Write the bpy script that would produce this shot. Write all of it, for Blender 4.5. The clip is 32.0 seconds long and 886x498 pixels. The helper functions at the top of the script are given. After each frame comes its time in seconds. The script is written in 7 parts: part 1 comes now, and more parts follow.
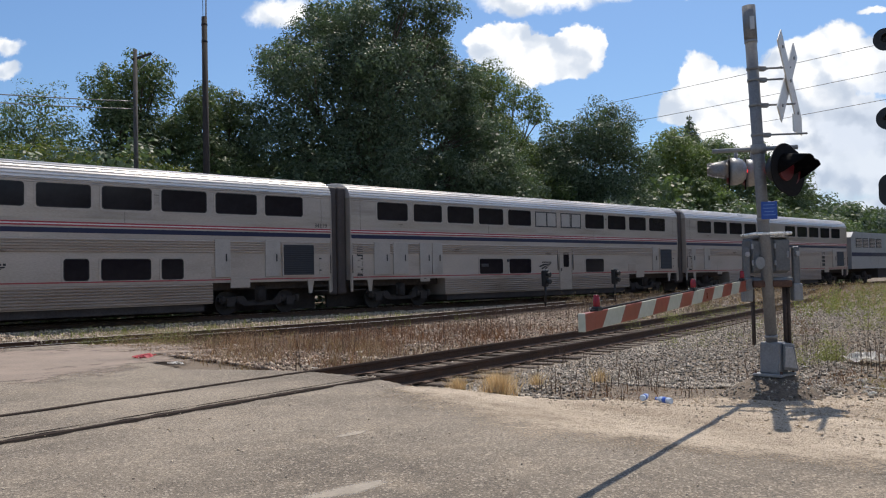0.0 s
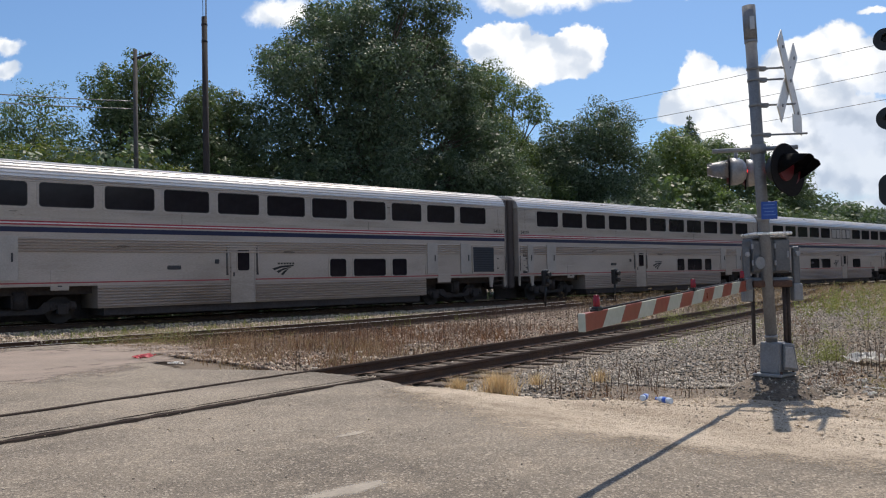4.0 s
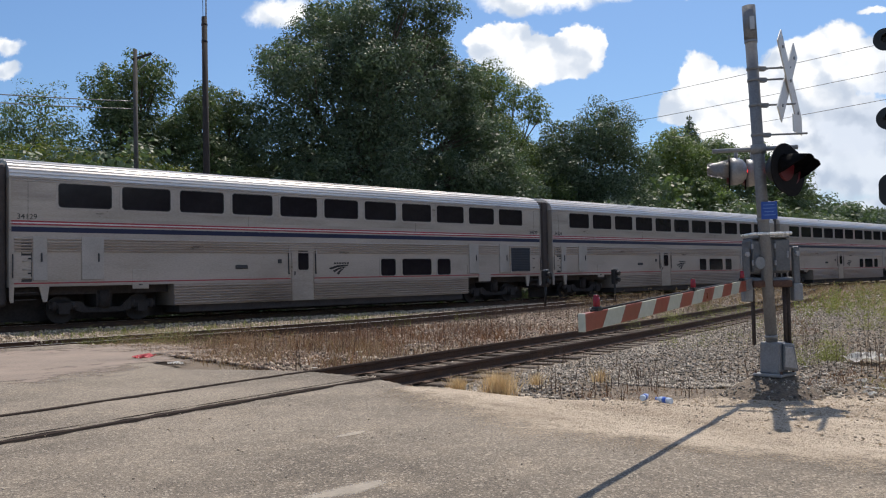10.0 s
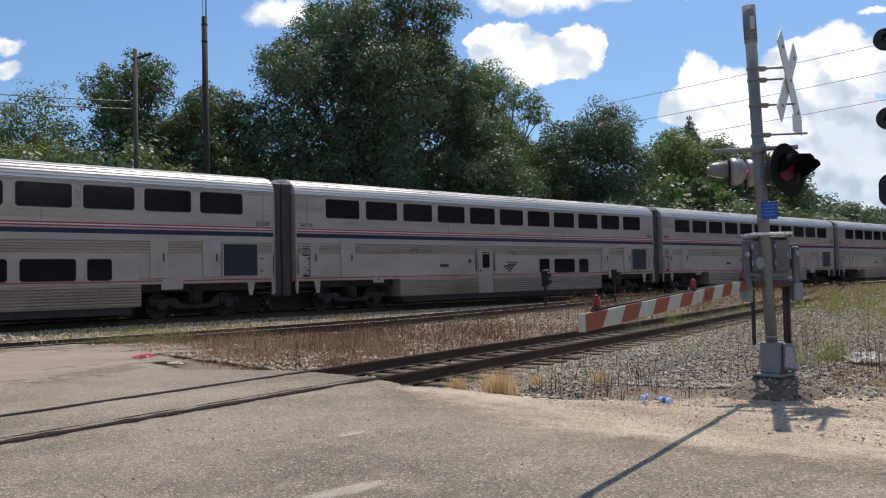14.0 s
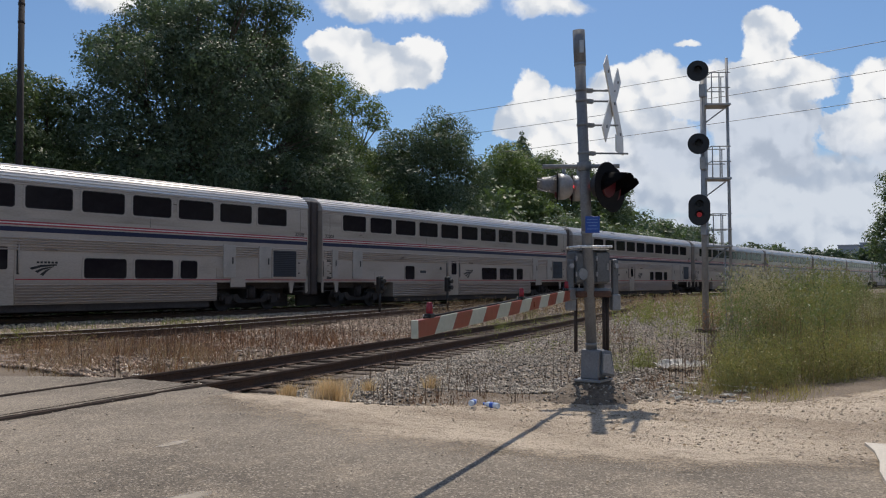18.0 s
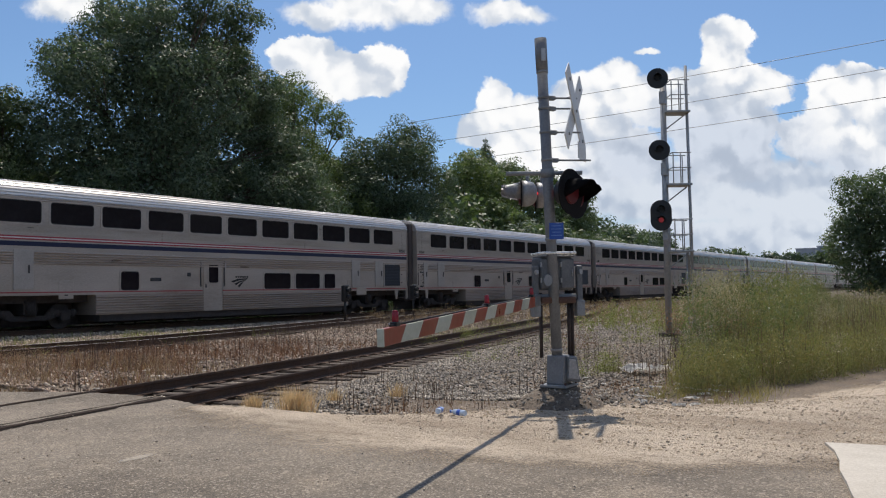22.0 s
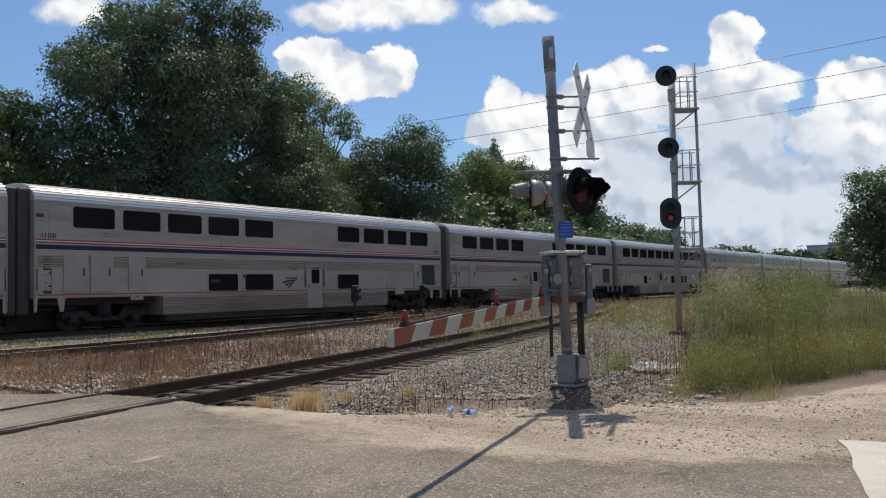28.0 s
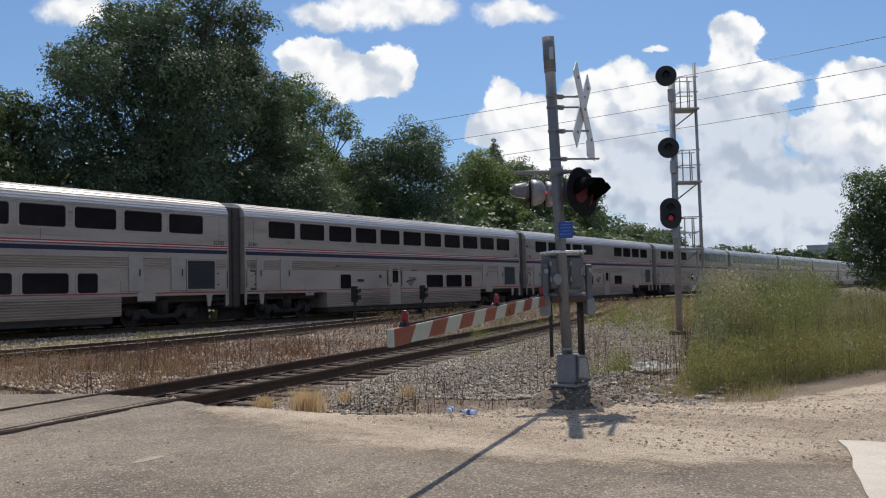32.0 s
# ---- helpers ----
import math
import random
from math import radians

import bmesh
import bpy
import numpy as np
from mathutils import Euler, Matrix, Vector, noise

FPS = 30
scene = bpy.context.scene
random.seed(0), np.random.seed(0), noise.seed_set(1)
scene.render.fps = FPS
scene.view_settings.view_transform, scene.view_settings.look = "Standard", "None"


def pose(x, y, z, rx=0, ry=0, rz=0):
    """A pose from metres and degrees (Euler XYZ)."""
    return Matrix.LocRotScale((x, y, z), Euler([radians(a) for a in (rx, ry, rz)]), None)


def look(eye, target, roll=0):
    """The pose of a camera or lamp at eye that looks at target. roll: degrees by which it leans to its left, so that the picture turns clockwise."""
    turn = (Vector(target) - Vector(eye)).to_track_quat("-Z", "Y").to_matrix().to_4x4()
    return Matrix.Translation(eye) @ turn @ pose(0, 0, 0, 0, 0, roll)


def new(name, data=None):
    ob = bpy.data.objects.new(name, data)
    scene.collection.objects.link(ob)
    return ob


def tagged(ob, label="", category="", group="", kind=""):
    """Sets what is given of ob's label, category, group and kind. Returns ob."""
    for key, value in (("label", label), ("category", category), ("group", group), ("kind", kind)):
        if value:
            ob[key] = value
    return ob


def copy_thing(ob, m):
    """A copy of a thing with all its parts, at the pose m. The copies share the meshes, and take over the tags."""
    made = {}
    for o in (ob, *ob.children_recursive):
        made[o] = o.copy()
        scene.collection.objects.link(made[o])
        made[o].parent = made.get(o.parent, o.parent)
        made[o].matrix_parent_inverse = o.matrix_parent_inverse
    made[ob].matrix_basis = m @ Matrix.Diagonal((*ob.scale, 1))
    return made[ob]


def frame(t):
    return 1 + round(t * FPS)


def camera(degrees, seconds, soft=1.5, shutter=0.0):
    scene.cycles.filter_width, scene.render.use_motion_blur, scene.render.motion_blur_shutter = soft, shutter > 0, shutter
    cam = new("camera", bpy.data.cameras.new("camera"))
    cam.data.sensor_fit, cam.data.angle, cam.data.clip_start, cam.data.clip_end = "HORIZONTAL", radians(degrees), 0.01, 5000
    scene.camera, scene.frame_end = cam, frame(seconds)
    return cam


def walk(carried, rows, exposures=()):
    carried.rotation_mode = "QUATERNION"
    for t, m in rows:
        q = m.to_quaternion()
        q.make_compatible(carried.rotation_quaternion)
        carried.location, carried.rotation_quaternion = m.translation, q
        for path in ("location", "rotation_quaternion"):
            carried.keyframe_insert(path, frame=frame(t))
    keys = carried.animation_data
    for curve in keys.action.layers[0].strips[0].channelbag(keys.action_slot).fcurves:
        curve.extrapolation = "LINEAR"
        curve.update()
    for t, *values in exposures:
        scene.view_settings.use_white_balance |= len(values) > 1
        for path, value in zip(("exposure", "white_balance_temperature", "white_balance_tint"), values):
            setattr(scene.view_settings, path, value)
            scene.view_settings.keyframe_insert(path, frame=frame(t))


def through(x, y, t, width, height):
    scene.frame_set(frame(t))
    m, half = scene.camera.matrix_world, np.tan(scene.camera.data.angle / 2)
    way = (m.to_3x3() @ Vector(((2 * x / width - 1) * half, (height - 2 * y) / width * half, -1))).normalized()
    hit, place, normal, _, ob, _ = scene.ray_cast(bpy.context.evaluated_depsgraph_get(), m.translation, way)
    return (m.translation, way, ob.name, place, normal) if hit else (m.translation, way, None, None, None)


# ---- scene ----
# The camera: one lens, held by hand at one spot; it rests, pans to the right, and rests again.
cam = camera(55.97, 32.0, soft=1.15)
EYE = (0.0, 0.0, 1.35)


def aim(yaw, pitch, roll):
    y, p = radians(yaw), radians(pitch)
    way = Vector((math.cos(y) * math.cos(p), math.sin(y) * math.cos(p), math.sin(p)))
    return look(EYE, Vector(EYE) + 10 * way, roll)


walk(cam, [(t, aim(y, p, r)) for t, y, p, r in (
    (0.0, 47.096, 1.962, -1.217), (8.0, 47.098, 1.962, -1.217), (14.5, 47.098, 1.966, -1.219), (16.0, 47.05, 1.97, -1.23), (16.5, 46.924, 1.977, -1.22),
    (17.0, 44.285, 1.954, -0.835), (17.5, 38.648, 2.083, -0.124), (18.0, 35.831, 2.252, -0.048),
    (18.5, 34.822, 2.293, -0.115), (19.0, 34.569, 2.290, -0.097), (19.5, 34.208, 2.309, -0.114),
    (20.0, 32.817, 2.439, -0.291), (20.5, 31.381, 2.674, -0.397), (21.0, 31.377, 2.736, -0.651),
    (21.5, 32.279, 2.716, -0.888), (22.0, 33.426, 2.768, -0.809), (22.5, 33.956, 2.816, -0.924),
    (23.0, 34.038, 2.790, -1.148), (23.5, 34.052, 2.764, -1.207), (24.0, 34.055, 2.757, -1.226),
    (27.5, 34.056, 2.760, -1.231), (32.0, 34.060, 2.764, -1.236))],
    exposures=((0.0, 0.09), (16.5, 0.10), (17.3, 0.0), (18.0, -0.21), (19.0, -0.13), (20.5, -0.10), (32.0, -0.10)))

# Daylight: a high sun beyond the train, and a blue sky.
SUN_AZ, SUN_EL = 30.0, 60.0
sun = new("sun", bpy.data.lights.new("sun", "SUN"))
sun.data.energy, sun.data.angle, sun.data.color = 4.1, radians(0.53), (1.0, 0.91, 0.80)
sun_dir = Vector((math.cos(radians(SUN_AZ)) * math.cos(radians(SUN_EL)), math.sin(radians(SUN_AZ)) * math.cos(radians(SUN_EL)), math.sin(radians(SUN_EL))))
sun.matrix_basis = look(sun_dir * 50, (0, 0, 0))
world = bpy.data.worlds.new("world")
scene.world = world
world.use_nodes = True
wn = world.node_tree
sky = wn.nodes.new("ShaderNodeTexSky")
sky.sky_type, sky.sun_disc = "NISHITA", False
sky.sun_elevation, sky.sun_rotation = radians(SUN_EL), radians(90 - SUN_AZ)


# fair-weather clouds in the sky: soft heaps, each (across, up, half-width, half-height) as tangents about one bearing
CLOUD_BEARING = 40.0
CLOUDS_HIGH = ((-0.030, 0.331, 0.041, 0.016), (0.025, 0.341, 0.058, 0.022), (0.090, 0.344, 0.037, 0.018), (0.202, 0.340, 0.047, 0.015), (-0.325, 0.334, 0.039, 0.018), (-0.693, 0.314, 0.024, 0.012), (-0.694, 0.284, 0.027, 0.011), (0.378, 0.296, 0.014, 0.005))
CLOUDS_MIDDLE = ((-0.061, 0.279, 0.034, 0.026), (-0.024, 0.266, 0.044, 0.035), (0.044, 0.266, 0.033, 0.033), (0.013, 0.256, 0.044, 0.028), (-0.044, 0.290, 0.026, 0.018))
CLOUDS_BANK = ((0.182, 0.229, 0.024, 0.027), (0.162, 0.197, 0.028, 0.022), (0.223, 0.197, 0.054, 0.042), (0.336, 0.250, 0.039, 0.034), (0.303, 0.218, 0.058, 0.051), (0.258, 0.169, 0.081, 0.041), (0.337, 0.168, 0.061, 0.041), (0.390, 0.232, 0.041, 0.034), (0.434, 0.222, 0.054, 0.054))
CLOUDS_TOWER = ((0.482, 0.315, 0.037, 0.031), (0.481, 0.283, 0.035, 0.034), (0.502, 0.251, 0.071, 0.034), (0.464, 0.240, 0.061, 0.041), (0.477, 0.186, 0.075, 0.061))
CLOUDS_EAST = ((0.623, 0.240, 0.041, 0.042), (0.655, 0.266, 0.031, 0.024), (0.700, 0.230, 0.054, 0.054), (0.605, 0.186, 0.058, 0.034), (0.673, 0.163, 0.068, 0.041), (0.572, 0.200, 0.026, 0.014), (0.776, 0.185, 0.061, 0.081))
CLOUDS_LOW = ((0.519, 0.121, 0.156, 0.037), (0.608, 0.081, 0.149, 0.027), (0.401, 0.118, 0.102, 0.047), (0.321, 0.123, 0.047, 0.037), (0.435, 0.065, 0.136, 0.017), (0.740, 0.112, 0.102, 0.047), (0.56, 0.025, 0.36, 0.045))


def wnode(kind, **sets):
    n = wn.nodes.new(kind)
    for k, v in sets.items():
        if k == "operation":
            n.operation = v
        elif k == "use_clamp":
            n.use_clamp = v
        elif k == "data_type":
            n.data_type = v
        elif k == "blend_type":
            n.blend_type = v
        elif k == "rotation_type":
            n.rotation_type = v
        elif k == "interpolation_type":
            n.interpolation_type = v
    return n


def wmath(op, a, b=0.0, c=0.0, clamp=False):
    n = wnode("ShaderNodeMath", operation=op, use_clamp=clamp)
    for sock, v in zip(n.inputs, (a, b, c)):
        if isinstance(v, (int, float)):
            sock.default_value = v
        else:
            wn.links.new(v, sock)
    return n.outputs[0]


def wvec(op, a, b=None, c=None):
    n = wnode("ShaderNodeVectorMath", operation=op)
    for sock, v in zip(n.inputs, (a, b, c)):
        if isinstance(v, tuple):
            sock.default_value = v
        elif v is not None:
            wn.links.new(v, sock)
    return n


def wnoise(vec, scale, detail, rough=0.55):
    n = wnode("ShaderNodeTexNoise")
    n.inputs["Scale"].default_value, n.inputs["Detail"].default_value, n.inputs["Roughness"].default_value = scale, detail, rough
    wn.links.new(vec, n.inputs["Vector"])
    return n


def wmix(fac, a, b):
    n = wnode("ShaderNodeMix", data_type="RGBA")
    for sock, v in ((n.inputs[0], fac), (n.inputs[6], a), (n.inputs[7], b)):
        if isinstance(v, tuple):
            sock.default_value = (*v, 1)
        else:
            wn.links.new(v, sock)
    return n.outputs[2]


wdir = wnode("ShaderNodeTexCoord").outputs["Generated"]
wturn = wnode("ShaderNodeVectorRotate", rotation_type="Z_AXIS")
wturn.inputs["Angle"].default_value = radians(-CLOUD_BEARING)
wn.links.new(wdir, wturn.inputs["Vector"])
wxyz = wnode("ShaderNodeSeparateXYZ")
wn.links.new(wturn.outputs[0], wxyz.inputs[0])
ahead = wmath("MAXIMUM", wxyz.outputs[0], 0.02)
across = wmath("DIVIDE", wmath("MULTIPLY", wxyz.outputs[1], -1.0), ahead)
upward = wmath("DIVIDE", wxyz.outputs[2], ahead)
wplane = wnode("ShaderNodeCombineXYZ")
wn.links.new(across, wplane.inputs[0])
wn.links.new(upward, wplane.inputs[1])
# billows push the outline about at three sizes
warp = wvec("MULTIPLY_ADD", wnoise(wplane.outputs[0], 26.0, 6.0, 0.6).outputs["Color"], (0.036, 0.036, 0.0), wplane.outputs[0])
warped = wvec("ADD", warp.outputs[0], (-0.018, -0.018, 0.0))


puff = wnoise(warped.outputs[0], 30.0, 5.0, 0.6).outputs["Fac"]
swell = wnoise(warped.outputs[0], 20.0, 2.5, 0.45).outputs["Fac"]
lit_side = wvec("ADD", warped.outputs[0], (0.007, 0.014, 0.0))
swell_sunward = wnoise(lit_side.outputs[0], 20.0, 2.5, 0.45).outputs["Fac"]


def heap_field(heaps):
    field = None
    for u, v, a, b in heaps:
        sc = (1 / a, 1 / b, 0.0)
        d = wvec("LENGTH", wvec("MULTIPLY_ADD", warped.outputs[0], sc, (-u / a, -v / b, 0.0)).outputs[0]).outputs["Value"]
        field = d if field is None else wmath("SMOOTH_MIN", field, d, 0.25)
    return wmath("ADD", field, wmath("MULTIPLY", wmath("SUBTRACT", 0.5, puff), 0.7))


def cover(field, r0, r1):
    n = wnode("ShaderNodeMapRange", interpolation_type="SMOOTHSTEP")
    n.inputs["From Min"].default_value, n.inputs["From Max"].default_value = r0, r1
    n.inputs["To Min"].default_value, n.inputs["To Max"].default_value = 1.0, 0.0
    wn.links.new(field, n.inputs["Value"])
    return n.outputs[0]


relief = wmath("SUBTRACT", swell, swell_sunward)
broad = wnoise(wplane.outputs[0], 9.0, 4.0, 0.5).outputs["Fac"]
blue_sky = wnode("ShaderNodeMix", data_type="RGBA", blend_type="MULTIPLY")
blue_sky.inputs[0].default_value = 1.0
wn.links.new(sky.outputs[0], blue_sky.inputs[6])
blue_sky.inputs[7].default_value = (0.69, 0.90, 1.13, 1)
sky_col = blue_sky.outputs[2]
BRIGHT, GREY, DIM = (10.6, 10.6, 10.6), (6.0, 6.7, 7.8), (4.7, 5.4, 6.6)
heaps_shade = wnode("ShaderNodeMapRange", interpolation_type="SMOOTHSTEP")
heaps_shade.inputs["From Min"].default_value, heaps_shade.inputs["From Max"].default_value = 0.25, 0.95
wn.links.new(wmath("ADD", wmath("MULTIPLY_ADD", relief, 2.3, 0.72), wmath("MULTIPLY_ADD", broad, 0.9, -0.45)), heaps_shade.inputs["Value"])
white = wmix(heaps_shade.outputs[0], GREY, BRIGHT)
# the broad shaded undersides of the bank
under = cover(heap_field(((0.47, 0.175, 0.15, 0.07), (0.37, 0.155, 0.09, 0.055), (0.60, 0.13, 0.14, 0.055), (0.52, 0.09, 0.20, 0.04))), 0.4, 1.3)
white = wmix(wmath("MULTIPLY", under, 0.9), white, wmix(heaps_shade.outputs[0], DIM, (6.6, 7.3, 8.5)))
grey = wmix(heaps_shade.outputs[0], (4.9, 5.7, 7.0), (7.4, 8.0, 8.9))
infront = cover(wxyz.outputs[0], 0.4, 0.3)
for heaps, col, r0, r1 in ((CLOUDS_LOW, grey, 0.75, 1.5), (CLOUDS_EAST, white, 0.88, 1.06), (CLOUDS_TOWER, white, 0.9, 1.05), (CLOUDS_BANK, white, 0.88, 1.08), (CLOUDS_MIDDLE, white, 0.9, 1.06), (CLOUDS_HIGH, white, 0.7, 1.25)):
    sky_col = wmix(wmath("MULTIPLY", cover(heap_field(heaps), r0, r1), infront), sky_col, col)
# scattered clouds over the rest of the sky
wfar = wnoise(wdir, 3.2, 7.0, 0.6).outputs["Fac"]
rest = wmath("MULTIPLY", wmath("SUBTRACT", 1.0, infront), wmath("SUBTRACT", 1.0, cover(wfar, 0.49, 0.64)))
sky_col = wmix(rest, sky_col, white)
wn.links.new(sky_col, wn.nodes["Background"].inputs[0])
wn.nodes["Background"].inputs[1].default_value = 0.1
scene.view_settings.exposure = 0.0


# ---- materials ----
def ramp_node(nt, fac, stops):
    r = nt.nodes.new("ShaderNodeValToRGB")
    while len(r.color_ramp.elements) < len(stops):
        r.color_ramp.elements.new(0.5)
    for e, (p, c) in zip(r.color_ramp.elements, stops):
        e.position, e.color = p, (*c, 1)
    nt.links.new(fac, r.inputs[0])
    return r.outputs[0]


def noise_node(nt, vec, scale, detail=4.0, rough=0.6, kind="noise"):
    if kind == "voronoi":
        n = nt.nodes.new("ShaderNodeTexVoronoi")
        n.inputs["Scale"].default_value = scale
        nt.links.new(vec, n.inputs["Vector"])
        return n
    n = nt.nodes.new("ShaderNodeTexNoise")
    n.inputs["Scale"].default_value, n.inputs["Detail"].default_value, n.inputs["Roughness"].default_value = scale, detail, rough
    nt.links.new(vec, n.inputs["Vector"])
    return n


def mix_node(nt, fac, a, b, mode="MIX"):
    m = nt.nodes.new("ShaderNodeMix")
    m.data_type, m.blend_type = "RGBA", mode
    for sock, v in ((m.inputs[0], fac), (m.inputs[6], a), (m.inputs[7], b)):
        if isinstance(v, (int, float)):
            sock.default_value = v
        elif isinstance(v, tuple):
            sock.default_value = (*v, 1)
        else:
            nt.links.new(v, sock)
    return m.outputs[2]


def math_node(nt, op, a, b=0.0, clamp=False):
    m = nt.nodes.new("ShaderNodeMath")
    m.operation, m.use_clamp = op, clamp
    for sock, v in zip(m.inputs, (a, b)):
        if isinstance(v, (int, float)):
            sock.default_value = v
        else:
            nt.links.new(v, sock)
    return m.outputs[0]


def surface(name, dark, light, rough=0.7, metal=0.0, grain=40.0, blotch=1.5, bump=0.2, stain=None, stain_amount=0.4, per_object=0.0, stretch=(1, 1, 1), per_island=False, world_space=False, specular=0.5):
    """A procedural surface: two colours mixed by fine grain and broad blotches, with stains, bump and uneven gloss."""
    m = bpy.data.materials.new(name)
    m.use_nodes = True
    nt = m.node_tree
    b = nt.nodes["Principled BSDF"]
    tc = nt.nodes.new("ShaderNodeTexCoord")
    src = tc.outputs["Object"]
    if world_space:
        src = nt.nodes.new("ShaderNodeNewGeometry").outputs["Position"]
    mp = nt.nodes.new("ShaderNodeMapping")
    mp.inputs["Scale"].default_value = stretch
    nt.links.new(src, mp.inputs["Vector"])
    v = mp.outputs[0]
    g = noise_node(nt, v, grain, 5.0)
    bl = noise_node(nt, v, blotch, 5.0)
    fac = math_node(nt, "ADD", math_node(nt, "MULTIPLY", g.outputs[0], 0.5), math_node(nt, "MULTIPLY", bl.outputs[0], 0.5))
    col = ramp_node(nt, fac, [(0.36, dark), (0.64, light)])
    if stain:
        st = noise_node(nt, v, blotch * 0.6, 7.0, 0.7)
        f = ramp_node(nt, st.outputs[0], [(0.52, (0, 0, 0)), (0.72, (stain_amount,) * 3)])
        col = mix_node(nt, f, col, stain)
    if per_object or per_island:
        if per_island:
            rnd = nt.nodes.new("ShaderNodeNewGeometry").outputs["Random Per Island"]
        else:
            rnd = nt.nodes.new("ShaderNodeObjectInfo").outputs["Random"]
        amount = per_object or 0.3
        shade = ramp_node(nt, rnd, [(0.0, (1 - amount,) * 3), (1.0, (1 + amount,) * 3)])
        col = mix_node(nt, 1.0, col, shade, "MULTIPLY")
    nt.links.new(col, b.inputs["Base Color"])
    rr = ramp_node(nt, bl.outputs[0], [(0.3, (max(0.02, rough - 0.12),) * 3), (0.7, (min(1, rough + 0.12),) * 3)])
    nt.links.new(rr, b.inputs["Roughness"])
    b.inputs["Metallic"].default_value = metal
    b.inputs["Specular IOR Level"].default_value = specular
    if bump:
        bp = nt.nodes.new("ShaderNodeBump")
        bp.inputs["Strength"].default_value, bp.inputs["Distance"].default_value = bump, 0.02
        nt.links.new(g.outputs[0], bp.inputs["Height"])
        nt.links.new(bp.outputs[0], b.inputs["Normal"])
    return m


def glow(name, color, strength):
    m = bpy.data.materials.new(name)
    m.use_nodes = True
    b = m.node_tree.nodes["Principled BSDF"]
    b.inputs["Base Color"].default_value = (*color, 1)
    b.inputs["Emission Color"].default_value = (*color, 1)
    b.inputs["Emission Strength"].default_value = strength
    b.inputs["Roughness"].default_value = 0.3
    return m


def leaf_material(name, dark, light, through=(0.92, 1.06, 0.5), amount=0.42, patch=0.45, leafwise=0.6, patchwise=0.5):
    m = bpy.data.materials.new(name)
    m.use_nodes = True
    nt = m.node_tree
    b = nt.nodes["Principled BSDF"]
    geo = nt.nodes.new("ShaderNodeNewGeometry")
    n = noise_node(nt, geo.outputs["Position"], patch, 3.0)
    f = math_node(nt, "ADD", math_node(nt, "MULTIPLY", geo.outputs["Random Per Island"], leafwise), math_node(nt, "MULTIPLY", n.outputs[0], patchwise))
    col = ramp_node(nt, f, [(0.2, dark), (0.85, light)])
    nt.links.new(col, b.inputs["Base Color"])
    b.inputs["Roughness"].default_value = 0.5
    b.inputs["Specular IOR Level"].default_value = 0.4
    tr = nt.nodes.new("ShaderNodeBsdfTranslucent")
    nt.links.new(mix_node(nt, 1.0, col, through, "MULTIPLY"), tr.inputs[0])
    mx = nt.nodes.new("ShaderNodeMixShader")
    mx.inputs[0].default_value = amount
    nt.links.new(b.outputs[0], mx.inputs[1])
    nt.links.new(tr.outputs[0], mx.inputs[2])
    nt.links.new(mx.outputs[0], nt.nodes["Material Output"].inputs[0])
    return m


M_STEEL = surface("fluted_stainless", (0.36, 0.305, 0.262), (0.54, 0.47, 0.41), 0.36, 0.55, 30, 0.8, 0.05, (0.17, 0.135, 0.11), 0.5, stretch=(0.35, 1, 2.2))
M_SKIRT = surface("grimy_fluted_skirt", (0.285, 0.23, 0.19), (0.44, 0.365, 0.31), 0.48, 0.35, 30, 0.8, 0.05, (0.13, 0.10, 0.08), 0.6, stretch=(0.35, 1, 2.2))
M_STEEL2 = surface("flat_stainless", (0.37, 0.322, 0.28), (0.53, 0.465, 0.41), 0.43, 0.35, 25, 0.7, 0.04, (0.20, 0.16, 0.13), 0.5, stretch=(0.4, 1, 1.6))
M_ROOF = surface("roof_metal", (0.60, 0.565, 0.535), (0.80, 0.765, 0.735), 0.36, 0.5, 20, 0.6, 0.05, (0.42, 0.39, 0.36), 0.3, stretch=(0.2, 1, 1))
M_DARK = surface("underframe_black", (0.05, 0.043, 0.042), (0.095, 0.082, 0.078), 0.85, 0.0, 15, 1.5, 0.3, specular=0.2)
M_GASKET = surface("rubber_black", (0.01, 0.01, 0.01), (0.02, 0.02, 0.02), 0.6, 0.0, 15, 1.5, 0.1)
M_RED = surface("stripe_red", (0.30, 0.028, 0.04), (0.38, 0.04, 0.055), 0.45, 0.0, 30, 1, 0.02)
M_BLUE = surface("stripe_blue", (0.006, 0.010, 0.042), (0.010, 0.015, 0.06), 0.4, 0.0, 30, 1, 0.02)
M_WHITE = surface("white_paint", (0.62, 0.62, 0.6), (0.78, 0.77, 0.75), 0.5, 0.0, 30, 2, 0.05, (0.35, 0.3, 0.24), 0.3)
M_GLASSDARK = surface("tinted_glass", (0.014, 0.011, 0.014), (0.022, 0.018, 0.022), 0.08, 0.0, 4, 0.6, 0.0, specular=0.22)
M_SLAT = surface("louver_slat", (0.022, 0.022, 0.026), (0.05, 0.048, 0.052), 0.6, 0.2, 30, 2, 0.1)
M_LOUVER = surface("louver_grey", (0.035, 0.035, 0.04), (0.075, 0.075, 0.08), 0.6, 0.3, 30, 2, 0.1)


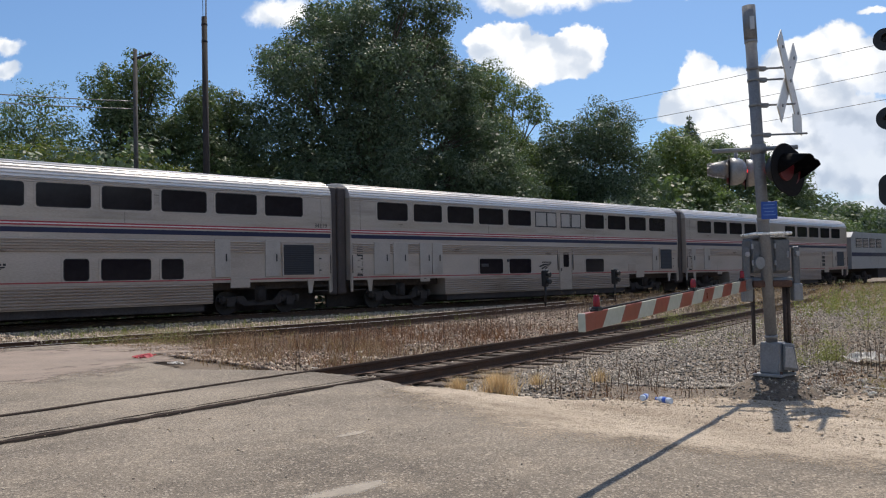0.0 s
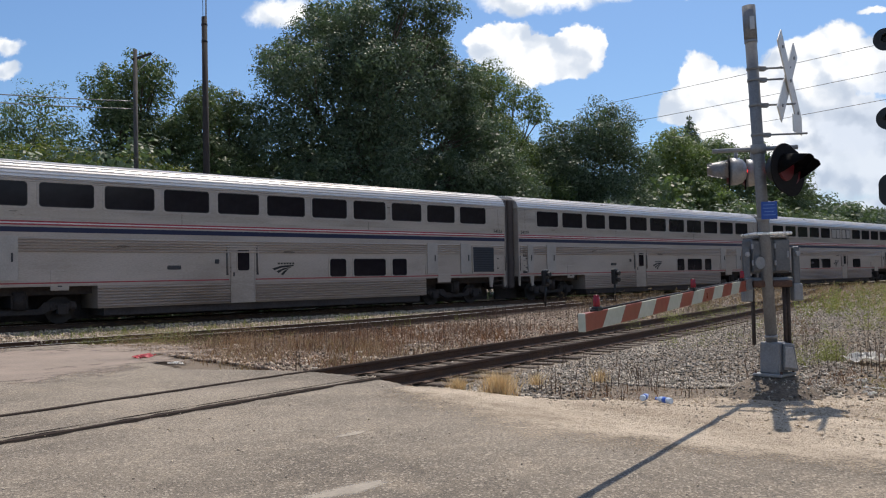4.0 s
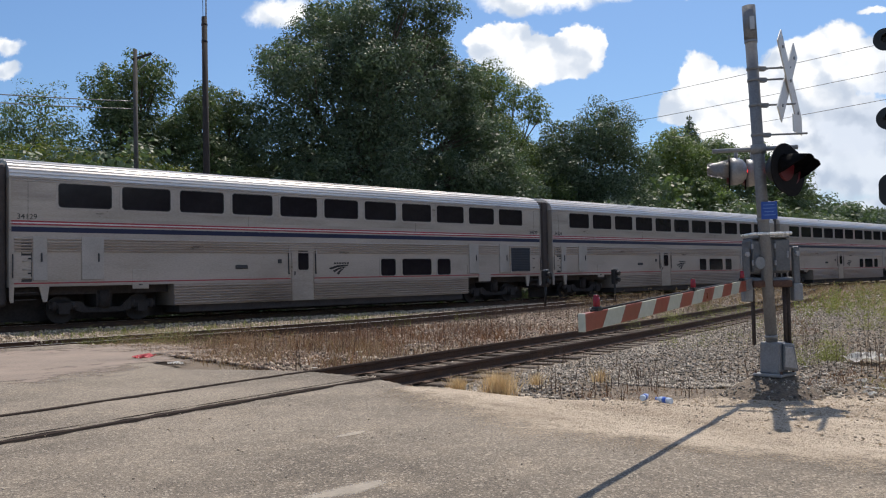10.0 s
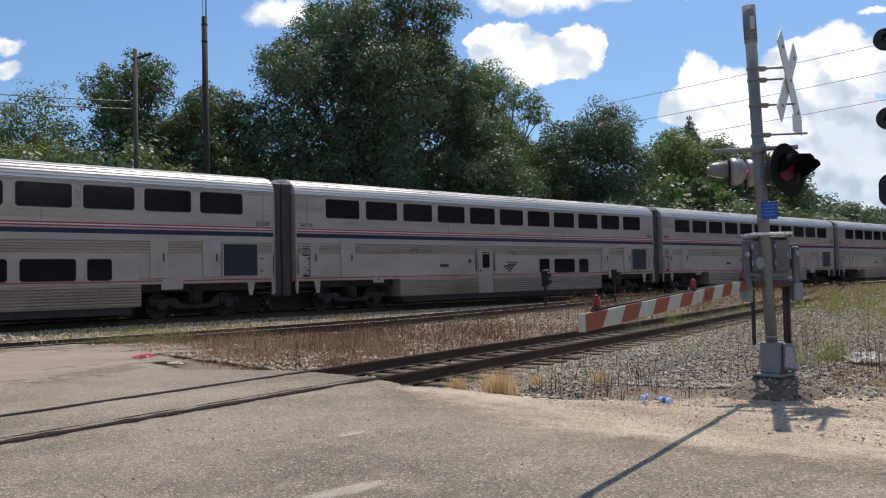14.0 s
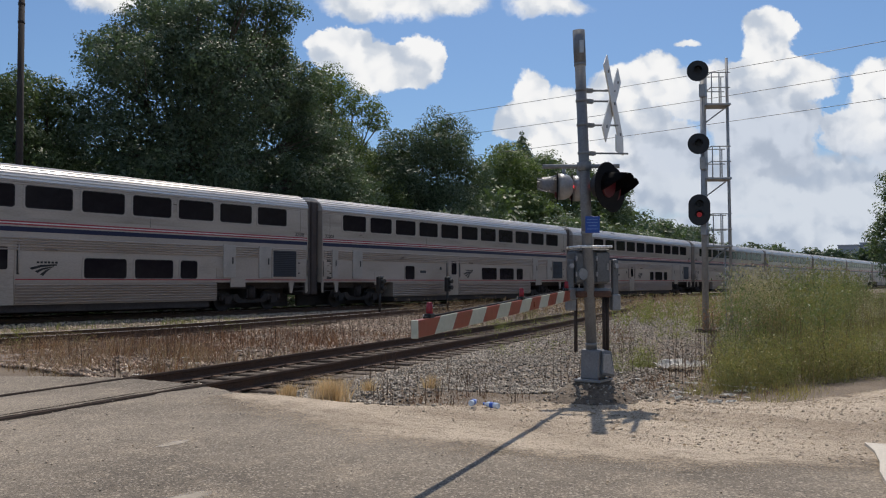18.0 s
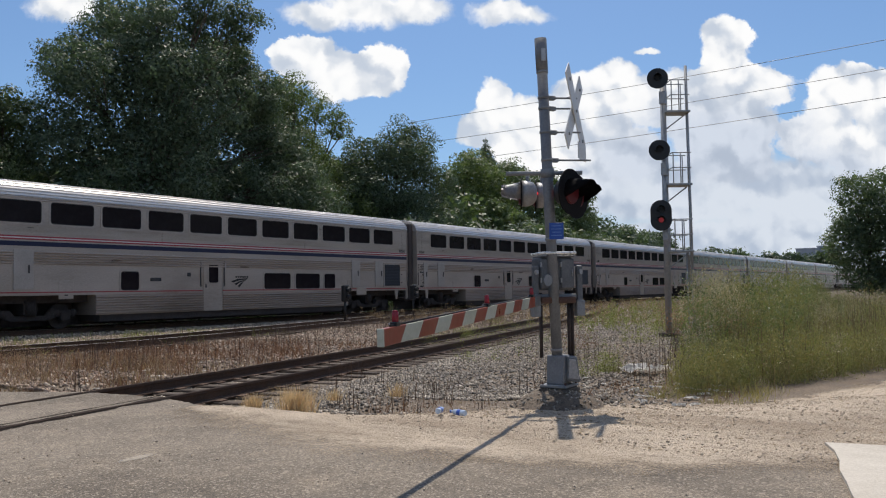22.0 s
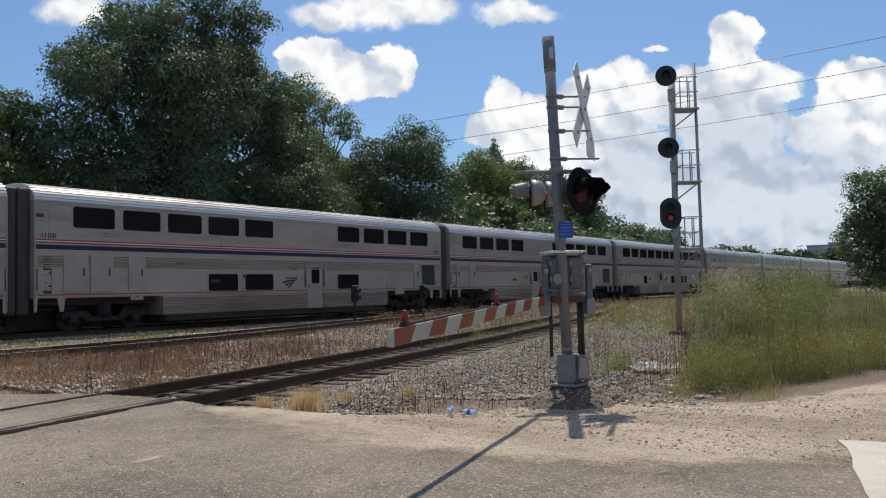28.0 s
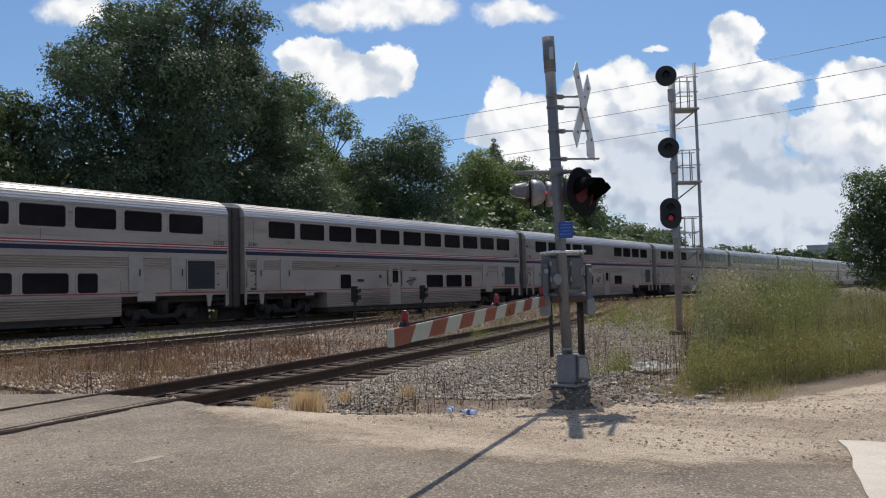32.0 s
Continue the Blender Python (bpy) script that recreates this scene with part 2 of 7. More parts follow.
def asphalt_material():
    m = bpy.data.materials.new("worn_asphalt")
    m.use_nodes = True
    nt = m.node_tree
    b = nt.nodes["Principled BSDF"]
    v = nt.nodes.new("ShaderNodeNewGeometry").outputs["Position"]
    chips = noise_node(nt, v, 52.0, 4.0, 0.82)
    fleck = noise_node(nt, v, 30.0, 4.0, 0.75)
    patch = noise_node(nt, v, 0.33, 7.0, 0.66)
    dust = noise_node(nt, v, 1.6, 8.0, 0.7)
    streak = noise_node(nt, v, 6.0, 4.0, 0.6)
    base = ramp_node(nt, patch.outputs[0], [(0.36, (0.135, 0.116, 0.095)), (0.64, (0.275, 0.238, 0.195))])
    base = mix_node(nt, ramp_node(nt, dust.outputs[0], [(0.5, (0, 0, 0)), (0.72, (0.45,) * 3)]), base, (0.40, 0.335, 0.26))
    base = mix_node(nt, ramp_node(nt, streak.outputs[0], [(0.56, (0, 0, 0)), (0.75, (0.3,) * 3)]), base, (0.09, 0.08, 0.07))
    stone, pebble = noise_node(nt, v, 125.0, kind="voronoi"), noise_node(nt, v, 70.0, kind="voronoi")
    base = mix_node(nt, 1.0, base, ramp_node(nt, stone.outputs["Color"], [(0.22, (0.66,) * 3), (0.5, (0.98,) * 3), (0.78, (1.42, 1.39, 1.35))]), "MULTIPLY")
    base = mix_node(nt, ramp_node(nt, pebble.outputs["Color"], [(0.76, (0, 0, 0)), (0.81, (0.5,) * 3)]), base, (0.56, 0.495, 0.415))
    base = mix_node(nt, ramp_node(nt, pebble.outputs["Color"], [(0.19, (0.5,) * 3), (0.25, (0, 0, 0))]), base, (0.06, 0.05, 0.042))
    base = mix_node(nt, ramp_node(nt, fleck.outputs[0], [(0.6, (0, 0, 0)), (0.68, (0.6,) * 3)]), base, (0.55, 0.48, 0.39))
    base = mix_node(nt, 1.0, base, (0.94, 0.92, 0.885), "MULTIPLY")
    nt.links.new(base, b.inputs["Base Color"])
    b.inputs["Roughness"].default_value = 0.88
    b.inputs["Specular IOR Level"].default_value = 0.3
    bp = nt.nodes.new("ShaderNodeBump")
    bp.inputs["Strength"].default_value, bp.inputs["Distance"].default_value = 0.45, 0.008
    nt.links.new(math_node(nt, "ADD", chips.outputs[0], math_node(nt, "MULTIPLY", stone.outputs["Distance"], 0.8)), bp.inputs["Height"])
    nt.links.new(bp.outputs[0], b.inputs["Normal"])
    return m


M_ASPHALT = asphalt_material()


def dusty(m, edge0, edge1, grain, most=1.0):
    """Let a surface thin out to nothing where its mesh attribute 'dust' runs low."""
    nt = m.node_tree
    b = nt.nodes["Principled BSDF"]
    at = nt.nodes.new("ShaderNodeAttribute")
    at.attribute_name = "dust"
    v = nt.nodes.new("ShaderNodeNewGeometry").outputs["Position"]
    n1, n2 = noise_node(nt, v, grain, 4.0, 0.75), noise_node(nt, v, 2.2, 5.0, 0.6)
    f = math_node(nt, "ADD", at.outputs["Fac"], math_node(nt, "MULTIPLY", math_node(nt, "SUBTRACT", n1.outputs[0], 0.5), 1.3))
    f = math_node(nt, "ADD", f, math_node(nt, "MULTIPLY", math_node(nt, "SUBTRACT", n2.outputs[0], 0.5), 0.9))
    fac = ramp_node(nt, f, [(edge0, (0, 0, 0)), (edge1, (most,) * 3)])
    tr = nt.nodes.new("ShaderNodeBsdfTransparent")
    mx = nt.nodes.new("ShaderNodeMixShader")
    nt.links.new(fac, mx.inputs[0])
    nt.links.new(tr.outputs[0], mx.inputs[1])
    nt.links.new(b.outputs[0], mx.inputs[2])
    nt.links.new(mx.outputs[0], nt.nodes["Material Output"].inputs[0])
    return m




def grit_material():
    """Sandy dirt with worn streaks, coarse grit and dark crumbs."""
    m = bpy.data.materials.new("sandy_dirt")
    m.use_nodes = True
    nt = m.node_tree
    b = nt.nodes["Principled BSDF"]
    v = nt.nodes.new("ShaderNodeNewGeometry").outputs["Position"]
    mp = nt.nodes.new("ShaderNodeMapping")
    mp.inputs["Scale"].default_value = (1.0, 0.4, 1.0)
    mp.inputs["Rotation"].default_value = (0, 0, radians(-14))
    nt.links.new(v, mp.inputs["Vector"])
    broad, streak = noise_node(nt, mp.outputs[0], 0.9, 6.0, 0.62), noise_node(nt, mp.outputs[0], 4.5, 5.0, 0.65)
    grit, crumb = noise_node(nt, v, 60.0, 4.0, 0.85), noise_node(nt, v, 17.0, 4.0, 0.75)
    base = ramp_node(nt, broad.outputs[0], [(0.34, (0.36, 0.285, 0.208)), (0.62, (0.63, 0.525, 0.405))])
    base = mix_node(nt, ramp_node(nt, streak.outputs[0], [(0.52, (0, 0, 0)), (0.7, (0.7,) * 3)]), base, (0.25, 0.195, 0.145))
    base = mix_node(nt, ramp_node(nt, crumb.outputs[0], [(0.57, (0, 0, 0)), (0.66, (0.8,) * 3)]), base, (0.19, 0.145, 0.105))
    base = mix_node(nt, ramp_node(nt, grit.outputs[0], [(0.56, (0, 0, 0)), (0.63, (0.9,) * 3)]), base, (0.62, 0.53, 0.42))
    base = mix_node(nt, ramp_node(nt, grit.outputs[0], [(0.38, (0.9,) * 3), (0.45, (0, 0, 0))]), base, (0.11, 0.085, 0.065))
    nt.links.new(base, b.inputs["Base Color"])
    b.inputs["Roughness"].default_value = 0.95
    b.inputs["Specular IOR Level"].default_value = 0.2
    bp = nt.nodes.new("ShaderNodeBump")
    bp.inputs["Strength"].default_value, bp.inputs["Distance"].default_value = 1.0, 0.03
    nt.links.new(math_node(nt, "ADD", math_node(nt, "MULTIPLY", grit.outputs[0], 0.5), crumb.outputs[0]), bp.inputs["Height"])
    nt.links.new(bp.outputs[0], b.inputs["Normal"])
    return m


M_DIRT = dusty(grit_material(), 0.25, 0.8, 38.0)
M_TAR = surface("tar_and_grease", (0.010, 0.008, 0.007), (0.03, 0.024, 0.02), 0.95, 0, 30, 3, 0.3, specular=0.03)
M_BROWNDUST = dusty(surface("brown_dusty_asphalt", (0.19, 0.148, 0.118), (0.33, 0.262, 0.212), 0.92, 0, 45, 0.9, 0.6, (0.15, 0.11, 0.085), 0.5, world_space=True), 0.0, 0.6, 20.0)
M_SMEAR = dusty(surface("pale_cement_smear", (0.40, 0.35, 0.285), (0.60, 0.53, 0.435), 0.9, 0, 45, 4, 0.5, (0.3, 0.25, 0.2), 0.8, world_space=True), 0.3, 1.2, 22.0, 0.6)
M_GROUND = surface("gravelly_ground", (0.075, 0.055, 0.04), (0.235, 0.185, 0.135), 0.95, 0, 26, 0.8, 1.0, (0.15, 0.095, 0.05), 0.7, world_space=True)
M_CONC = surface("pale_concrete", (0.46, 0.41, 0.34), (0.62, 0.57, 0.49), 0.9, 0, 40, 1.5, 0.3, (0.4, 0.35, 0.28), 0.4, world_space=True)
M_RAIL = surface("rusty_rail", (0.05, 0.028, 0.018), (0.12, 0.07, 0.045), 0.8, 0.2, 40, 3, 0.4)
M_RAILTOP = surface("worn_rail_head", (0.42, 0.39, 0.36), (0.62, 0.58, 0.54), 0.4, 0.3, 40, 3, 0.05, stretch=(0.2, 1, 1))
M_TIE = surface("weathered_tie", (0.05, 0.035, 0.025), (0.16, 0.12, 0.09), 0.95, 0, 30, 3, 0.7, per_object=0.3, stretch=(1, 0.3, 1))
M_GALV = surface("galvanised_steel", (0.26, 0.27, 0.28), (0.42, 0.43, 0.44), 0.5, 0.45, 60, 6, 0.1, (0.2, 0.19, 0.18), 0.3)
M_BLACK = surface("black_paint", (0.008, 0.008, 0.009), (0.02, 0.02, 0.022), 0.5, 0, 40, 3, 0.1)
M_BARK = surface("bark", (0.05, 0.035, 0.025), (0.14, 0.11, 0.08), 0.95, 0, 20, 3, 0.8, stretch=(1, 1, 0.3))
M_POLEWOOD = surface("weathered_pole_wood", (0.014, 0.011, 0.011), (0.038, 0.03, 0.029), 0.9, 0, 25, 2, 0.6, stretch=(1, 1, 0.15))
M_LEAF_DEEP = leaf_material("leaf_deep", (0.066, 0.095, 0.062), (0.15, 0.195, 0.115), (0.85, 1.0, 0.6), 0.33)
M_LEAF_MID = leaf_material("leaf_mid", (0.07, 0.10, 0.052), (0.165, 0.215, 0.10), (0.9, 1.02, 0.55), 0.36)
M_LEAF_PALE = leaf_material("leaf_pale", (0.08, 0.115, 0.045), (0.20, 0.25, 0.105), (0.92, 1.04, 0.5), 0.42)
M_LEAF_SOFT = leaf_material("leaf_soft", (0.085, 0.12, 0.075), (0.18, 0.23, 0.13))
M_LEAF_HAZE = leaf_material("leaf_far", (0.06, 0.09, 0.06), (0.12, 0.16, 0.10))
M_ARMWHITE = surface("arm_white", (0.40, 0.42, 0.34), (0.52, 0.53, 0.45), 0.4, 0, 30, 4, 0.05, (0.36, 0.34, 0.27), 0.4)
M_ARMRED = surface("arm_red", (0.22, 0.05, 0.03), (0.31, 0.07, 0.045), 0.35, 0, 30, 4, 0.05, (0.2, 0.08, 0.06), 0.4)
M_LAMPRED = glow("lamp_red_lit", (0.9, 0.05, 0.05), 1.2)
M_ARMLIGHT = surface("arm_light_red", (0.2, 0.008, 0.02), (0.3, 0.014, 0.03), 0.25, 0, 30, 4, 0.02)
M_PALEBLUE = surface("pale_blue_ink", (0.12, 0.22, 0.5), (0.16, 0.27, 0.56), 0.4, 0, 30, 4, 0.02)
M_SIGNBLUE = surface("sign_blue", (0.015, 0.06, 0.3), (0.02, 0.08, 0.36), 0.4, 0, 30, 4, 0.02)


# ---- building tools ----
def box_bm(x0, y0, z0, x1, y1, z1, bm=None):
    bm = bm or bmesh.new()
    v = [bm.verts.new((x, y, z)) for z in (z0, z1) for y in (y0, y1) for x in (x0, x1)]
    for f in ((0, 2, 3, 1), (4, 5, 7, 6), (0, 1, 5, 4), (2, 6, 7, 3), (0, 4, 6, 2), (1, 3, 7, 5)):
        bm.faces.new([v[i] for i in f])
    return bm


def tube_bm(p, q, r0, r1=None, n=12, bm=None):
    bm = bm or bmesh.new()
    p, q = Vector(p), Vector(q)
    m = (q - p).to_track_quat("Z", "Y").to_matrix()
    rings = []
    for c, r in ((p, r0), (q, r0 if r1 is None else r1)):
        rings.append([bm.verts.new(c + m @ Vector((r * math.cos(a), r * math.sin(a), 0))) for a in (2 * math.pi * i / n for i in range(n))])
    for i in range(n):
        f = bm.faces.new((rings[0][i], rings[0][(i + 1) % n], rings[1][(i + 1) % n], rings[1][i]))
        f.smooth = True
    bm.faces.new(rings[0][::-1])
    bm.faces.new(rings[1])
    return bm


def polytube_bm(pts, radii, n=8, bm=None):
    """One bent tube through the points."""
    bm = bm or bmesh.new()
    pts = [Vector(p) for p in pts]
    rings = []
    for i, (p, r) in enumerate(zip(pts, radii)):
        d = (pts[min(i + 1, len(pts) - 1)] - pts[max(i - 1, 0)]).to_track_quat("Z", "Y").to_matrix()
        rings.append([bm.verts.new(p + d @ Vector((r * math.cos(a), r * math.sin(a), 0))) for a in (2 * math.pi * k / n for k in range(n))])
    for a, b in zip(rings, rings[1:]):
        for k in range(n):
            bm.faces.new((a[k], a[(k + 1) % n], b[(k + 1) % n], b[k])).smooth = True
    bm.faces.new(rings[0][::-1])
    bm.faces.new(rings[-1])
    return bm


def prism_bm(outline, axis, a, b, bm=None):
    """An outline of 2D points pushed from a to b along an axis ('x', 'y' or 'z')."""
    bm = bm or bmesh.new()
    put = {"x": lambda p, h: (h, p[0], p[1]), "y": lambda p, h: (p[0], h, p[1]), "z": lambda p, h: (p[0], p[1], h)}[axis]
    lo = [bm.verts.new(put(p, a)) for p in outline]
    hi = [bm.verts.new(put(p, b)) for p in outline]
    n = len(outline)
    for i in range(n):
        bm.faces.new((lo[i], lo[(i + 1) % n], hi[(i + 1) % n], hi[i]))
    bm.faces.new(lo[::-1])
    bm.faces.new(hi)
    bmesh.ops.recalc_face_normals(bm, faces=bm.faces)
    return bm


def bevelled(bm, width=0.01, segments=2):
    bmesh.ops.bevel(bm, geom=list(bm.edges), offset=width, segments=segments, affect="EDGES", profile=0.5)
    return bm


def mesh_of(name, bm, material):
    me = bpy.data.meshes.new(name)
    bm.to_mesh(me)
    bm.free()
    for m in material if isinstance(material, (list, tuple)) else (material,):
        me.materials.append(m)
    return me


def thing(name, bm, material, label, category, group="", kind="", at=None):
    ob = new(name, mesh_of(name, bm, material) if bm else None)
    if at is not None:
        ob.matrix_basis = at
    return tagged(ob, label, category, group, kind)


def part(name, bm, material, parent, label="", at=None):
    ob = new(name, bm if isinstance(bm, bpy.types.Mesh) else mesh_of(name, bm, material))
    ob.parent = parent
    if at is not None:
        ob.matrix_basis = at
    return tagged(ob, label)


def quads_mesh(name, centers, axes_u, axes_v, material):
    """Many loose four-cornered leaves: centres and two half-axes each, as arrays."""
    n = len(centers)
    v = np.stack([centers - axes_u, centers - axes_v * 0.55, centers + axes_u, centers + axes_v * 0.55], 1).reshape(-1, 3)
    me = bpy.data.meshes.new(name)
    me.vertices.add(4 * n)
    me.vertices.foreach_set("co", v.astype(np.float32).ravel())
    me.loops.add(4 * n)
    me.loops.foreach_set("vertex_index", np.arange(4 * n, dtype=np.int32))
    me.polygons.add(n)
    me.polygons.foreach_set("loop_start", np.arange(0, 4 * n, 4, dtype=np.int32))
    me.update(calc_edges=True)
    me.validate()
    me.materials.append(material)
    return me


def unit_rows(rng, n):
    a = rng.normal(size=(n, 3))
    return a / np.linalg.norm(a, axis=1)[:, None]


# ---- ground, road and tracks ----
RAIL_Z, D_TRAIN = 0.11, 27.8          # head of the main line's rails; near side of the train
GROUND_Z = -0.16


def wavy_sheet(xs, ys, height):
    """A grid of vertices over xs and ys, raised by height(x, y)."""
    bm = bmesh.new()
    rows = [[bm.verts.new((x, y, height(x, y))) for x in xs] for y in ys]
    for r0, r1 in zip(rows, rows[1:]):
        for i in range(len(xs) - 1):
            bm.faces.new((r0[i], r0[i + 1], r1[i + 1], r1[i])).smooth = True
    return bm


def near_track_y(x):
    """The middle of the curved near track: it bends away towards the main line."""
    if x > 55:
        return near_track_y(55) + 0.37 * (x - 55)
    b = 8.75 + 0.2116 * (x - 2.12)
    return b + (0.00128 * (x - 2.12) * (x - 12.66) if x > 2.12 else 0.0)


def ground_height(x, y):
    h = GROUND_Z + 0.05 * noise.noise((x * 0.35, y * 0.35, 0.0)) + 0.018 * noise.noise((x * 1.7, y * 1.7, 3.0))
    d = abs(y - near_track_y(x))
    if d < 2.6 and x < 75:
        h = (-0.20 + 0.25 * (h - GROUND_Z)) if d < 1.6 else h * (d - 1.6) + -0.20 * (2.6 - d)
    if y > 25.5:
        h = GROUND_Z + min(1.0, (y - 25.5) / 1.5) * 0.07
    if x < 8 and y < 22:
        h = min(h, -0.09)
    if 4.0 < x < 10.0 and 11.9 < y < 20.0:
        w = max(0.0, min(1.0, (10.0 - x) / 2.8)) * min(1.0, (y - 11.9) / 0.5, (20.0 - y) / 0.5)
        h = h * (1 - w) + w * (-0.035 + 0.05 * min(1.0, max(0.0, y - 11) / 8) + 0.4 * (h - GROUND_Z) - 0.02)
    d2 = (x - 9.3) ** 2 + (y - 4.55) ** 2
    return h + 0.11 * math.exp(-d2 / 1.6)


steps = lambda a, b, n: [a + (b - a) * i / n for i in range(n + 1)]
gx = [-600, -200, -80, -30, -10, 0] + steps(2, 42, 110) + [46, 52, 60, 70, 85, 110, 150, 220, 350, 600, 1000, 2600]
gy = [-1200, -300, -100, -40, -12, -4, -1] + steps(0, 31, 90) + [34, 40, 50, 70, 110, 200, 400, 900, 2600]
ground = thing("ground", wavy_sheet(gx, gy, ground_height), M_GROUND, "dry ground of crushed stone, dirt and dead weeds", "ground", kind="structure")

ROAD_EDGE = [(5.85, 0.69), (6.55, 0.95), (7.1, 1.15), (6.9, 1.8), (6.62, 2.4), (6.45, 3.0), (6.31, 3.63), (6.15, 4.3), (6.09, 4.95), (6.25, 5.7), (6.47, 6.42), (6.62, 7.1), (6.8, 7.72), (6.98, 8.4), (7.1, 9.1), (7.1, 9.9), (7.0, 10.7), (6.5, 11.6), (5.95, 12.3), (6.05, 13.7), (6.35, 15.3), (6.65, 16.8), (6.9, 18.4), (6.7, 19.2)]


def ragged(edge, amount, seed):
    rng = random.Random(seed)
    out = []
    for (a, b), (c, d) in zip(edge, edge[1:]):
        for i in range(14):
            t = i / 14
            out.append((a + (c - a) * t + rng.uniform(-amount, amount), b + (d - b) * t + rng.uniform(-amount, amount)))
    return out + [edge[-1]]


def road_bm():
    """The road slab with its worn edge; it climbs a little to the main line."""
    rr = random.Random(3)
    edge = [(x + rr.uniform(-0.035, 0.035), y) for x, y in ragged(ROAD_EDGE, 0.0, 3)]
    bm = bmesh.new()
    cols = [-40, -20, -10, -5, -2, 0, 1.5, 3, 4, 5]
    prev = None
    pts = [(9.4, -14.0), (9.0, -4.0), (8.2, 0.0), (7.9, 0.7), (7.6, 1.0)] + edge[35:]
    for ex, ey in pts:
        z = 0.0 if ey < 11 else 0.05 * min(1, (ey - 11) / 8)
        row = [bm.verts.new((min(x, ex - 0.03 * (10 - i)), ey, z)) for i, x in enumerate(cols)] + [bm.verts.new((ex - 0.08, ey, z)), bm.verts.new((ex, ey, z - 0.03)), bm.verts.new((ex + 0.04, ey, -0.4))]
        if prev:
            for i in range(len(row) - 1):
                if (row[i].co - row[i + 1].co).length > 1e-5:
                    bm.faces.new((prev[i], prev[i + 1], row[i + 1], row[i]))
        prev = row
    bmesh.ops.recalc_face_normals(bm, faces=bm.faces)
    for f in bm.faces:
        if f.normal.z < -0.5:
            f.normal_flip()
    return bm


road = thing("road", road_bm(), M_ASPHALT, "worn grey asphalt road over the level crossing", "road", kind="structure")


def along(edge, y):
    """The x of an edge, given as (x, y) corners with rising y, at one y."""
    for (a, b), (c, d) in zip(edge, edge[1:]):
        if b <= y <= d:
            return a + (c - a) * (y - b) / (d - b)
    return edge[0][0] if y < edge[0][1] else edge[-1][0]


SAND_IN = [(7.7, -7.0), (7.6, 0.0), (6.6, 1.0), (5.7, 2.3), (5.4, 3.6), (5.3, 5.0), (5.75, 6.6), (6.3, 8.1)]
SAND_OUT = [(21.0, -7.0), (19.0, 0.0), (14.5, 1.5), (11.8, 2.6), (10.6, 3.6), (9.5, 4.6), (8.6, 5.9), (7.7, 7.5), (7.2, 8.1)]


def sand_height(x, y):
    """The top of the blown sand at a spot; far below ground outside it."""
    e, o = along(SAND_IN, y) + 0.2 * noise.noise((y * 0.9, 0, 1)), along(SAND_OUT, y) + 0.35 * noise.noise((y * 0.9, 4, 1))
    t = (x - e) / (o - e)
    if not -0.5 < t < 1.15:
        return -1.0
    if t < 0.12:
        return 0.006 + 0.002 * noise.noise((x * 3.1, y * 3.1, 7))
    h = 0.006 + 0.010 * max(0.0, min(1.0, (t - 0.12) / 0.2)) - 0.06 * max(0.0, t - 0.35) - (0.15 * (t - 1) / 0.15 if t > 1 else 0)
    # two worn wheel ruts along the road
    for rut in (1.0, 2.3):
        h -= 0.010 * math.exp(-((x - e - 0.4 - rut) / 0.22) ** 2)
    k = min(1.0, (t - 0.12) / 0.25)
    if t > 0.5:
        f = min(1.0, (t - 0.5) / 0.4)
        h = h * (1 - f) + (ground_height(x, y) + 0.006) * f
    return h + k * (0.012 * noise.noise((x * 1.1, y * 1.1, 5)) + 0.011 * noise.noise((x * 3.1, y * 3.1, 7)) + 0.006 * noise.noise((x * 7, y * 7, 7)))


def shoulder_bm():
    """A thin sheet of blown sand that spills over the asphalt's edge."""
    step = 0.08
    cols, rows = int(18.0 / step), int(15.0 / step)
    bm = bmesh.new()
    dust = bm.verts.layers.float.new("dust")
    verts = {}
    for j in range(rows):
        for i in range(cols):
            x, y = 3.5 + i * step, -6.9 + j * step
            h = sand_height(x, y)
            if h > -0.9:
                verts[i, j] = bm.verts.new((x, y, h))
                e, o = along(SAND_IN, y), along(SAND_OUT, y)
                verts[i, j][dust] = max(0.0, min(1.0, ((x - e) + 0.3) / 1.1)) if x < (e + o) / 2 else max(0.0, min(1.0, (o - x) / 0.9))
    for (i, j), v in verts.items():
        q = [verts.get(k) for k in ((i + 1, j), (i + 1, j + 1), (i, j + 1))]
        if all(q):
            bm.faces.new((v, *q)).smooth = True
    return bm


shoulder = thing("dirt_shoulder", shoulder_bm(), M_DIRT, "pale sandy dirt shoulder beside the road", "ground", kind="structure")
slab = thing("concrete_slab", prism_bm([(7.62, 1.235), (7.3, 1.115), (6.9, 1.02), (6.55, 0.97), (6.2, 0.88), (5.8, 0.79), (5.2, 0.62), (4.4, 0.36), (4.4, -0.2), (5.4, 0.10), (6.56, 0.42), (7.2, 0.56), (7.72, 0.70)], "z", -0.3, 0.03), M_CONC, "pale broken concrete slab at the road edge", "pavement", kind="structure")


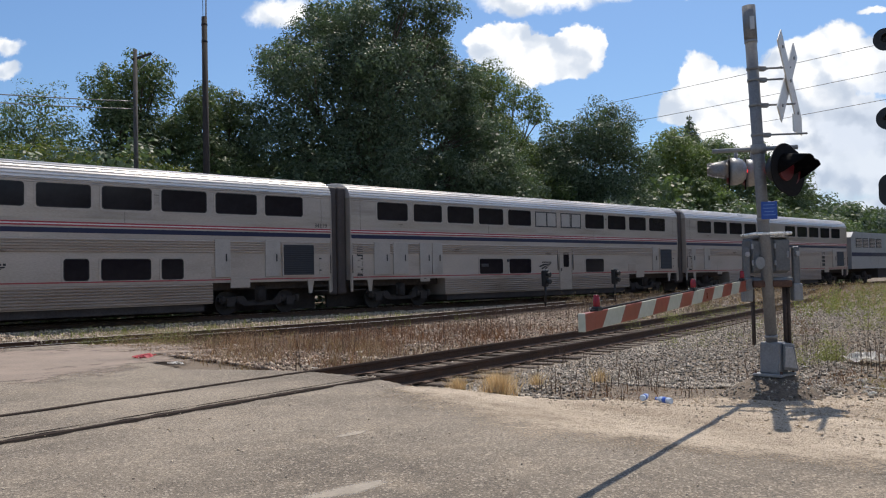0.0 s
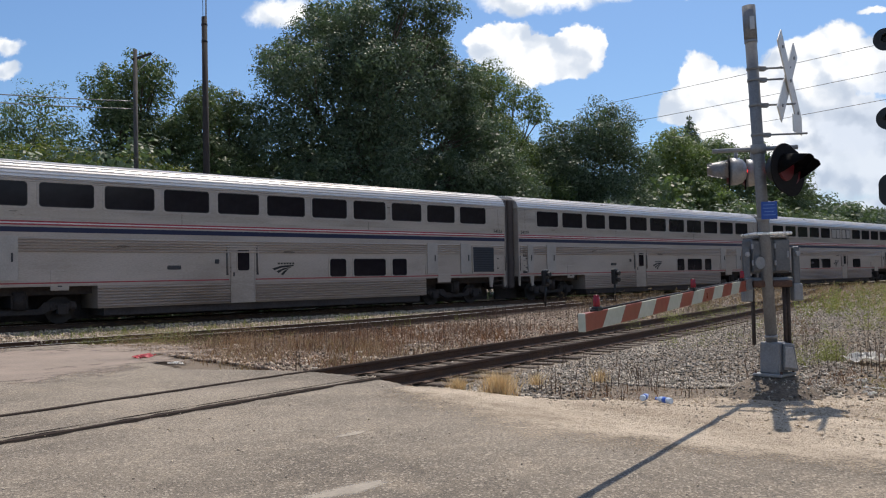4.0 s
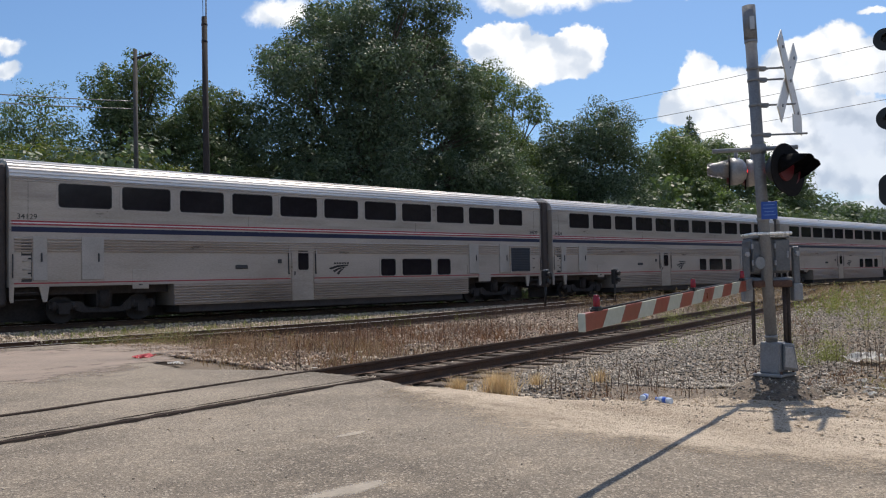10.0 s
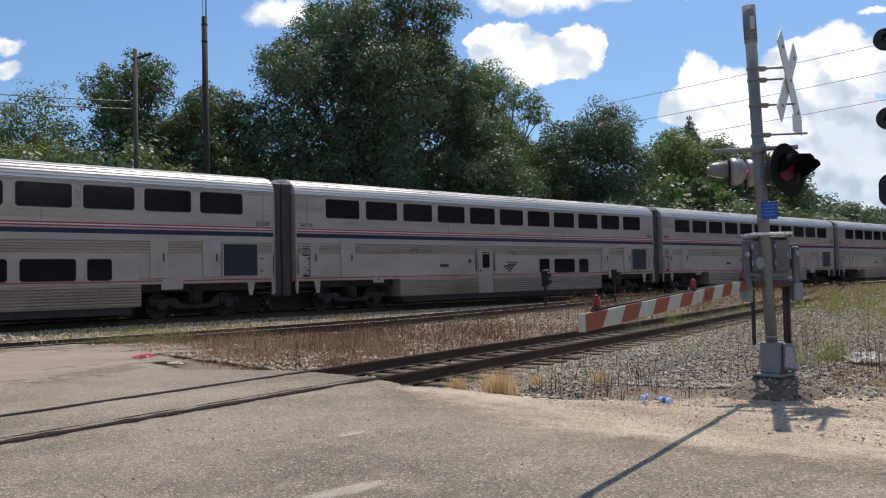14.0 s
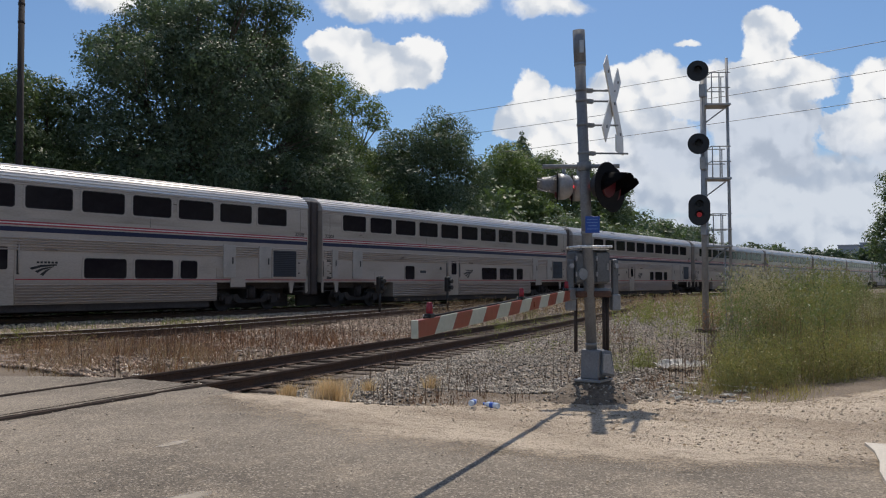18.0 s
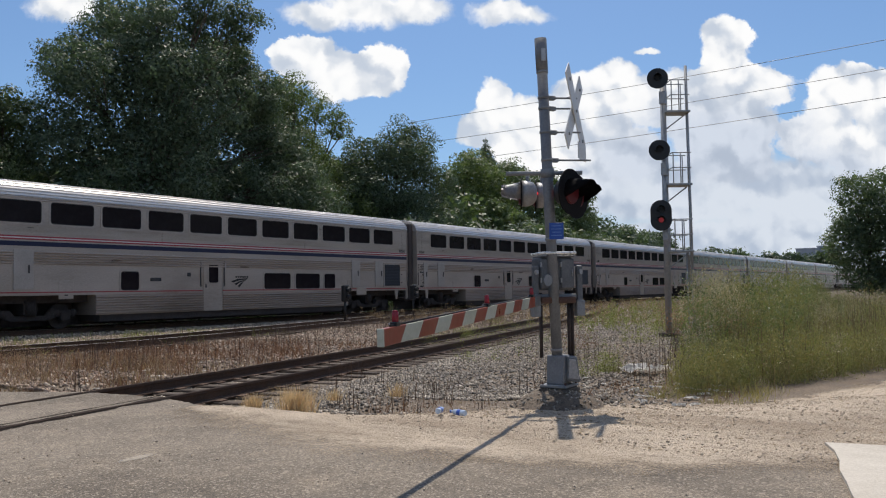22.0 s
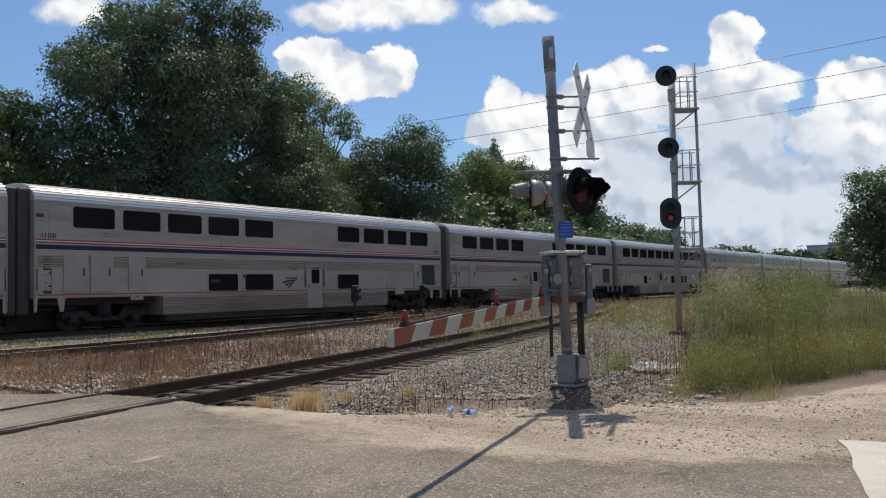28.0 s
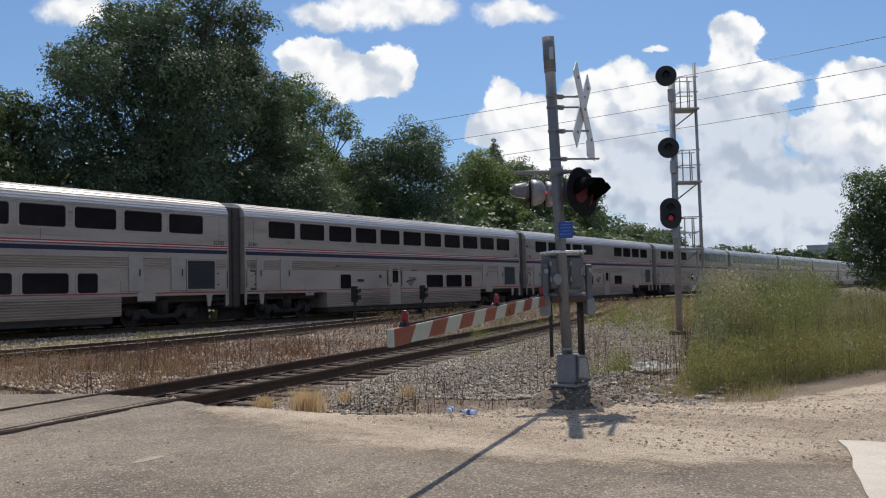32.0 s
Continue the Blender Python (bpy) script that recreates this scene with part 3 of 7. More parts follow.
def film_bm(outline, step, lift, seed):
    """A thin film over the road inside a wobbly outline (centre and two half-axes)."""
    cx, cy, rx, ry, turn = outline
    bm = bmesh.new()
    verts = {}
    dust = bm.verts.layers.float.new("dust")
    n, m = int(2 * rx / step), int(2 * ry / step)
    for i in range(n + 1):
        for j in range(m + 1):
            a, b = -rx + i * step, -ry + j * step
            d = math.hypot(a / rx, b / ry) + 0.28 * noise.noise((a * 1.5, b * 1.5, seed)) + 0.22 * noise.noise((a * 5, b * 5, seed))
            if d < 0.9:
                x, y = cx + a * math.cos(turn) - b * math.sin(turn), cy + a * math.sin(turn) + b * math.cos(turn)
                z = 0.0 if y < 11 else 0.05 * min(1, (y - 11) / 8)
                verts[i, j] = bm.verts.new((x, y, z + lift))
                verts[i, j][dust] = min(1.0, (0.9 - d) / 0.45)
    for (i, j), v in verts.items():
        q = [verts.get(k) for k in ((i + 1, j), (i + 1, j + 1), (i, j + 1))]
        if all(q):
            bm.faces.new((v, *q))
    return bm


thing("dust_film", film_bm((2.8, 15.4, 6.6, 3.8, 0.3), 0.12, 0.005, 3), M_BROWNDUST, "brown dust over the far side of the crossing", "road", kind="structure")
thing("cement_smear", film_bm((3.22, 4.38, 0.5, 0.16, -0.05), 0.02, 0.005, 5), M_SMEAR, "pale cement smear on the asphalt", "road", kind="structure")
thing("cement_smear", film_bm((4.35, 5.92, 0.3, 0.09, 0.1), 0.02, 0.005, 8), M_SMEAR, "small pale scrape on the asphalt", "road", kind="structure")


# rails: head, web and foot
def rail_section(z_head):
    right = [(0.036, 0.0), (0.037, -0.035), (0.012, -0.05), (0.010, -0.13), (0.07, -0.155), (0.07, -0.172)]
    return [(y, z + z_head) for y, z in right] + [(-y, z + z_head) for y, z in reversed(right)]


def rail_bm(path):
    """A rail along a list of (x, y, z of the head)."""
    bm = bmesh.new()
    prev = None
    for i, (x, y, z) in enumerate(path):
        a, b = path[max(0, i - 1)], path[min(len(path) - 1, i + 1)]
        d = Vector((b[0] - a[0], b[1] - a[1], 0)).normalized()
        n = Vector((-d.y, d.x, 0))
        ring = [bm.verts.new(Vector((x, y, 0)) + n * o + Vector((0, 0, h))) for o, h in rail_section(z)]
        if prev:
            m = len(ring)
            for j in range(m):
                f = bm.faces.new((prev[j], prev[(j + 1) % m], ring[(j + 1) % m], ring[j]))
                f.material_index = 1 if j == m - 1 else 0
        else:
            bm.faces.new(ring)
        prev = ring
    bm.faces.new(prev[::-1])
    bmesh.ops.recalc_face_normals(bm, faces=bm.faces)
    return bm


M_RAILDULL = surface("dull_rail_head", (0.022, 0.016, 0.013), (0.065, 0.048, 0.04), 0.9, 0.0, 40, 3, 0.3, specular=0.05)
TIE = mesh_of("tie", bevelled(box_bm(-0.11, -1.3, -0.17, 0.11, 1.3, 0.0), 0.015, 1), M_TIE)
SPIKE = mesh_of("tie_plate", bevelled(box_bm(-0.09, -0.17, 0.0, 0.09, 0.17, 0.018), 0.004, 1), M_RAIL)


def build_track(label, x0, x1, yfun, z, head, ties, tie_step=0.52, plates=False):
    tr = thing("railway_track", None, None, label, "railway track", kind="structure")
    for s in (-0.7525, 0.7525):
        path = []
        n = max(2, int((x1 - x0) / 2.5)) if ties else 2
        for i in range(n + 1):
            x = x0 + (x1 - x0) * i / n
            d = math.atan2(yfun(x + 0.5) - yfun(x - 0.5), 1.0)
            path.append((x - s * math.sin(d), yfun(x) + s * math.cos(d), z))
        part("rail", rail_bm(path), [M_RAIL, head], tr, "rusty steel rail")
    rng = random.Random(11)
    x = ties[0] if ties else 1e9
    while x < (ties[1] if ties else 0):
        d = math.degrees(math.atan2(yfun(x + 0.5) - yfun(x - 0.5), 1.0))
        m = pose(x + rng.uniform(-0.04, 0.04), yfun(x), z - 0.175 + rng.uniform(-0.012, 0.008), 0, rng.uniform(-0.6, 0.6), d + rng.uniform(-1.5, 1.5))
        part("tie", TIE, None, tr, at=m)
        if plates:
            for s in (-0.7525, 0.7525):
                part("tie_plate", SPIKE, None, tr, at=m @ pose(0, s, 0))
        x += tie_step
    return tr


main_track = build_track("main line track with worn bright rails", -260, 1500, lambda x: 29.35, RAIL_Z, M_RAILTOP, (3.0, 75.0), 0.55)
near_track = build_track("rusty curved siding track across the road", -45, 78, near_track_y, 0.008, M_RAILDULL, (7.4, 40.0), 0.5, True)


def middle_track_y(x):
    """The middle of the half-buried middle track, which swings over to the main line."""
    return 20.4 + 0.28 * 2.0 * math.log1p(math.exp((x - 15.0) / 2.0))


middle_track = build_track("half-buried rusty middle track in gravel", -45, 40, middle_track_y, 0.05, M_RAILTOP, (8.0, 38.0), 0.55)


def flangeway(offset, width, seed):
    """The dark greasy gap beside a rail where it crosses the road."""
    rng = random.Random(seed)
    bm = bmesh.new()
    prev = None
    x = -30.0
    while x < 7.2:
        y = near_track_y(x) + offset
        w = width * (0.72 + 0.9 * noise.noise((x * 1.5, seed, 0)) + 0.5 * noise.noise((x * 5.5, seed, 0))) * 0.5 + rng.uniform(-0.008, 0.008)
        row = [bm.verts.new((x, y - w, 0.004)), bm.verts.new((x, y + w, 0.004))]
        if prev:
            bm.faces.new((prev[0], row[0], row[1], prev[1]))
        prev = row
        x += 0.12
    part("flangeway", bm, M_TAR, near_track, "dark greasy gap beside the rail")


flangeway(-0.79, 0.30, 1)
flangeway(-0.575, 0.045, 4)
flangeway(0.72, 0.13, 2)
flangeway(0.83, 0.035, 6)


# ---- the train ----
GAP0, PITCH, END = 20.14, 25.91, 0.47      # first coupling, car length over couplings, half a gap


def rounded_rect(u0, z0, u1, z1, r=0.1, n=4):
    pts = []
    for cx, cz, a0 in ((u1 - r, z0 + r, -90), (u1 - r, z1 - r, 0), (u0 + r, z1 - r, 90), (u0 + r, z0 + r, 180)):
        for i in range(n + 1):
            a = radians(a0 + 90 * i / n)
            pts.append((cx + r * math.cos(a), cz + r * math.sin(a)))
    return pts


def ring_bm(outer, inner, y0, y1):
    """A flat frame between two outlines of equal count, from y0 out to y1."""
    bm = bmesh.new()
    n = len(outer)
    o0, o1, i0, i1 = ([bm.verts.new((p[0], y, p[1])) for p in pts] for pts, y in ((outer, y0), (outer, y1), (inner, y0), (inner, y1)))
    for i in range(n):
        j = (i + 1) % n
        bm.faces.new((o1[i], o1[j], i1[j], i1[i]))
        bm.faces.new((o0[i], o0[j], o1[j], o1[i]))
        bm.faces.new((i1[i], i1[j], i0[j], i0[i]))
    bmesh.ops.recalc_face_normals(bm, faces=bm.faces)
    return bm


def flutes_bm(u0, u1, z0, z1, depth=0.014, pitch=0.085):
    """Pressed horizontal ribs on a side panel."""
    n = max(2, round((z1 - z0) / pitch))
    h = (z1 - z0) / n
    line = [(0.004, z0)]
    for i in range(n):
        z = z0 + i * h
        line += [(0.002, z + 0.03 * h), (0.002, z + 0.22 * h), (-depth * 0.9, z + 0.36 * h), (-depth, z + 0.7 * h), (-depth * 0.55, z + 0.94 * h)]
    line.append((0.004, z1))
    return prism_bm(line, "x", -u1, -u0)


def roof_outline():
    base = [(0.0, 4.62), (0.015, 4.72), (0.06, 4.84), (0.14, 4.95), (0.26, 5.05), (0.42, 5.14), (0.62, 5.21), (0.9, 5.26), (1.2, 5.285), (1.55, 5.295)]
    pts = []
    for (a, b), (c, d) in zip(base, base[1:]):
        length = math.hypot(c - a, d - b)
        n = max(1, round(length / 0.14))
        nx, nz = -(d - b) / length, (c - a) / length
        for i in range(n):
            for f, push in ((0.0, 0.0), (0.3, 0.0), (0.4, 0.042), (0.84, 0.042), (0.96, 0.0)):
                t = (i + f) / n
                pts.append((a + (c - a) * t + nx * push, b + (d - b) * t + nz * push))
    pts.append(base[-1])
    return pts + [(3.1 - y, z) for y, z in reversed(pts[:-1])]


def add_window(car, u0, z0, u1, z1, name="window"):
    frame_w = 0.07
    key = (round(u1 - u0, 1), round(z1 - z0, 1))
    if key not in WINDOW_MESHES:
        w, h = u1 - u0, z1 - z0
        WINDOW_MESHES[key] = (
            mesh_of("window_frame", ring_bm(rounded_rect(-w / 2 - frame_w, -h / 2 - frame_w, w / 2 + frame_w, h / 2 + frame_w, 0.15), rounded_rect(-w / 2, -h / 2, w / 2, h / 2, 0.11), 0.0, -0.018), M_STEEL2),
            mesh_of("gasket", ring_bm(rounded_rect(-w / 2, -h / 2, w / 2, h / 2, 0.11), rounded_rect(-w / 2 + 0.03, -h / 2 + 0.03, w / 2 - 0.03, h / 2 - 0.03, 0.09), 0.0, -0.010), M_GASKET),
            mesh_of("pane", prism_bm(rounded_rect(-w / 2 + 0.02, -h / 2 + 0.02, w / 2 - 0.02, h / 2 - 0.02, 0.09), "y", -0.006, 0.004), M_GLASSDARK))
    f, g, p = WINDOW_MESHES[key]
    win = part(name, f, None, car, at=pose(-(u0 + u1) / 2, 0, (z0 + z1) / 2))
    part("gasket", g, None, win)
    part("pane", p, None, win, "dark tinted glass")


WINDOW_MESHES = {}


def add_panel(car, u0, z0, u1, z1, material, handle=True, name="service_panel", out=0.02):
    pn = part(name, bevelled(box_bm(-u1, -out, z0, -u0, 0.002, z1), 0.006, 1), material, car)
    if handle:
        part("handle", bevelled(box_bm(-u0 - 0.2, -out - 0.03, z0 + 0.42 * (z1 - z0), -u0 - 0.15, -out, z0 + 0.62 * (z1 - z0)), 0.008, 1), M_LOUVER, pn)
    return pn


def add_louver(car, u0, z0, u1, z1):
    lv = part("louvre", ring_bm([(-u1 - 0.05, z0 - 0.05), (-u0 + 0.05, z0 - 0.05), (-u0 + 0.05, z1 + 0.05), (-u1 - 0.05, z1 + 0.05)], [(-u1, z0), (-u0, z0), (-u0, z1), (-u1, z1)], 0.0, -0.065), M_STEEL2, car, "steel-framed air intake louvre")
    part("backing", box_bm(-u1, -0.05, z0, -u0, 0.003, z1), M_BLACK, lv)
    n = round((z1 - z0) / 0.085)
    slat = None
    for i in range(n):
        z = z0 + (i + 0.5) * (z1 - z0) / n
        if slat is None:
            slat = mesh_of("slat", prism_bm([(-0.006, 0.028), (-0.03, -0.024), (-0.024, -0.03), (-0.004, 0.02)], "x", -u1 + 0.01, -u0 - 0.01), M_SLAT)
        part("slat", slat, None, lv, at=pose(0, -0.045, z))


def add_door(car, u0, u1):
    dr = part("door", bevelled(box_bm(-u1, -0.022, 0.47, -u0, 0.0, 2.60), 0.012, 1), M_STEEL2, car, "boarding door with a dark window")
    w = ring_bm(rounded_rect(-u1 + 0.22, 1.62, -u0 - 0.18, 2.49, 0.12), rounded_rect(-u1 + 0.26, 1.66, -u0 - 0.22, 2.45, 0.09), -0.02, -0.04)
    part("window_frame", w, M_STEEL2, dr)
    part("pane", prism_bm(rounded_rect(-u1 + 0.25, 1.65, -u0 - 0.21, 2.46, 0.09), "y", -0.028, -0.012), M_GLASSDARK, dr)
    part("handle", bevelled(box_bm(-u1 + 0.08, -0.05, 1.45, -u1 + 0.14, -0.02, 1.6), 0.01, 1), M_LOUVER, dr)
    for u in (u0 - 0.14, u1 + 0.14):
        pocket = part("grab_rail_pocket", box_bm(-u - 0.045, -0.006, 1.5, -u + 0.045, 0.003, 2.58), M_LOUVER, car)
        part("grab_rail", tube_bm((-u, -0.05, 1.55), (-u, -0.05, 2.52), 0.018, n=8), M_STEEL2, pocket)
    for u, s in ((u1, 1), (u0, -1)):
        part("door_jamb", box_bm(-u - 0.03 * (s > 0), -0.03, 0.47, -u + 0.03 * (s < 0), 0.0, 2.64), M_STEEL, car)


def add_mark(car, u0, z0, material):
    """The operator's mark as three plain swept bars with a row of small bars over them."""
    x, z = -u0 - 0.98, z0 - 0.10
    for blade in (((0.0, 0.27), (0.11, 0.21), (0.42, 0.30), (0.97, 0.36), (0.97, 0.41), (0.40, 0.38)),
                  ((0.19, 0.16), (0.29, 0.10), (0.48, 0.21), (0.84, 0.30), (0.88, 0.335), (0.48, 0.28)),
                  ((0.38, 0.05), (0.49, 0.0), (0.58, 0.11), (0.72, 0.23), (0.78, 0.27), (0.57, 0.205))):
        part("mark_bar", prism_bm([(x + p, z + q) for p, q in blade], "y", -0.006, 0.002), material, car)
    for i in range(6):
        part("mark_bar", box_bm(-u0 - 0.72 + 0.13 * i, -0.006, z0 + 0.33, -u0 - 0.63 + 0.13 * i, 0.002, z0 + 0.40), material, car)


def add_number(car, u, z, text, size=0.24):
    cu = bpy.data.curves.new("number_text", "FONT")
    cu.body, cu.size, cu.extrude, cu.align_x = text, size, 0.004, "CENTER"
    tmp = bpy.data.objects.new("number_text", cu)
    scene.collection.objects.link(tmp)
    me = bpy.data.meshes.new_from_object(tmp.evaluated_get(bpy.context.evaluated_depsgraph_get()))
    bpy.data.objects.remove(tmp)
    me.materials.clear()
    me.materials.append(M_BLACK)
    part("car_number", me, None, car, "black painted car number", at=pose(-u, -0.006, z, 90, 0, 0))


def wheelset_mesh():
    bm = bmesh.new()
    for y0, y1, yf in ((0.74, 0.87, 0.90), (2.23, 2.36, 2.20)):
        tube_bm((0, y0, 0), (0, y1, 0), 0.457, 0.452, 28, bm)
        tube_bm((0, min(y0, yf), 0), (0, max(y0, yf), 0), 0.30, 0.30, 20, bm)
    tube_bm((0, 0.7, 0), (0, 2.4, 0), 0.085, 0.085, 10, bm)
    for a in range(5):
        c, s = 0.2 * math.cos(a * 1.2566), 0.2 * math.sin(a * 1.2566)
        tube_bm((c, 0.725, s), (c, 0.745, s), 0.05, 0.05, 8, bm)
    return mesh_of("wheelset", bm, M_WHEEL)


def bogie_frame_mesh():
    bm = bmesh.new()
    for y in (0.42, 2.54):
        prism_bm([(-1.75, 0.5), (-1.75, 0.66), (-0.75, 0.72), (-0.55, 0.50), (0.55, 0.50), (0.75, 0.72), (1.75, 0.66), (1.75, 0.5), (1.0, 0.46), (0.7, 0.34), (-0.7, 0.34), (-1.0, 0.46)], "y", y, y + 0.14, bm)
        for x in (-1.295, 1.295):
            box_bm(x - 0.17, y - 0.06, 0.32, x + 0.17, y + 0.2, 0.6, bm)
            tube_bm((x - 0.32, y + 0.05, 0.44), (x - 0.32, y + 0.05, 0.72), 0.09, 0.09, 10, bm)
            tube_bm((x + 0.32, y + 0.05, 0.44), (x + 0.32, y + 0.05, 0.72), 0.09, 0.09, 10, bm)
        tube_bm((0, y + 0.05, 0.5), (0, y + 0.05, 1.05), 0.2, 0.2, 12, bm)
    box_bm(-0.25, 0.42, 0.55, 0.25, 2.68, 0.95, bm)
    return mesh_of("bogie_frame", bm, M_BOGIE)


M_BOGIE = surface("bogie_grime", (0.034, 0.029, 0.028), (0.072, 0.062, 0.058), 0.85, 0.0, 20, 2, 0.4, specular=0.2)
M_WHEEL = surface("wheel_steel", (0.035, 0.03, 0.028), (0.07, 0.06, 0.056), 0.7, 0.0, 25, 3, 0.2, specular=0.2)
M_BELLOWS = surface("gangway_rubber", (0.042, 0.033, 0.032), (0.085, 0.07, 0.066), 0.7, 0, 20, 2, 0.2)
M_GREYDOOR = surface("panel_grey", (0.36, 0.33, 0.30), (0.49, 0.45, 0.415), 0.45, 0.35, 30, 1.5, 0.03, (0.3, 0.27, 0.23), 0.3)
WHEELSET, BOGIE = wheelset_mesh(), bogie_frame_mesh()


def build_car(label, uppers, lowers, door, mark, rear_panels, front_panels, louver, extras=(), louvers_small=(), pairs=()):
    """One bilevel car; u runs back from the middle of the front coupling gap, the near side is y = 0 and the rail head z = 0."""
    car = thing("passenger_car", None, None, label, "train car", "cars of the train")
    L = PITCH
    # shell: side walls, floor, ends
    shell = box_bm(-L + END, 0.0, 1.22, -END, 3.1, 4.64)
    part("body_shell", shell, M_STEEL2, car)
    part("roof", prism_bm(roof_outline(), "x", -L + END, -END), M_ROOF, car, "ribbed stainless roof")
    part("window_belt", box_bm(-L + END, -0.004, 3.42, -END, 0.0, 4.58), M_STEEL, car)
    part("fluted_panel", flutes_bm(0.6, L - 0.6, 2.29, 2.76, 0.046, 0.094), M_STEEL, car)
    part("fluted_panel", flutes_bm(END, L - END, 4.50, 4.64, 0.02, 0.07), M_STEEL, car)
    part("skirt", box_bm(-20.15, 0.0, 0.47, -5.72, 3.1, 1.22), M_SKIRT, car)
    for u0, u1 in ((door[0] + 1.02, 20.15), (5.72, door[0] - 0.05)):
        part("fluted_skirt", flutes_bm(u0, u1, 0.49, 1.18, 0.05, 0.1), M_SKIRT, car)
    for u, d in ((END, 1), (L - END, -1)):
        for near, far in ((0.0, 0.13), (0.86, 1.16)):
            a, b = -(u + d * near), -(u + d * far)
            taper = 0.03 if near == 0.0 else 0.11
            part("end_skirt", prism_bm([(a, 1.22), (b, 1.22), (b + d * taper * 0.6, 0.74), (a - d * taper, 0.74)], "y", 0.0, 0.06), M_STEEL2, car)
        for z in (0.80, 1.02):
            part("step", bevelled(box_bm(min(-(u + d * 0.16), -(u + d * 0.8)), 0.03, z, max(-(u + d * 0.16), -(u + d * 0.8)), 0.26, z + 0.03), 0.006, 1), M_DARK, car)
        part("end_door", bevelled(box_bm(min(-(u + d * 0.12), -(u + d * 0.62)), -0.01, 1.46, max(-(u + d * 0.12), -(u + d * 0.62)), 0.002, 2.2), 0.006, 1), M_STEEL2, car)
        for z in (1.62, 2.08):
            part("hinge", bevelled(box_bm(-(u + d * 0.57) - 0.05, -0.045, z, -(u + d * 0.57) + 0.05, -0.008, z + 0.045), 0.006, 1), M_SLAT, car)
        part("grab_rail", tube_bm((-(u + d * 0.08), -0.05, 1.5), (-(u + d * 0.08), -0.05, 2.25), 0.016, n=8), M_SLAT, car)
    # stripes
    for z0, z1, m, nm in ((3.245, 3.295, M_RED, "red_stripe"), (3.205, 3.245, M_WHITE, "white_stripe"), (3.155, 3.205, M_RED, "red_stripe"), (2.94, 3.10, M_BLUE, "blue_stripe")):
        part(nm, box_bm(-L + END, -0.006, z0, -END, 0.001, z1), m, car)
    for u0, u1 in ((0.6, door[0] - 0.06), (door[0] + 1.06, L - 0.6)):
        part("red_stripe", box_bm(-u1, -0.024, 1.31, -u0, 0.001, 1.35), M_RED, car)
        part("white_stripe", box_bm(-u1, -0.022, 1.265, -u0, 0.001, 1.31), M_STEEL2, car)
    # openings
    for u0, u1 in uppers:
        add_window(car, u0, 3.74, u1, 4.52)
    for u0, u1 in pairs:
        w = part("window", ring_bm([(-u1 - 0.05, 3.72), (-u0 + 0.05, 3.72), (-u0 + 0.05, 4.5), (-u1 - 0.05, 4.5)], [(-u1, 3.78), (-u0, 3.78), (-u0, 4.45), (-u1, 4.45)], 0.0, -0.02), M_LOUVER, car)
        part("blind", box_bm(-u1, -0.01, 3.78, -u0, 0.0, 4.45), M_GREYDOOR, w, "pale closed blind")
    for u0, u1 in lowers:
        add_window(car, u0, 1.37, u1, 2.10)
    add_door(car, *door)
    add_mark(car, mark, 1.55, M_GASKET)
    for u0, u1 in rear_panels + front_panels:
        add_panel(car, u0, 1.42, u1, 2.80, M_GREYDOOR, out=0.052)
    add_louver(car, *louver)
    for u in louvers_small:
        box = part("vent_box", box_bm(-u - 0.62, -0.02, 1.45, -u, 0.002, 2.70), M_STEEL, car)
        for i in range(4):
            part("vent", box_bm(-u - 0.56, -0.026, 1.52 + 0.29 * i, -u - 0.06, -0.016, 1.73 + 0.29 * i), M_BLACK, box)
    # rear ladder
    lad = part("ladder", box_bm(-25.10, -0.006, 1.38, -24.80, 0.001, 2.68), M_LOUVER, car)
    for i in range(5):
        part("rung", tube_bm((-25.08, -0.03, 1.5 + 0.26 * i), (-24.82, -0.03, 1.5 + 0.26 * i), 0.022, n=8), M_STEEL2, lad)
    hatch = part("hatch", bevelled(box_bm(-21.62, -0.015, 1.08, -21.05, 0.01, 1.74), 0.01, 1), M_STEEL2, car)
    part("handle", box_bm(-21.40, -0.03, 1.2, -21.28, -0.014, 1.24), M_LOUVER, hatch)
    part("hatch", bevelled(box_bm(-5.75, -0.02, 1.40, -5.05, 0.01, 1.82), 0.01, 1), M_STEEL, car)
    part("hatch", bevelled(box_bm(-5.0, -0.03, 1.02, -4.2, 0.02, 1.40), 0.01, 1), M_STEEL2, car)
    part("marker_lamp", bevelled(box_bm(-17.75, -0.02, 1.72, -17.25, 0.001, 1.86), 0.02, 1), M_LOUVER, car)
    part("marker_lamp", bevelled(box_bm(-15.95, -0.03, 1.92, -15.78, 0.001, 2.08), 0.02, 1), M_LOUVER, car)
    for u0, z0, u1, z1 in extras:
        part("vent", box_bm(-u1, -0.012, z0, -u0, 0.001, z1), M_LOUVER, car)
    # panel seams
    seam = mesh_of("seam", box_bm(-0.006, -0.0055, 3.3, 0.006, 0.0, 4.6), M_LOUVER)
    for u in (0.95, 8.9, 17.2, 24.9):
        part("seam", seam, None, car, at=pose(-u, 0, 0))
    # running gear
    part("underframe", box_bm(-L + 0.5, 0.5, 0.95, -0.5, 2.6, 1.22), M_DARK, car)
    # added dark sheet: stands in for the deep shade between and behind the bogies
    part("undertray", box_bm(-L + 0.3, 1.5, 0.1, -0.3, 1.6, 0.96), M_DARK, car)
    part("equipment_box", box_bm(-19.9, 0.12, 0.22, -6.0, 2.98, 0.468), M_DARK, car)
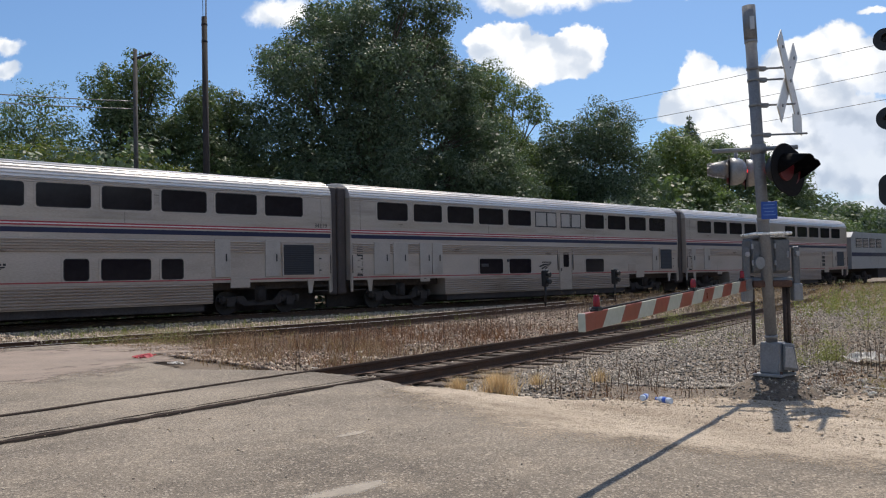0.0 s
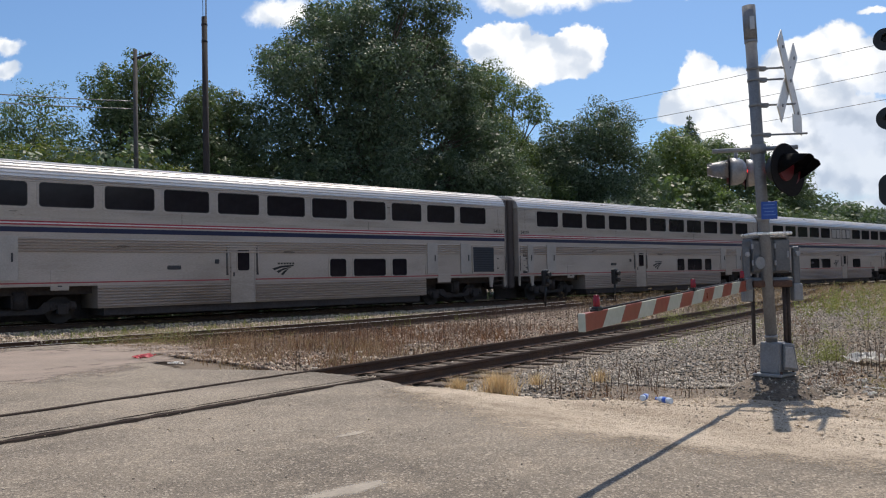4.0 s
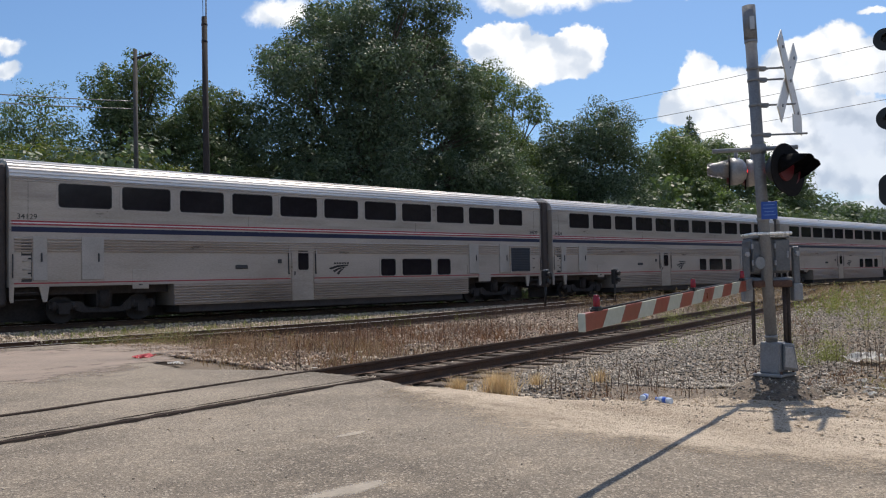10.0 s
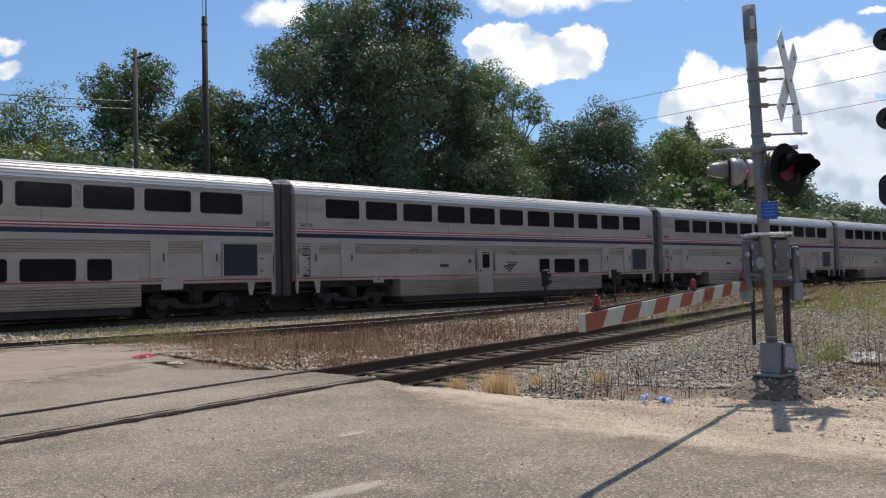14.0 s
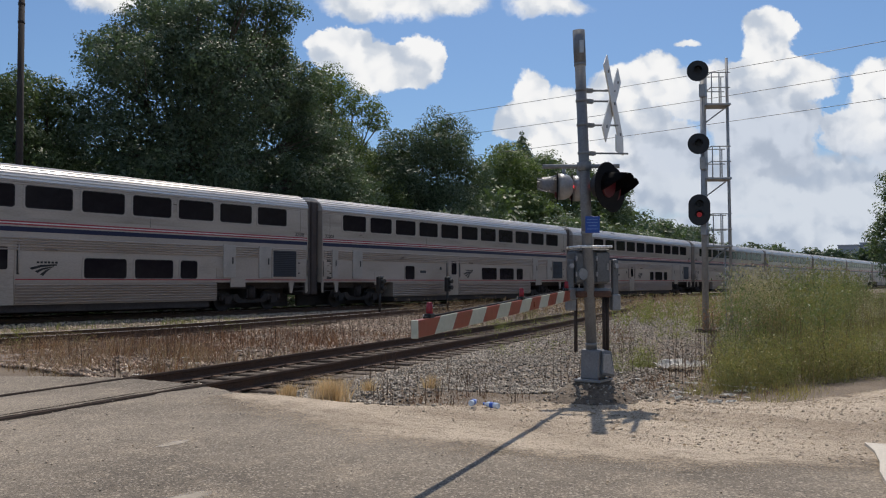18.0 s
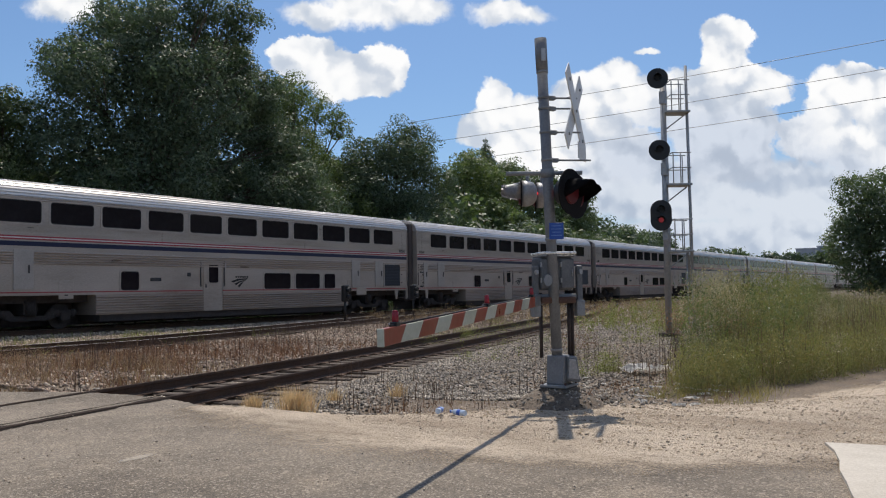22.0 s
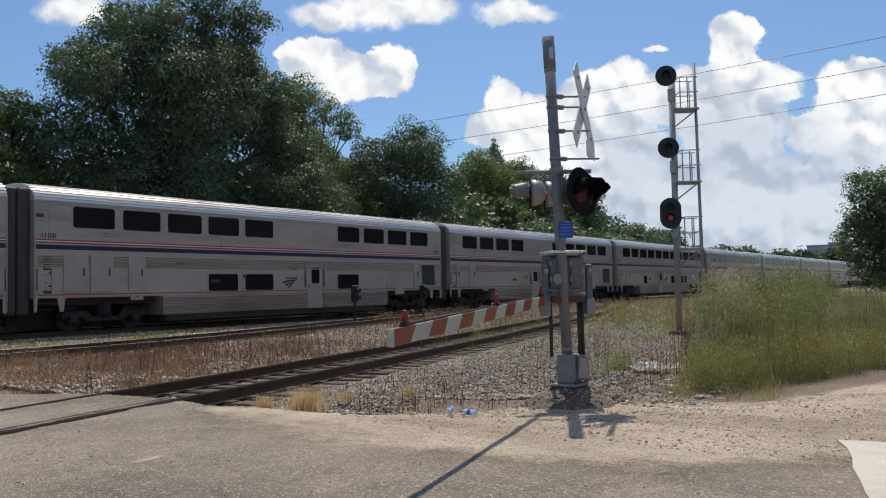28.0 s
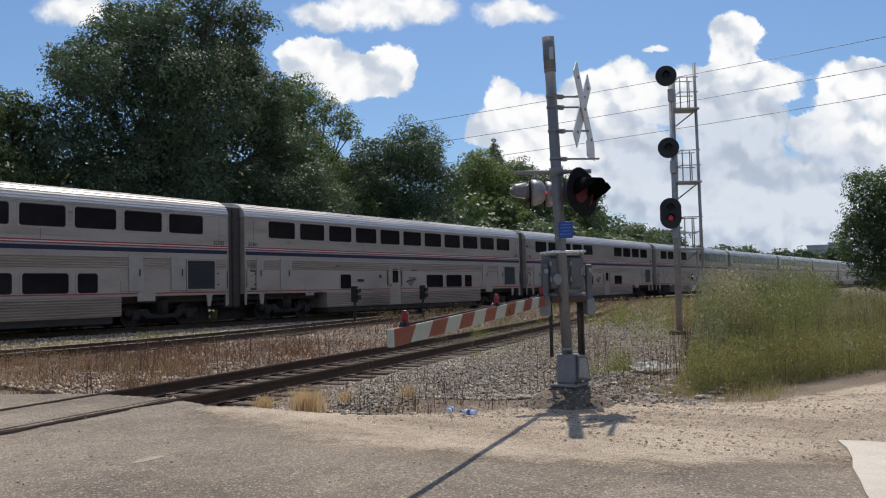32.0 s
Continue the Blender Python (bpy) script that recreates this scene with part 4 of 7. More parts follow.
    for c in (3.5, L - 3.5):
        bg = part("bogie", BOGIE, None, car, "dark grimy bogie frame", at=pose(-c, 0, 0))
        for x in (-1.295, 1.295):
            part("wheelset", WHEELSET, None, bg, "steel wheels on an axle", at=pose(x, 0, 0.457))
    # gangways
    for u0, u1 in ((0.01, END), (L - END, L - 0.01)):
        part("gangway", bevelled(box_bm(-u1, 0.22, 0.62, -u0, 2.88, 5.08), 0.12, 3), M_BELLOWS, car, "black rubber gangway")
    for u in (END + 0.02, L - END - 0.02):
        part("end_trim", ring_bm([(-u - 0.03, 0.8), (-u + 0.03, 0.8), (-u + 0.03, 4.64), (-u - 0.03, 4.64)], [(-u - 0.01, 0.9), (-u + 0.01, 0.9), (-u + 0.01, 4.6), (-u - 0.01, 4.6)], 0.0, -0.02), M_STEEL2, car)
    part("coupler", bevelled(box_bm(-0.6, 1.35, 0.72, 0.25, 1.75, 1.02), 0.04, 2), M_BOGIE, car)
    for y in (0.5, 2.5):
        bm = bmesh.new()
        pts = [Vector((-0.5 + 0.1 * i, y, 0.85 - 0.28 * math.sin(math.pi * i / 10))) for i in range(11)]
        polytube_bm(pts, [0.03] * 11, 6, bm)
        part("hose", bm, M_BLACK, car)
    return car


STEP = 2.047
FULL = [(1.82 + STEP * i, 3.53 + STEP * i) for i in range(11)]
SLEEPER = "silver fluted sleeping car with a blue stripe, moving on rails"
cars = {}
cars["A"] = build_car(SLEEPER, FULL, [(6.82, 7.64), (8.0, 9.71), (10.08, 10.9)], (14.34, 15.31), 12.6, [(22.58, 23.29), (24.35, 24.77)], [(2.89, 3.55), (5.01, 5.63)], (1.36, 1.47, 2.76, 2.64))
cars["B"] = build_car("silver fluted coach with wide lower windows, moving on rails", FULL, [(6.7, 7.5), (7.85, 9.55), (9.9, 11.6), (18.27, 19.10)], (14.1, 15.1), 12.6, [(22.58, 23.29), (24.35, 24.77)], [(2.75, 3.45), (4.75, 5.4)], (1.25, 1.47, 2.65, 2.64))
cars["C"] = build_car("silver fluted diner car with a blank middle, moving on rails", [FULL[i] for i in (0, 1, 2, 3, 4, 7, 8, 9, 10)], [], (14.0, 15.1), 12.5, [(22.58, 23.29), (24.35, 24.77)], [(2.73, 3.43)], (1.3, 1.49, 2.7, 2.66), louvers_small=(4.85,))
cars["D"] = build_car("silver fluted lounge car with service doors, moving on rails", [FULL[i] for i in (0, 1, 2, 3, 6, 7, 8, 9, 10)], [(8.08, 9.71), (14.15, 15.81), (16.24, 17.86)], (10.85, 11.9), 12.6, [(20.97, 21.72), (22.38, 23.31), (23.42, 24.37)], [(2.75, 3.3)], (1.25, 1.49, 2.5, 2.66), extras=((25.1, 4.05, 25.4, 4.18),))
cars["E"] = build_car("silver fluted dormitory car with pale blinds, moving on rails", [FULL[i] for i in (0, 1, 2, 3, 6, 7, 8, 9, 10)], [(8.08, 9.71), (14.18, 15.79), (16.27, 17.85)], (10.94, 11.9), 12.6, [(20.29, 20.9), (20.95, 21.65), (22.34, 23.17), (23.36, 24.22)], [(2.75, 3.3)], (1.25, 1.49, 2.5, 2.66), pairs=((10.1, 10.83), (10.98, 11.69), (12.15, 12.83), (12.92, 13.72)))
ORDER = {-2: "C", -1: "E", 0: "A", 1: "A", 2: "A", 3: "A", 4: "A", 5: "B", 6: "B", 7: "B", 8: "C", 9: "D", 10: "B", 11: "B", 12: "B", 13: "B"}
train, used = [], set()
for k in sorted(ORDER):
    x0 = GAP0 - PITCH * k
    kind = ORDER[k]
    if kind in used:
        c = copy_thing(cars[kind], pose(x0, D_TRAIN, RAIL_Z))
    else:
        c = cars[kind]
        c.matrix_basis = pose(x0, D_TRAIN, RAIL_Z)
        used.add(kind)
    train.append((c, x0, k))
NUMBERS = {0: "34119", 1: "34123", 2: "34124", 3: "34129", 4: "34118", 5: "32108", 6: "32101", 7: "32505", 9: "33100", 10: "32501", 11: "32102"}
for c, x0, k in train:
    for u in (0.98, PITCH - 0.98) if k in NUMBERS else ():
        add_number(c, u, 3.34, NUMBERS[k])


def build_locomotive():
    """A lower diesel locomotive at the head; its tail faces the first car."""
    loco = thing("locomotive", None, None, "grey passenger diesel locomotive with a sloped tail, moving on rails", "locomotive")
    M_LOCO = surface("loco_grey", (0.3, 0.31, 0.32), (0.42, 0.42, 0.43), 0.45, 0.3, 30, 1.2, 0.05, (0.12, 0.11, 0.1), 0.4)
    part("body_shell", prism_bm([(0.6, 1.25), (0.6, 3.9), (1.1, 4.35), (15.5, 4.35), (18.4, 3.4), (20.2, 2.6), (20.4, 1.25)], "y", 0.05, 3.05), M_LOCO, loco)
    part("blue_stripe", box_bm(0.7, 0.03, 2.3, 18.0, 0.052, 2.62), M_BLUE, loco)
    part("fuel_tank", box_bm(7, 0.3, 0.4, 14, 2.8, 1.25), M_DARK, loco)
    for x in (1.6, 3.1, 4.6, 6.1):
        lv = part("intake_grille", box_bm(x, 0.03, 3.05, x + 1.2, 0.05, 3.85), M_LOUVER, loco)
        for i in range(6):
            part("slat", box_bm(x + 0.03, 0.0, 3.1 + 0.12 * i, x + 1.17, 0.03, 3.16 + 0.12 * i), M_STEEL2, lv)
    win = part("cab_window", box_bm(16.0, 0.03, 2.9, 17.0, 0.05, 3.5), M_GLASSDARK, loco)
    part("window_frame", ring_bm([(15.95, 2.85), (17.05, 2.85), (17.05, 3.55), (15.95, 3.55)], [(16.0, 2.9), (17.0, 2.9), (17.0, 3.5), (16.0, 3.5)], 0.05, 0.02), M_STEEL2, win)
    part("roof_fan", tube_bm((4, 1.55, 4.34), (4, 1.55, 4.5), 0.7, 0.65, 20), M_LOUVER, loco)
    part("coupler", box_bm(-0.05, 1.35, 0.72, 0.65, 1.75, 1.02), M_BOGIE, loco)
    for c in (4.0, 17.0):
        bg = part("bogie", BOGIE, None, loco, at=pose(c, 0, 0))
        for x in (-1.295, 1.295):
            part("wheelset", WHEELSET, None, bg, at=pose(x, 0, 0.457))
    return loco


loco = build_locomotive()
loco.matrix_basis = pose(GAP0 + PITCH * 2, D_TRAIN, RAIL_Z)
train.append((loco, GAP0 + PITCH * 2, -3))


# ---- the level crossing signal ----
PX, PY = 9.24, 4.44                       # foot of the pole
ARM = Vector((-0.970, -0.243, 0))         # along the gate arm, towards its tip
SIDE = Vector((-0.243, 0.970, 0))         # across it, away from the road
BASE_Z = -0.06


def turned(origin, ahead, up=Vector((0, 0, 1))):
    """A pose at origin whose x runs ahead."""
    x = Vector(ahead).normalized()
    z = Vector(up) - x * x.dot(up)
    z.normalize()
    y = z.cross(x)
    return Matrix.Translation(origin) @ Matrix((x, y, z)).transposed().to_4x4()


M_ALU = surface("weathered_aluminium", (0.13, 0.137, 0.15), (0.22, 0.23, 0.245), 0.55, 0.25, 50, 5, 0.1, (0.12, 0.12, 0.125), 0.4)
M_FOOTING = surface("grimy_footing", (0.055, 0.045, 0.037), (0.12, 0.10, 0.08), 0.95, 0, 30, 3, 0.4, (0.07, 0.055, 0.045), 0.6)
M_CAST = surface("cast_grey", (0.16, 0.17, 0.18), (0.27, 0.28, 0.29), 0.6, 0.2, 50, 5, 0.2, (0.1, 0.09, 0.08), 0.4)
M_RUST = surface("rusty_steel", (0.05, 0.025, 0.018), (0.13, 0.07, 0.05), 0.85, 0.1, 40, 6, 0.4)
M_MASTRED = glow("mast_lamp_red", (0.35, 0.02, 0.025), 0.3)
M_HOOD = surface("matt_black_hood", (0.006, 0.006, 0.007), (0.014, 0.014, 0.016), 0.85, 0, 40, 3, 0.1, specular=0.15)
M_LENS = glow("red_lens", (0.07, 0.008, 0.012), 0.08)
M_MECH = surface("grey_mechanism", (0.085, 0.088, 0.095), (0.16, 0.165, 0.172), 0.5, 0.25, 50, 5, 0.15, (0.09, 0.08, 0.07), 0.4)
M_CONDUIT = surface("dark_conduit", (0.03, 0.022, 0.02), (0.07, 0.055, 0.05), 0.8, 0.1, 40, 6, 0.3)
M_SILVER = surface("silver_housing", (0.25, 0.25, 0.26), (0.38, 0.38, 0.39), 0.45, 0.4, 40, 5, 0.05, (0.2, 0.19, 0.18), 0.3)
M_REFLECT = surface("sign_white", (0.52, 0.52, 0.51), (0.66, 0.66, 0.65), 0.45, 0, 40, 5, 0.05, (0.4, 0.37, 0.32), 0.35)
M_BRIGHT = surface("bright_steel", (0.72, 0.72, 0.7), (0.85, 0.85, 0.83), 0.3, 0.3, 40, 5, 0.02)
M_SIGNBACK = surface("sign_back", (0.36, 0.37, 0.38), (0.5, 0.5, 0.51), 0.45, 0.5, 40, 5, 0.05, (0.2, 0.19, 0.17), 0.3)


def crossing_signal():
    sig = thing("crossing_signal", None, None, "grey steel level crossing signal with flashing red lights and a crossbuck", "crossing signal", at=pose(PX, PY, BASE_Z))
    # pole with a slight lean, top cap and bands
    lean = Vector((-0.207, 0.057, 0)) / 4.4
    at = lambda z, dx=0.0, dy=0.0: Vector((lean.x * z + dx, lean.y * z + dy, z))
    part("pole", tube_bm(at(0.5), at(4.42), 0.064, 0.064, 20), M_ALU, sig)
    part("pole_cap", tube_bm(at(4.05), at(4.44), 0.072, 0.074, 20), M_ALU, sig, "wider pole top with a slot")
    part("slot_cover", box_bm(-0.02, -0.092, 4.15, 0.03, -0.07, 4.30, None), M_SIGNBACK, sig, at=pose(-0.197, 0.054, 0, 0, 0, -50))
    for z in (0.66, 2.0, 3.72, 3.59, 3.30, 2.96, 4.03):
        part("band", tube_bm(at(z - 0.016), at(z + 0.016), 0.072, 0.072, 20), M_CAST, sig)
    # junction box base
    base = part("base", bevelled(prism_bm([(-0.13, 0.245), (0.115, 0.245), (0.09, 0.60), (-0.10, 0.60)], "y", -0.115, 0.115), 0.02, 2), M_ALU, sig, "tapered cast pedestal")
    part("base_flange", bevelled(box_bm(-0.19, -0.17, 0.215, 0.19, 0.17, 0.25), 0.008, 1), M_CAST, sig)
    boxed = turned(Vector((0.035, -0.06, 0.20)), Vector((0.69, -0.72, 0))) @ Matrix.Diagonal((0.78, 0.9, 1, 1))
    part("junction_box", bevelled(prism_bm([(-0.02, 0.09), (0.21, 0.07), (0.16, 0.38), (-0.0, 0.39)], "y", -0.12, 0.12), 0.02, 2), M_ALU, sig, at=boxed)
    part("box_door", bevelled(prism_bm([(0.0, 0.12), (0.18, 0.10), (0.13, 0.345), (0.02, 0.355)], "y", -0.14, -0.118), 0.008, 1), M_SILVER, sig, at=boxed)
    part("footing", bevelled(box_bm(-0.2, -0.2, -0.3, 0.2, 0.2, 0.21), 0.04, 2), M_FOOTING, sig, "grimy concrete footing")
    for dx, dy in ((-0.15, -0.15), (0.15, -0.15), (-0.15, 0.15), (0.15, 0.15)):
        part("bolt", tube_bm((dx, dy, 0.21), (dx, dy, 0.28), 0.014, 0.014, 6), M_RUST, base)
    # conduits beside the pole
    for dx, dy, z1 in ((-0.06, 0.2, 1.35), (0.13, -0.085, 1.3), (0.17, -0.11, 1.3)):
        part("conduit", tube_bm((dx, dy, 0.56), (dx, dy, z1), 0.022, 0.022, 10), M_CONDUIT, sig)
    # crossbuck standing off the pole, seen from behind and aslant
    out = Vector((0.40, -0.30, 0)).normalized()
    c = at(3.58) + out * 0.42
    M = turned(c, Vector((0.981, 0.195, 0)))
    for a, nm in ((47, "blade"), (-47, "blade")):
        bl = part("crossbuck_blade", bevelled(box_bm(-0.61, -0.008, -0.115, 0.61, 0.008, 0.115), 0.006, 1), M_REFLECT, sig, "white crossbuck blade", at=M @ pose(0, 0.012 if a > 0 else -0.012, 0, 0, -a, 0))
        for x in (-0.45, 0.0, 0.45):
            part("bolt", tube_bm((x, -0.02, 0), (x, 0.02, 0), 0.02, 0.02, 8), M_CAST, bl)
    part("track_count_sign", bevelled(box_bm(-0.21, -0.006, -0.105, 0.21, 0.006, 0.105), 0.006, 1), M_REFLECT, sig, "small plate under the crossbuck", at=M @ pose(0.26, -0.02, -0.47))
    for z, w in ((3.72, 0.36), (3.59, 0.32), (3.30, 0.38), (2.96, 0.50)):
        p = at(z + 0.0)
        part("bracket", tube_bm(p + out * 0.05, p + out * (w + 0.1) + Vector((0, 0, 0.02)), 0.012, 0.012, 8), M_CAST, sig)
        part("clamp", bevelled(box_bm(-0.03, -0.03, -0.025, 0.07, 0.03, 0.025), 0.006, 1), M_CAST, sig, at=turned(p + out * 0.08, out))
    # blue notice plate
    pl = part("notice_plate", bevelled(box_bm(-0.085, -0.004, -0.1, 0.085, 0.004, 0.1), 0.004, 1), M_SIGNBLUE, sig, "small blue notice plate with pale bars", at=turned(at(2.09) + Vector((-0.055, -0.105, 0)), Vector((0.437, -0.9, 0))))
    for i, w in enumerate((0.12, 0.13, 0.1, 0.13)):
        part("text_bar", box_bm(-w / 2, -0.007, 0.058 - 0.038 * i, w / 2, -0.004, 0.066 - 0.038 * i), M_PALEBLUE, pl)
    # crossarm with the two pairs of lamps
    arm_dir = Vector((0.55, -0.83, 0)).normalized()
    zc = 2.80
    part("crossarm", tube_bm(at(zc) - arm_dir * 0.50, at(zc) + arm_dir * 0.42, 0.026, 0.026, 12), M_CAST, sig)
    part("crossarm_clamp", tube_bm(at(zc - 0.05), at(zc + 0.05), 0.085, 0.085, 16), M_CAST, sig)

    def lamp(pos, face, back_mat, wide):
        m = turned(pos, face)
        lp = part("flasher", polytube_bm([(-0.2, 0, 0), (-0.19, 0, 0), (-0.15, 0, 0), (-0.08, 0, 0), (0.0, 0, 0)], [0.05, 0.09, 0.14, 0.165, 0.165], 20), back_mat, sig, at=m)
        part("backplate", tube_bm((-0.01, 0, 0), (0.006, 0, 0), wide, wide, 28), M_HOOD, lp, "round black backplate")
        part("side_light", tube_bm((-0.21, 0.0, 0.0), (-0.198, 0.0, 0.0), 0.018, 0.018, 10), M_LAMPRED, lp, "tiny red side light")
        part("lens", tube_bm((0.004, 0, 0), (0.03, 0, 0), 0.15, 0.14, 24), M_LENS, lp, "red lens")
        bm = bmesh.new()
        rings = []
        # the visor is cut back towards its sides
        for x, rad, half in ((0.006, 0.16, 118), (0.10, 0.152, 104), (0.20, 0.142, 82), (0.29, 0.132, 56)) if back_mat is M_BLACK else ((0.006, 0.15, 125), (0.08, 0.13, 122), (0.17, 0.115, 116), (0.25, 0.108, 106)):
            rings.append([bm.verts.new((x, rad * math.cos(radians(90 - half + half * i / 8)), rad * math.sin(radians(90 - half + half * i / 8)))) for i in range(17)])
        for r0, r1 in zip(rings, rings[1:]):
            for i in range(16):
                bm.faces.new((r0[i], r0[i + 1], r1[i + 1], r1[i])).smooth = True
        bmesh.ops.solidify(bm, geom=list(bm.faces), thickness=0.008)
        # silver on the averted pair's black hoods paints in their sunlit tops
        part("hood", bm, M_HOOD if back_mat is M_BLACK else M_SILVER, lp)
        part("hanger", tube_bm((-0.08, 0, 0.08), (-0.08, 0, 0.25), 0.022, 0.022, 8), M_CAST, lp)

    foot = Vector((PX, PY, BASE_Z))
    for p in ((9.10, 4.17, 2.49), (9.39, 4.23, 2.465)):
        lamp(Vector(p) - foot, Vector((-0.10, -0.99, -0.03)), M_BLACK, 0.275)
    for p in ((9.31, 4.95, 2.545), (9.57, 4.88, 2.54)):
        lamp(Vector(p) - foot, Vector((-0.47, 0.88, 0.02)), M_SILVER, 0.20)
    return sig


def gate():
    """The lowered gate: mechanism, counterweights and the striped arm with three small lamps."""
    pivot = Vector((PX - 0.06, PY - 0.02, 1.26))
    g = thing("crossing_gate", None, None, "lowered red and white striped crossing gate on its mechanism", "crossing gate", at=pose(PX, PY, BASE_Z))
    o = Vector((-PX, -PY, -BASE_Z))
    hor = turned(Vector((0, 0, 0)), Vector((0.69, -0.72, 0))) @ Matrix.Diagonal((0.76, 1, 1, 1))
    part("mechanism", bevelled(box_bm(-0.29, -0.02, 1.38, 0.26, 0.36, 1.78), 0.03, 2), M_MECH, g, "grey gate mechanism housing", at=hor)
    part("mechanism_lid", bevelled(box_bm(-0.26, -0.06, 1.78, 0.26, 0.38, 1.80), 0.008, 2), M_MECH, g, at=hor)
    for y in (-0.10, 0.14, 0.38):
        part("lid_rail", tube_bm((-0.28, y, 1.83), (0.28, y, 1.83), 0.017, 0.017, 8), M_BRIGHT, g, "bright steel rail on the lid", at=hor)
    for x in (-0.27, -0.09, 0.09, 0.27):
        part("lid_rail", tube_bm((x, -0.10, 1.83), (x, 0.38, 1.83), 0.016, 0.016, 8), M_BRIGHT, g, at=hor)
    for x in (-0.17, 0.16):
        part("mechanism_door", bevelled(box_bm(x - 0.11, -0.045, 1.40, x + 0.11, -0.015, 1.76), 0.015, 2), M_MECH, g, at=hor)
        for z in (1.47, 1.66):
            part("hinge", bevelled(box_bm(x - 0.125, -0.055, z, x - 0.095, -0.03, z + 0.06), 0.006, 1), M_SILVER, g, at=hor)
        part("latch", bevelled(box_bm(x + 0.06, -0.06, 1.55, x + 0.085, -0.04, 1.63), 0.006, 1), M_SILVER, g, at=hor)
    part("crank_boss", tube_bm((-0.19, -0.10, 1.50), (-0.19, -0.02, 1.50), 0.07, 0.07, 16), M_CAST, g, at=hor)
    part("mount_plate", bevelled(box_bm(-0.30, -0.08, 1.22, 0.28, 0.10, 1.30), 0.02, 2), M_RUST, g, at=hor)
    part("main_shaft", tube_bm((-0.42, 0.02, 1.30), (0.42, 0.02, 1.30), 0.035, 0.035, 12), M_CAST, g, at=hor)
    for x in (-0.36, 0.37):
        cw = part("counterweight_arm", bevelled(box_bm(x - 0.05, -0.03, 1.08, x + 0.05, 0.05, 1.68), 0.02, 2), M_MECH, g, at=hor)
        part("counterweight", bevelled(box_bm(x - 0.07, -0.06, 1.06, x + 0.07, 0.08, 1.26), 0.02, 2), M_CAST, cw)
        part("bolt", tube_bm((x, -0.08, 1.6), (x, -0.02, 1.6), 0.03, 0.03, 10), M_SILVER, cw)
    # the arm
    tip, root = Vector((4.46, 3.45, 1.03)), Vector((8.86, 4.56, 1.19))
    m = turned(root + o, tip - root)
    length = (tip - root).length
    n = 13
    for i in range(n):
        a, b = length * i / n, length * (i + 1) / n
        part("stripe_board", bevelled(prism_bm([(max(0, a + 0.06 * (i > 0)), -0.060), (b + 0.06 * (i < n - 1), -0.060), (b - 0.06 * (i < n - 1), 0.060), (a - 0.06 * (i > 0), 0.060)], "y", -0.022, 0.022), 0.003, 1), M_ARMRED if i % 2 == 0 else M_ARMWHITE, g, "red reflective board" if i % 2 == 0 else "white reflective board", at=m)
    part("arm_end", bevelled(box_bm(length, -0.024, -0.062, length + 0.02, 0.024, 0.062), 0.004, 1), M_ARMWHITE, g, at=m)
    part("arm_sleeve", bevelled(box_bm(-0.35, -0.035, -0.06, 0.06, 0.035, 0.075), 0.01, 1), M_ALU, g, at=m)
    part("arm_cable", tube_bm((0, 0, 0.067), (length - 0.15, 0, 0.067), 0.007, 0.009, 6), M_BLACK, g, at=m)
    for f in (0.945, 0.44, 0.03):
        x = length * f
        lp = part("arm_lamp", bevelled(tube_bm((0, 0, 0.085), (0, 0, 0.160), 0.026, 0.023, 14), 0.004, 1), M_ARMLIGHT, g, "small red arm lamp", at=m @ pose(x, 0, 0))
        part("lamp_base", bevelled(box_bm(-0.04, -0.026, 0.058, 0.04, 0.026, 0.09), 0.005, 1), M_BLACK, lp)
        part("lamp_cap", tube_bm((0, 0, 0.160), (0, 0, 0.170), 0.023, 0.014, 14), M_ARMLIGHT, lp)
        part("lens_ring", tube_bm((0.03, -0.036, 0.075), (0.03, -0.026, 0.075), 0.011, 0.011, 10), M_SILVER, lp)


crossing_signal()
gate()


def mound_bm(radius, height):
    """A ragged heap of dirt and gravel, highest at its middle."""
    bm = bmesh.new()
    rings = []
    for i in range(13):
        d = radius * i / 12
        ring = []
        for j in range(40):
            a = 2 * math.pi * j / 40
            x, y = d * math.cos(a), d * math.sin(a)
            fall = max(0.0, 1 - (d / radius) ** 1.6)
            ring.append(bm.verts.new((x, y, height * fall + (0.03 * noise.noise((x * 5, y * 5, 2)) + 0.025 * noise.noise((x * 14, y * 14, 2))) * min(1.0, 3 * fall) - 0.03)))
        rings.append(ring)
    for r0, r1 in zip(rings, rings[1:]):
        for j in range(40):
            bm.faces.new((r0[j], r1[j], r1[(j + 1) % 40], r0[(j + 1) % 40])).smooth = True
    return bm


thing("dirt_mound", mound_bm(0.6, 0.25), M_GROUND, "heap of dirt and gravel round the footing", "ground", kind="structure", at=pose(PX - 0.05, PY, -0.06))


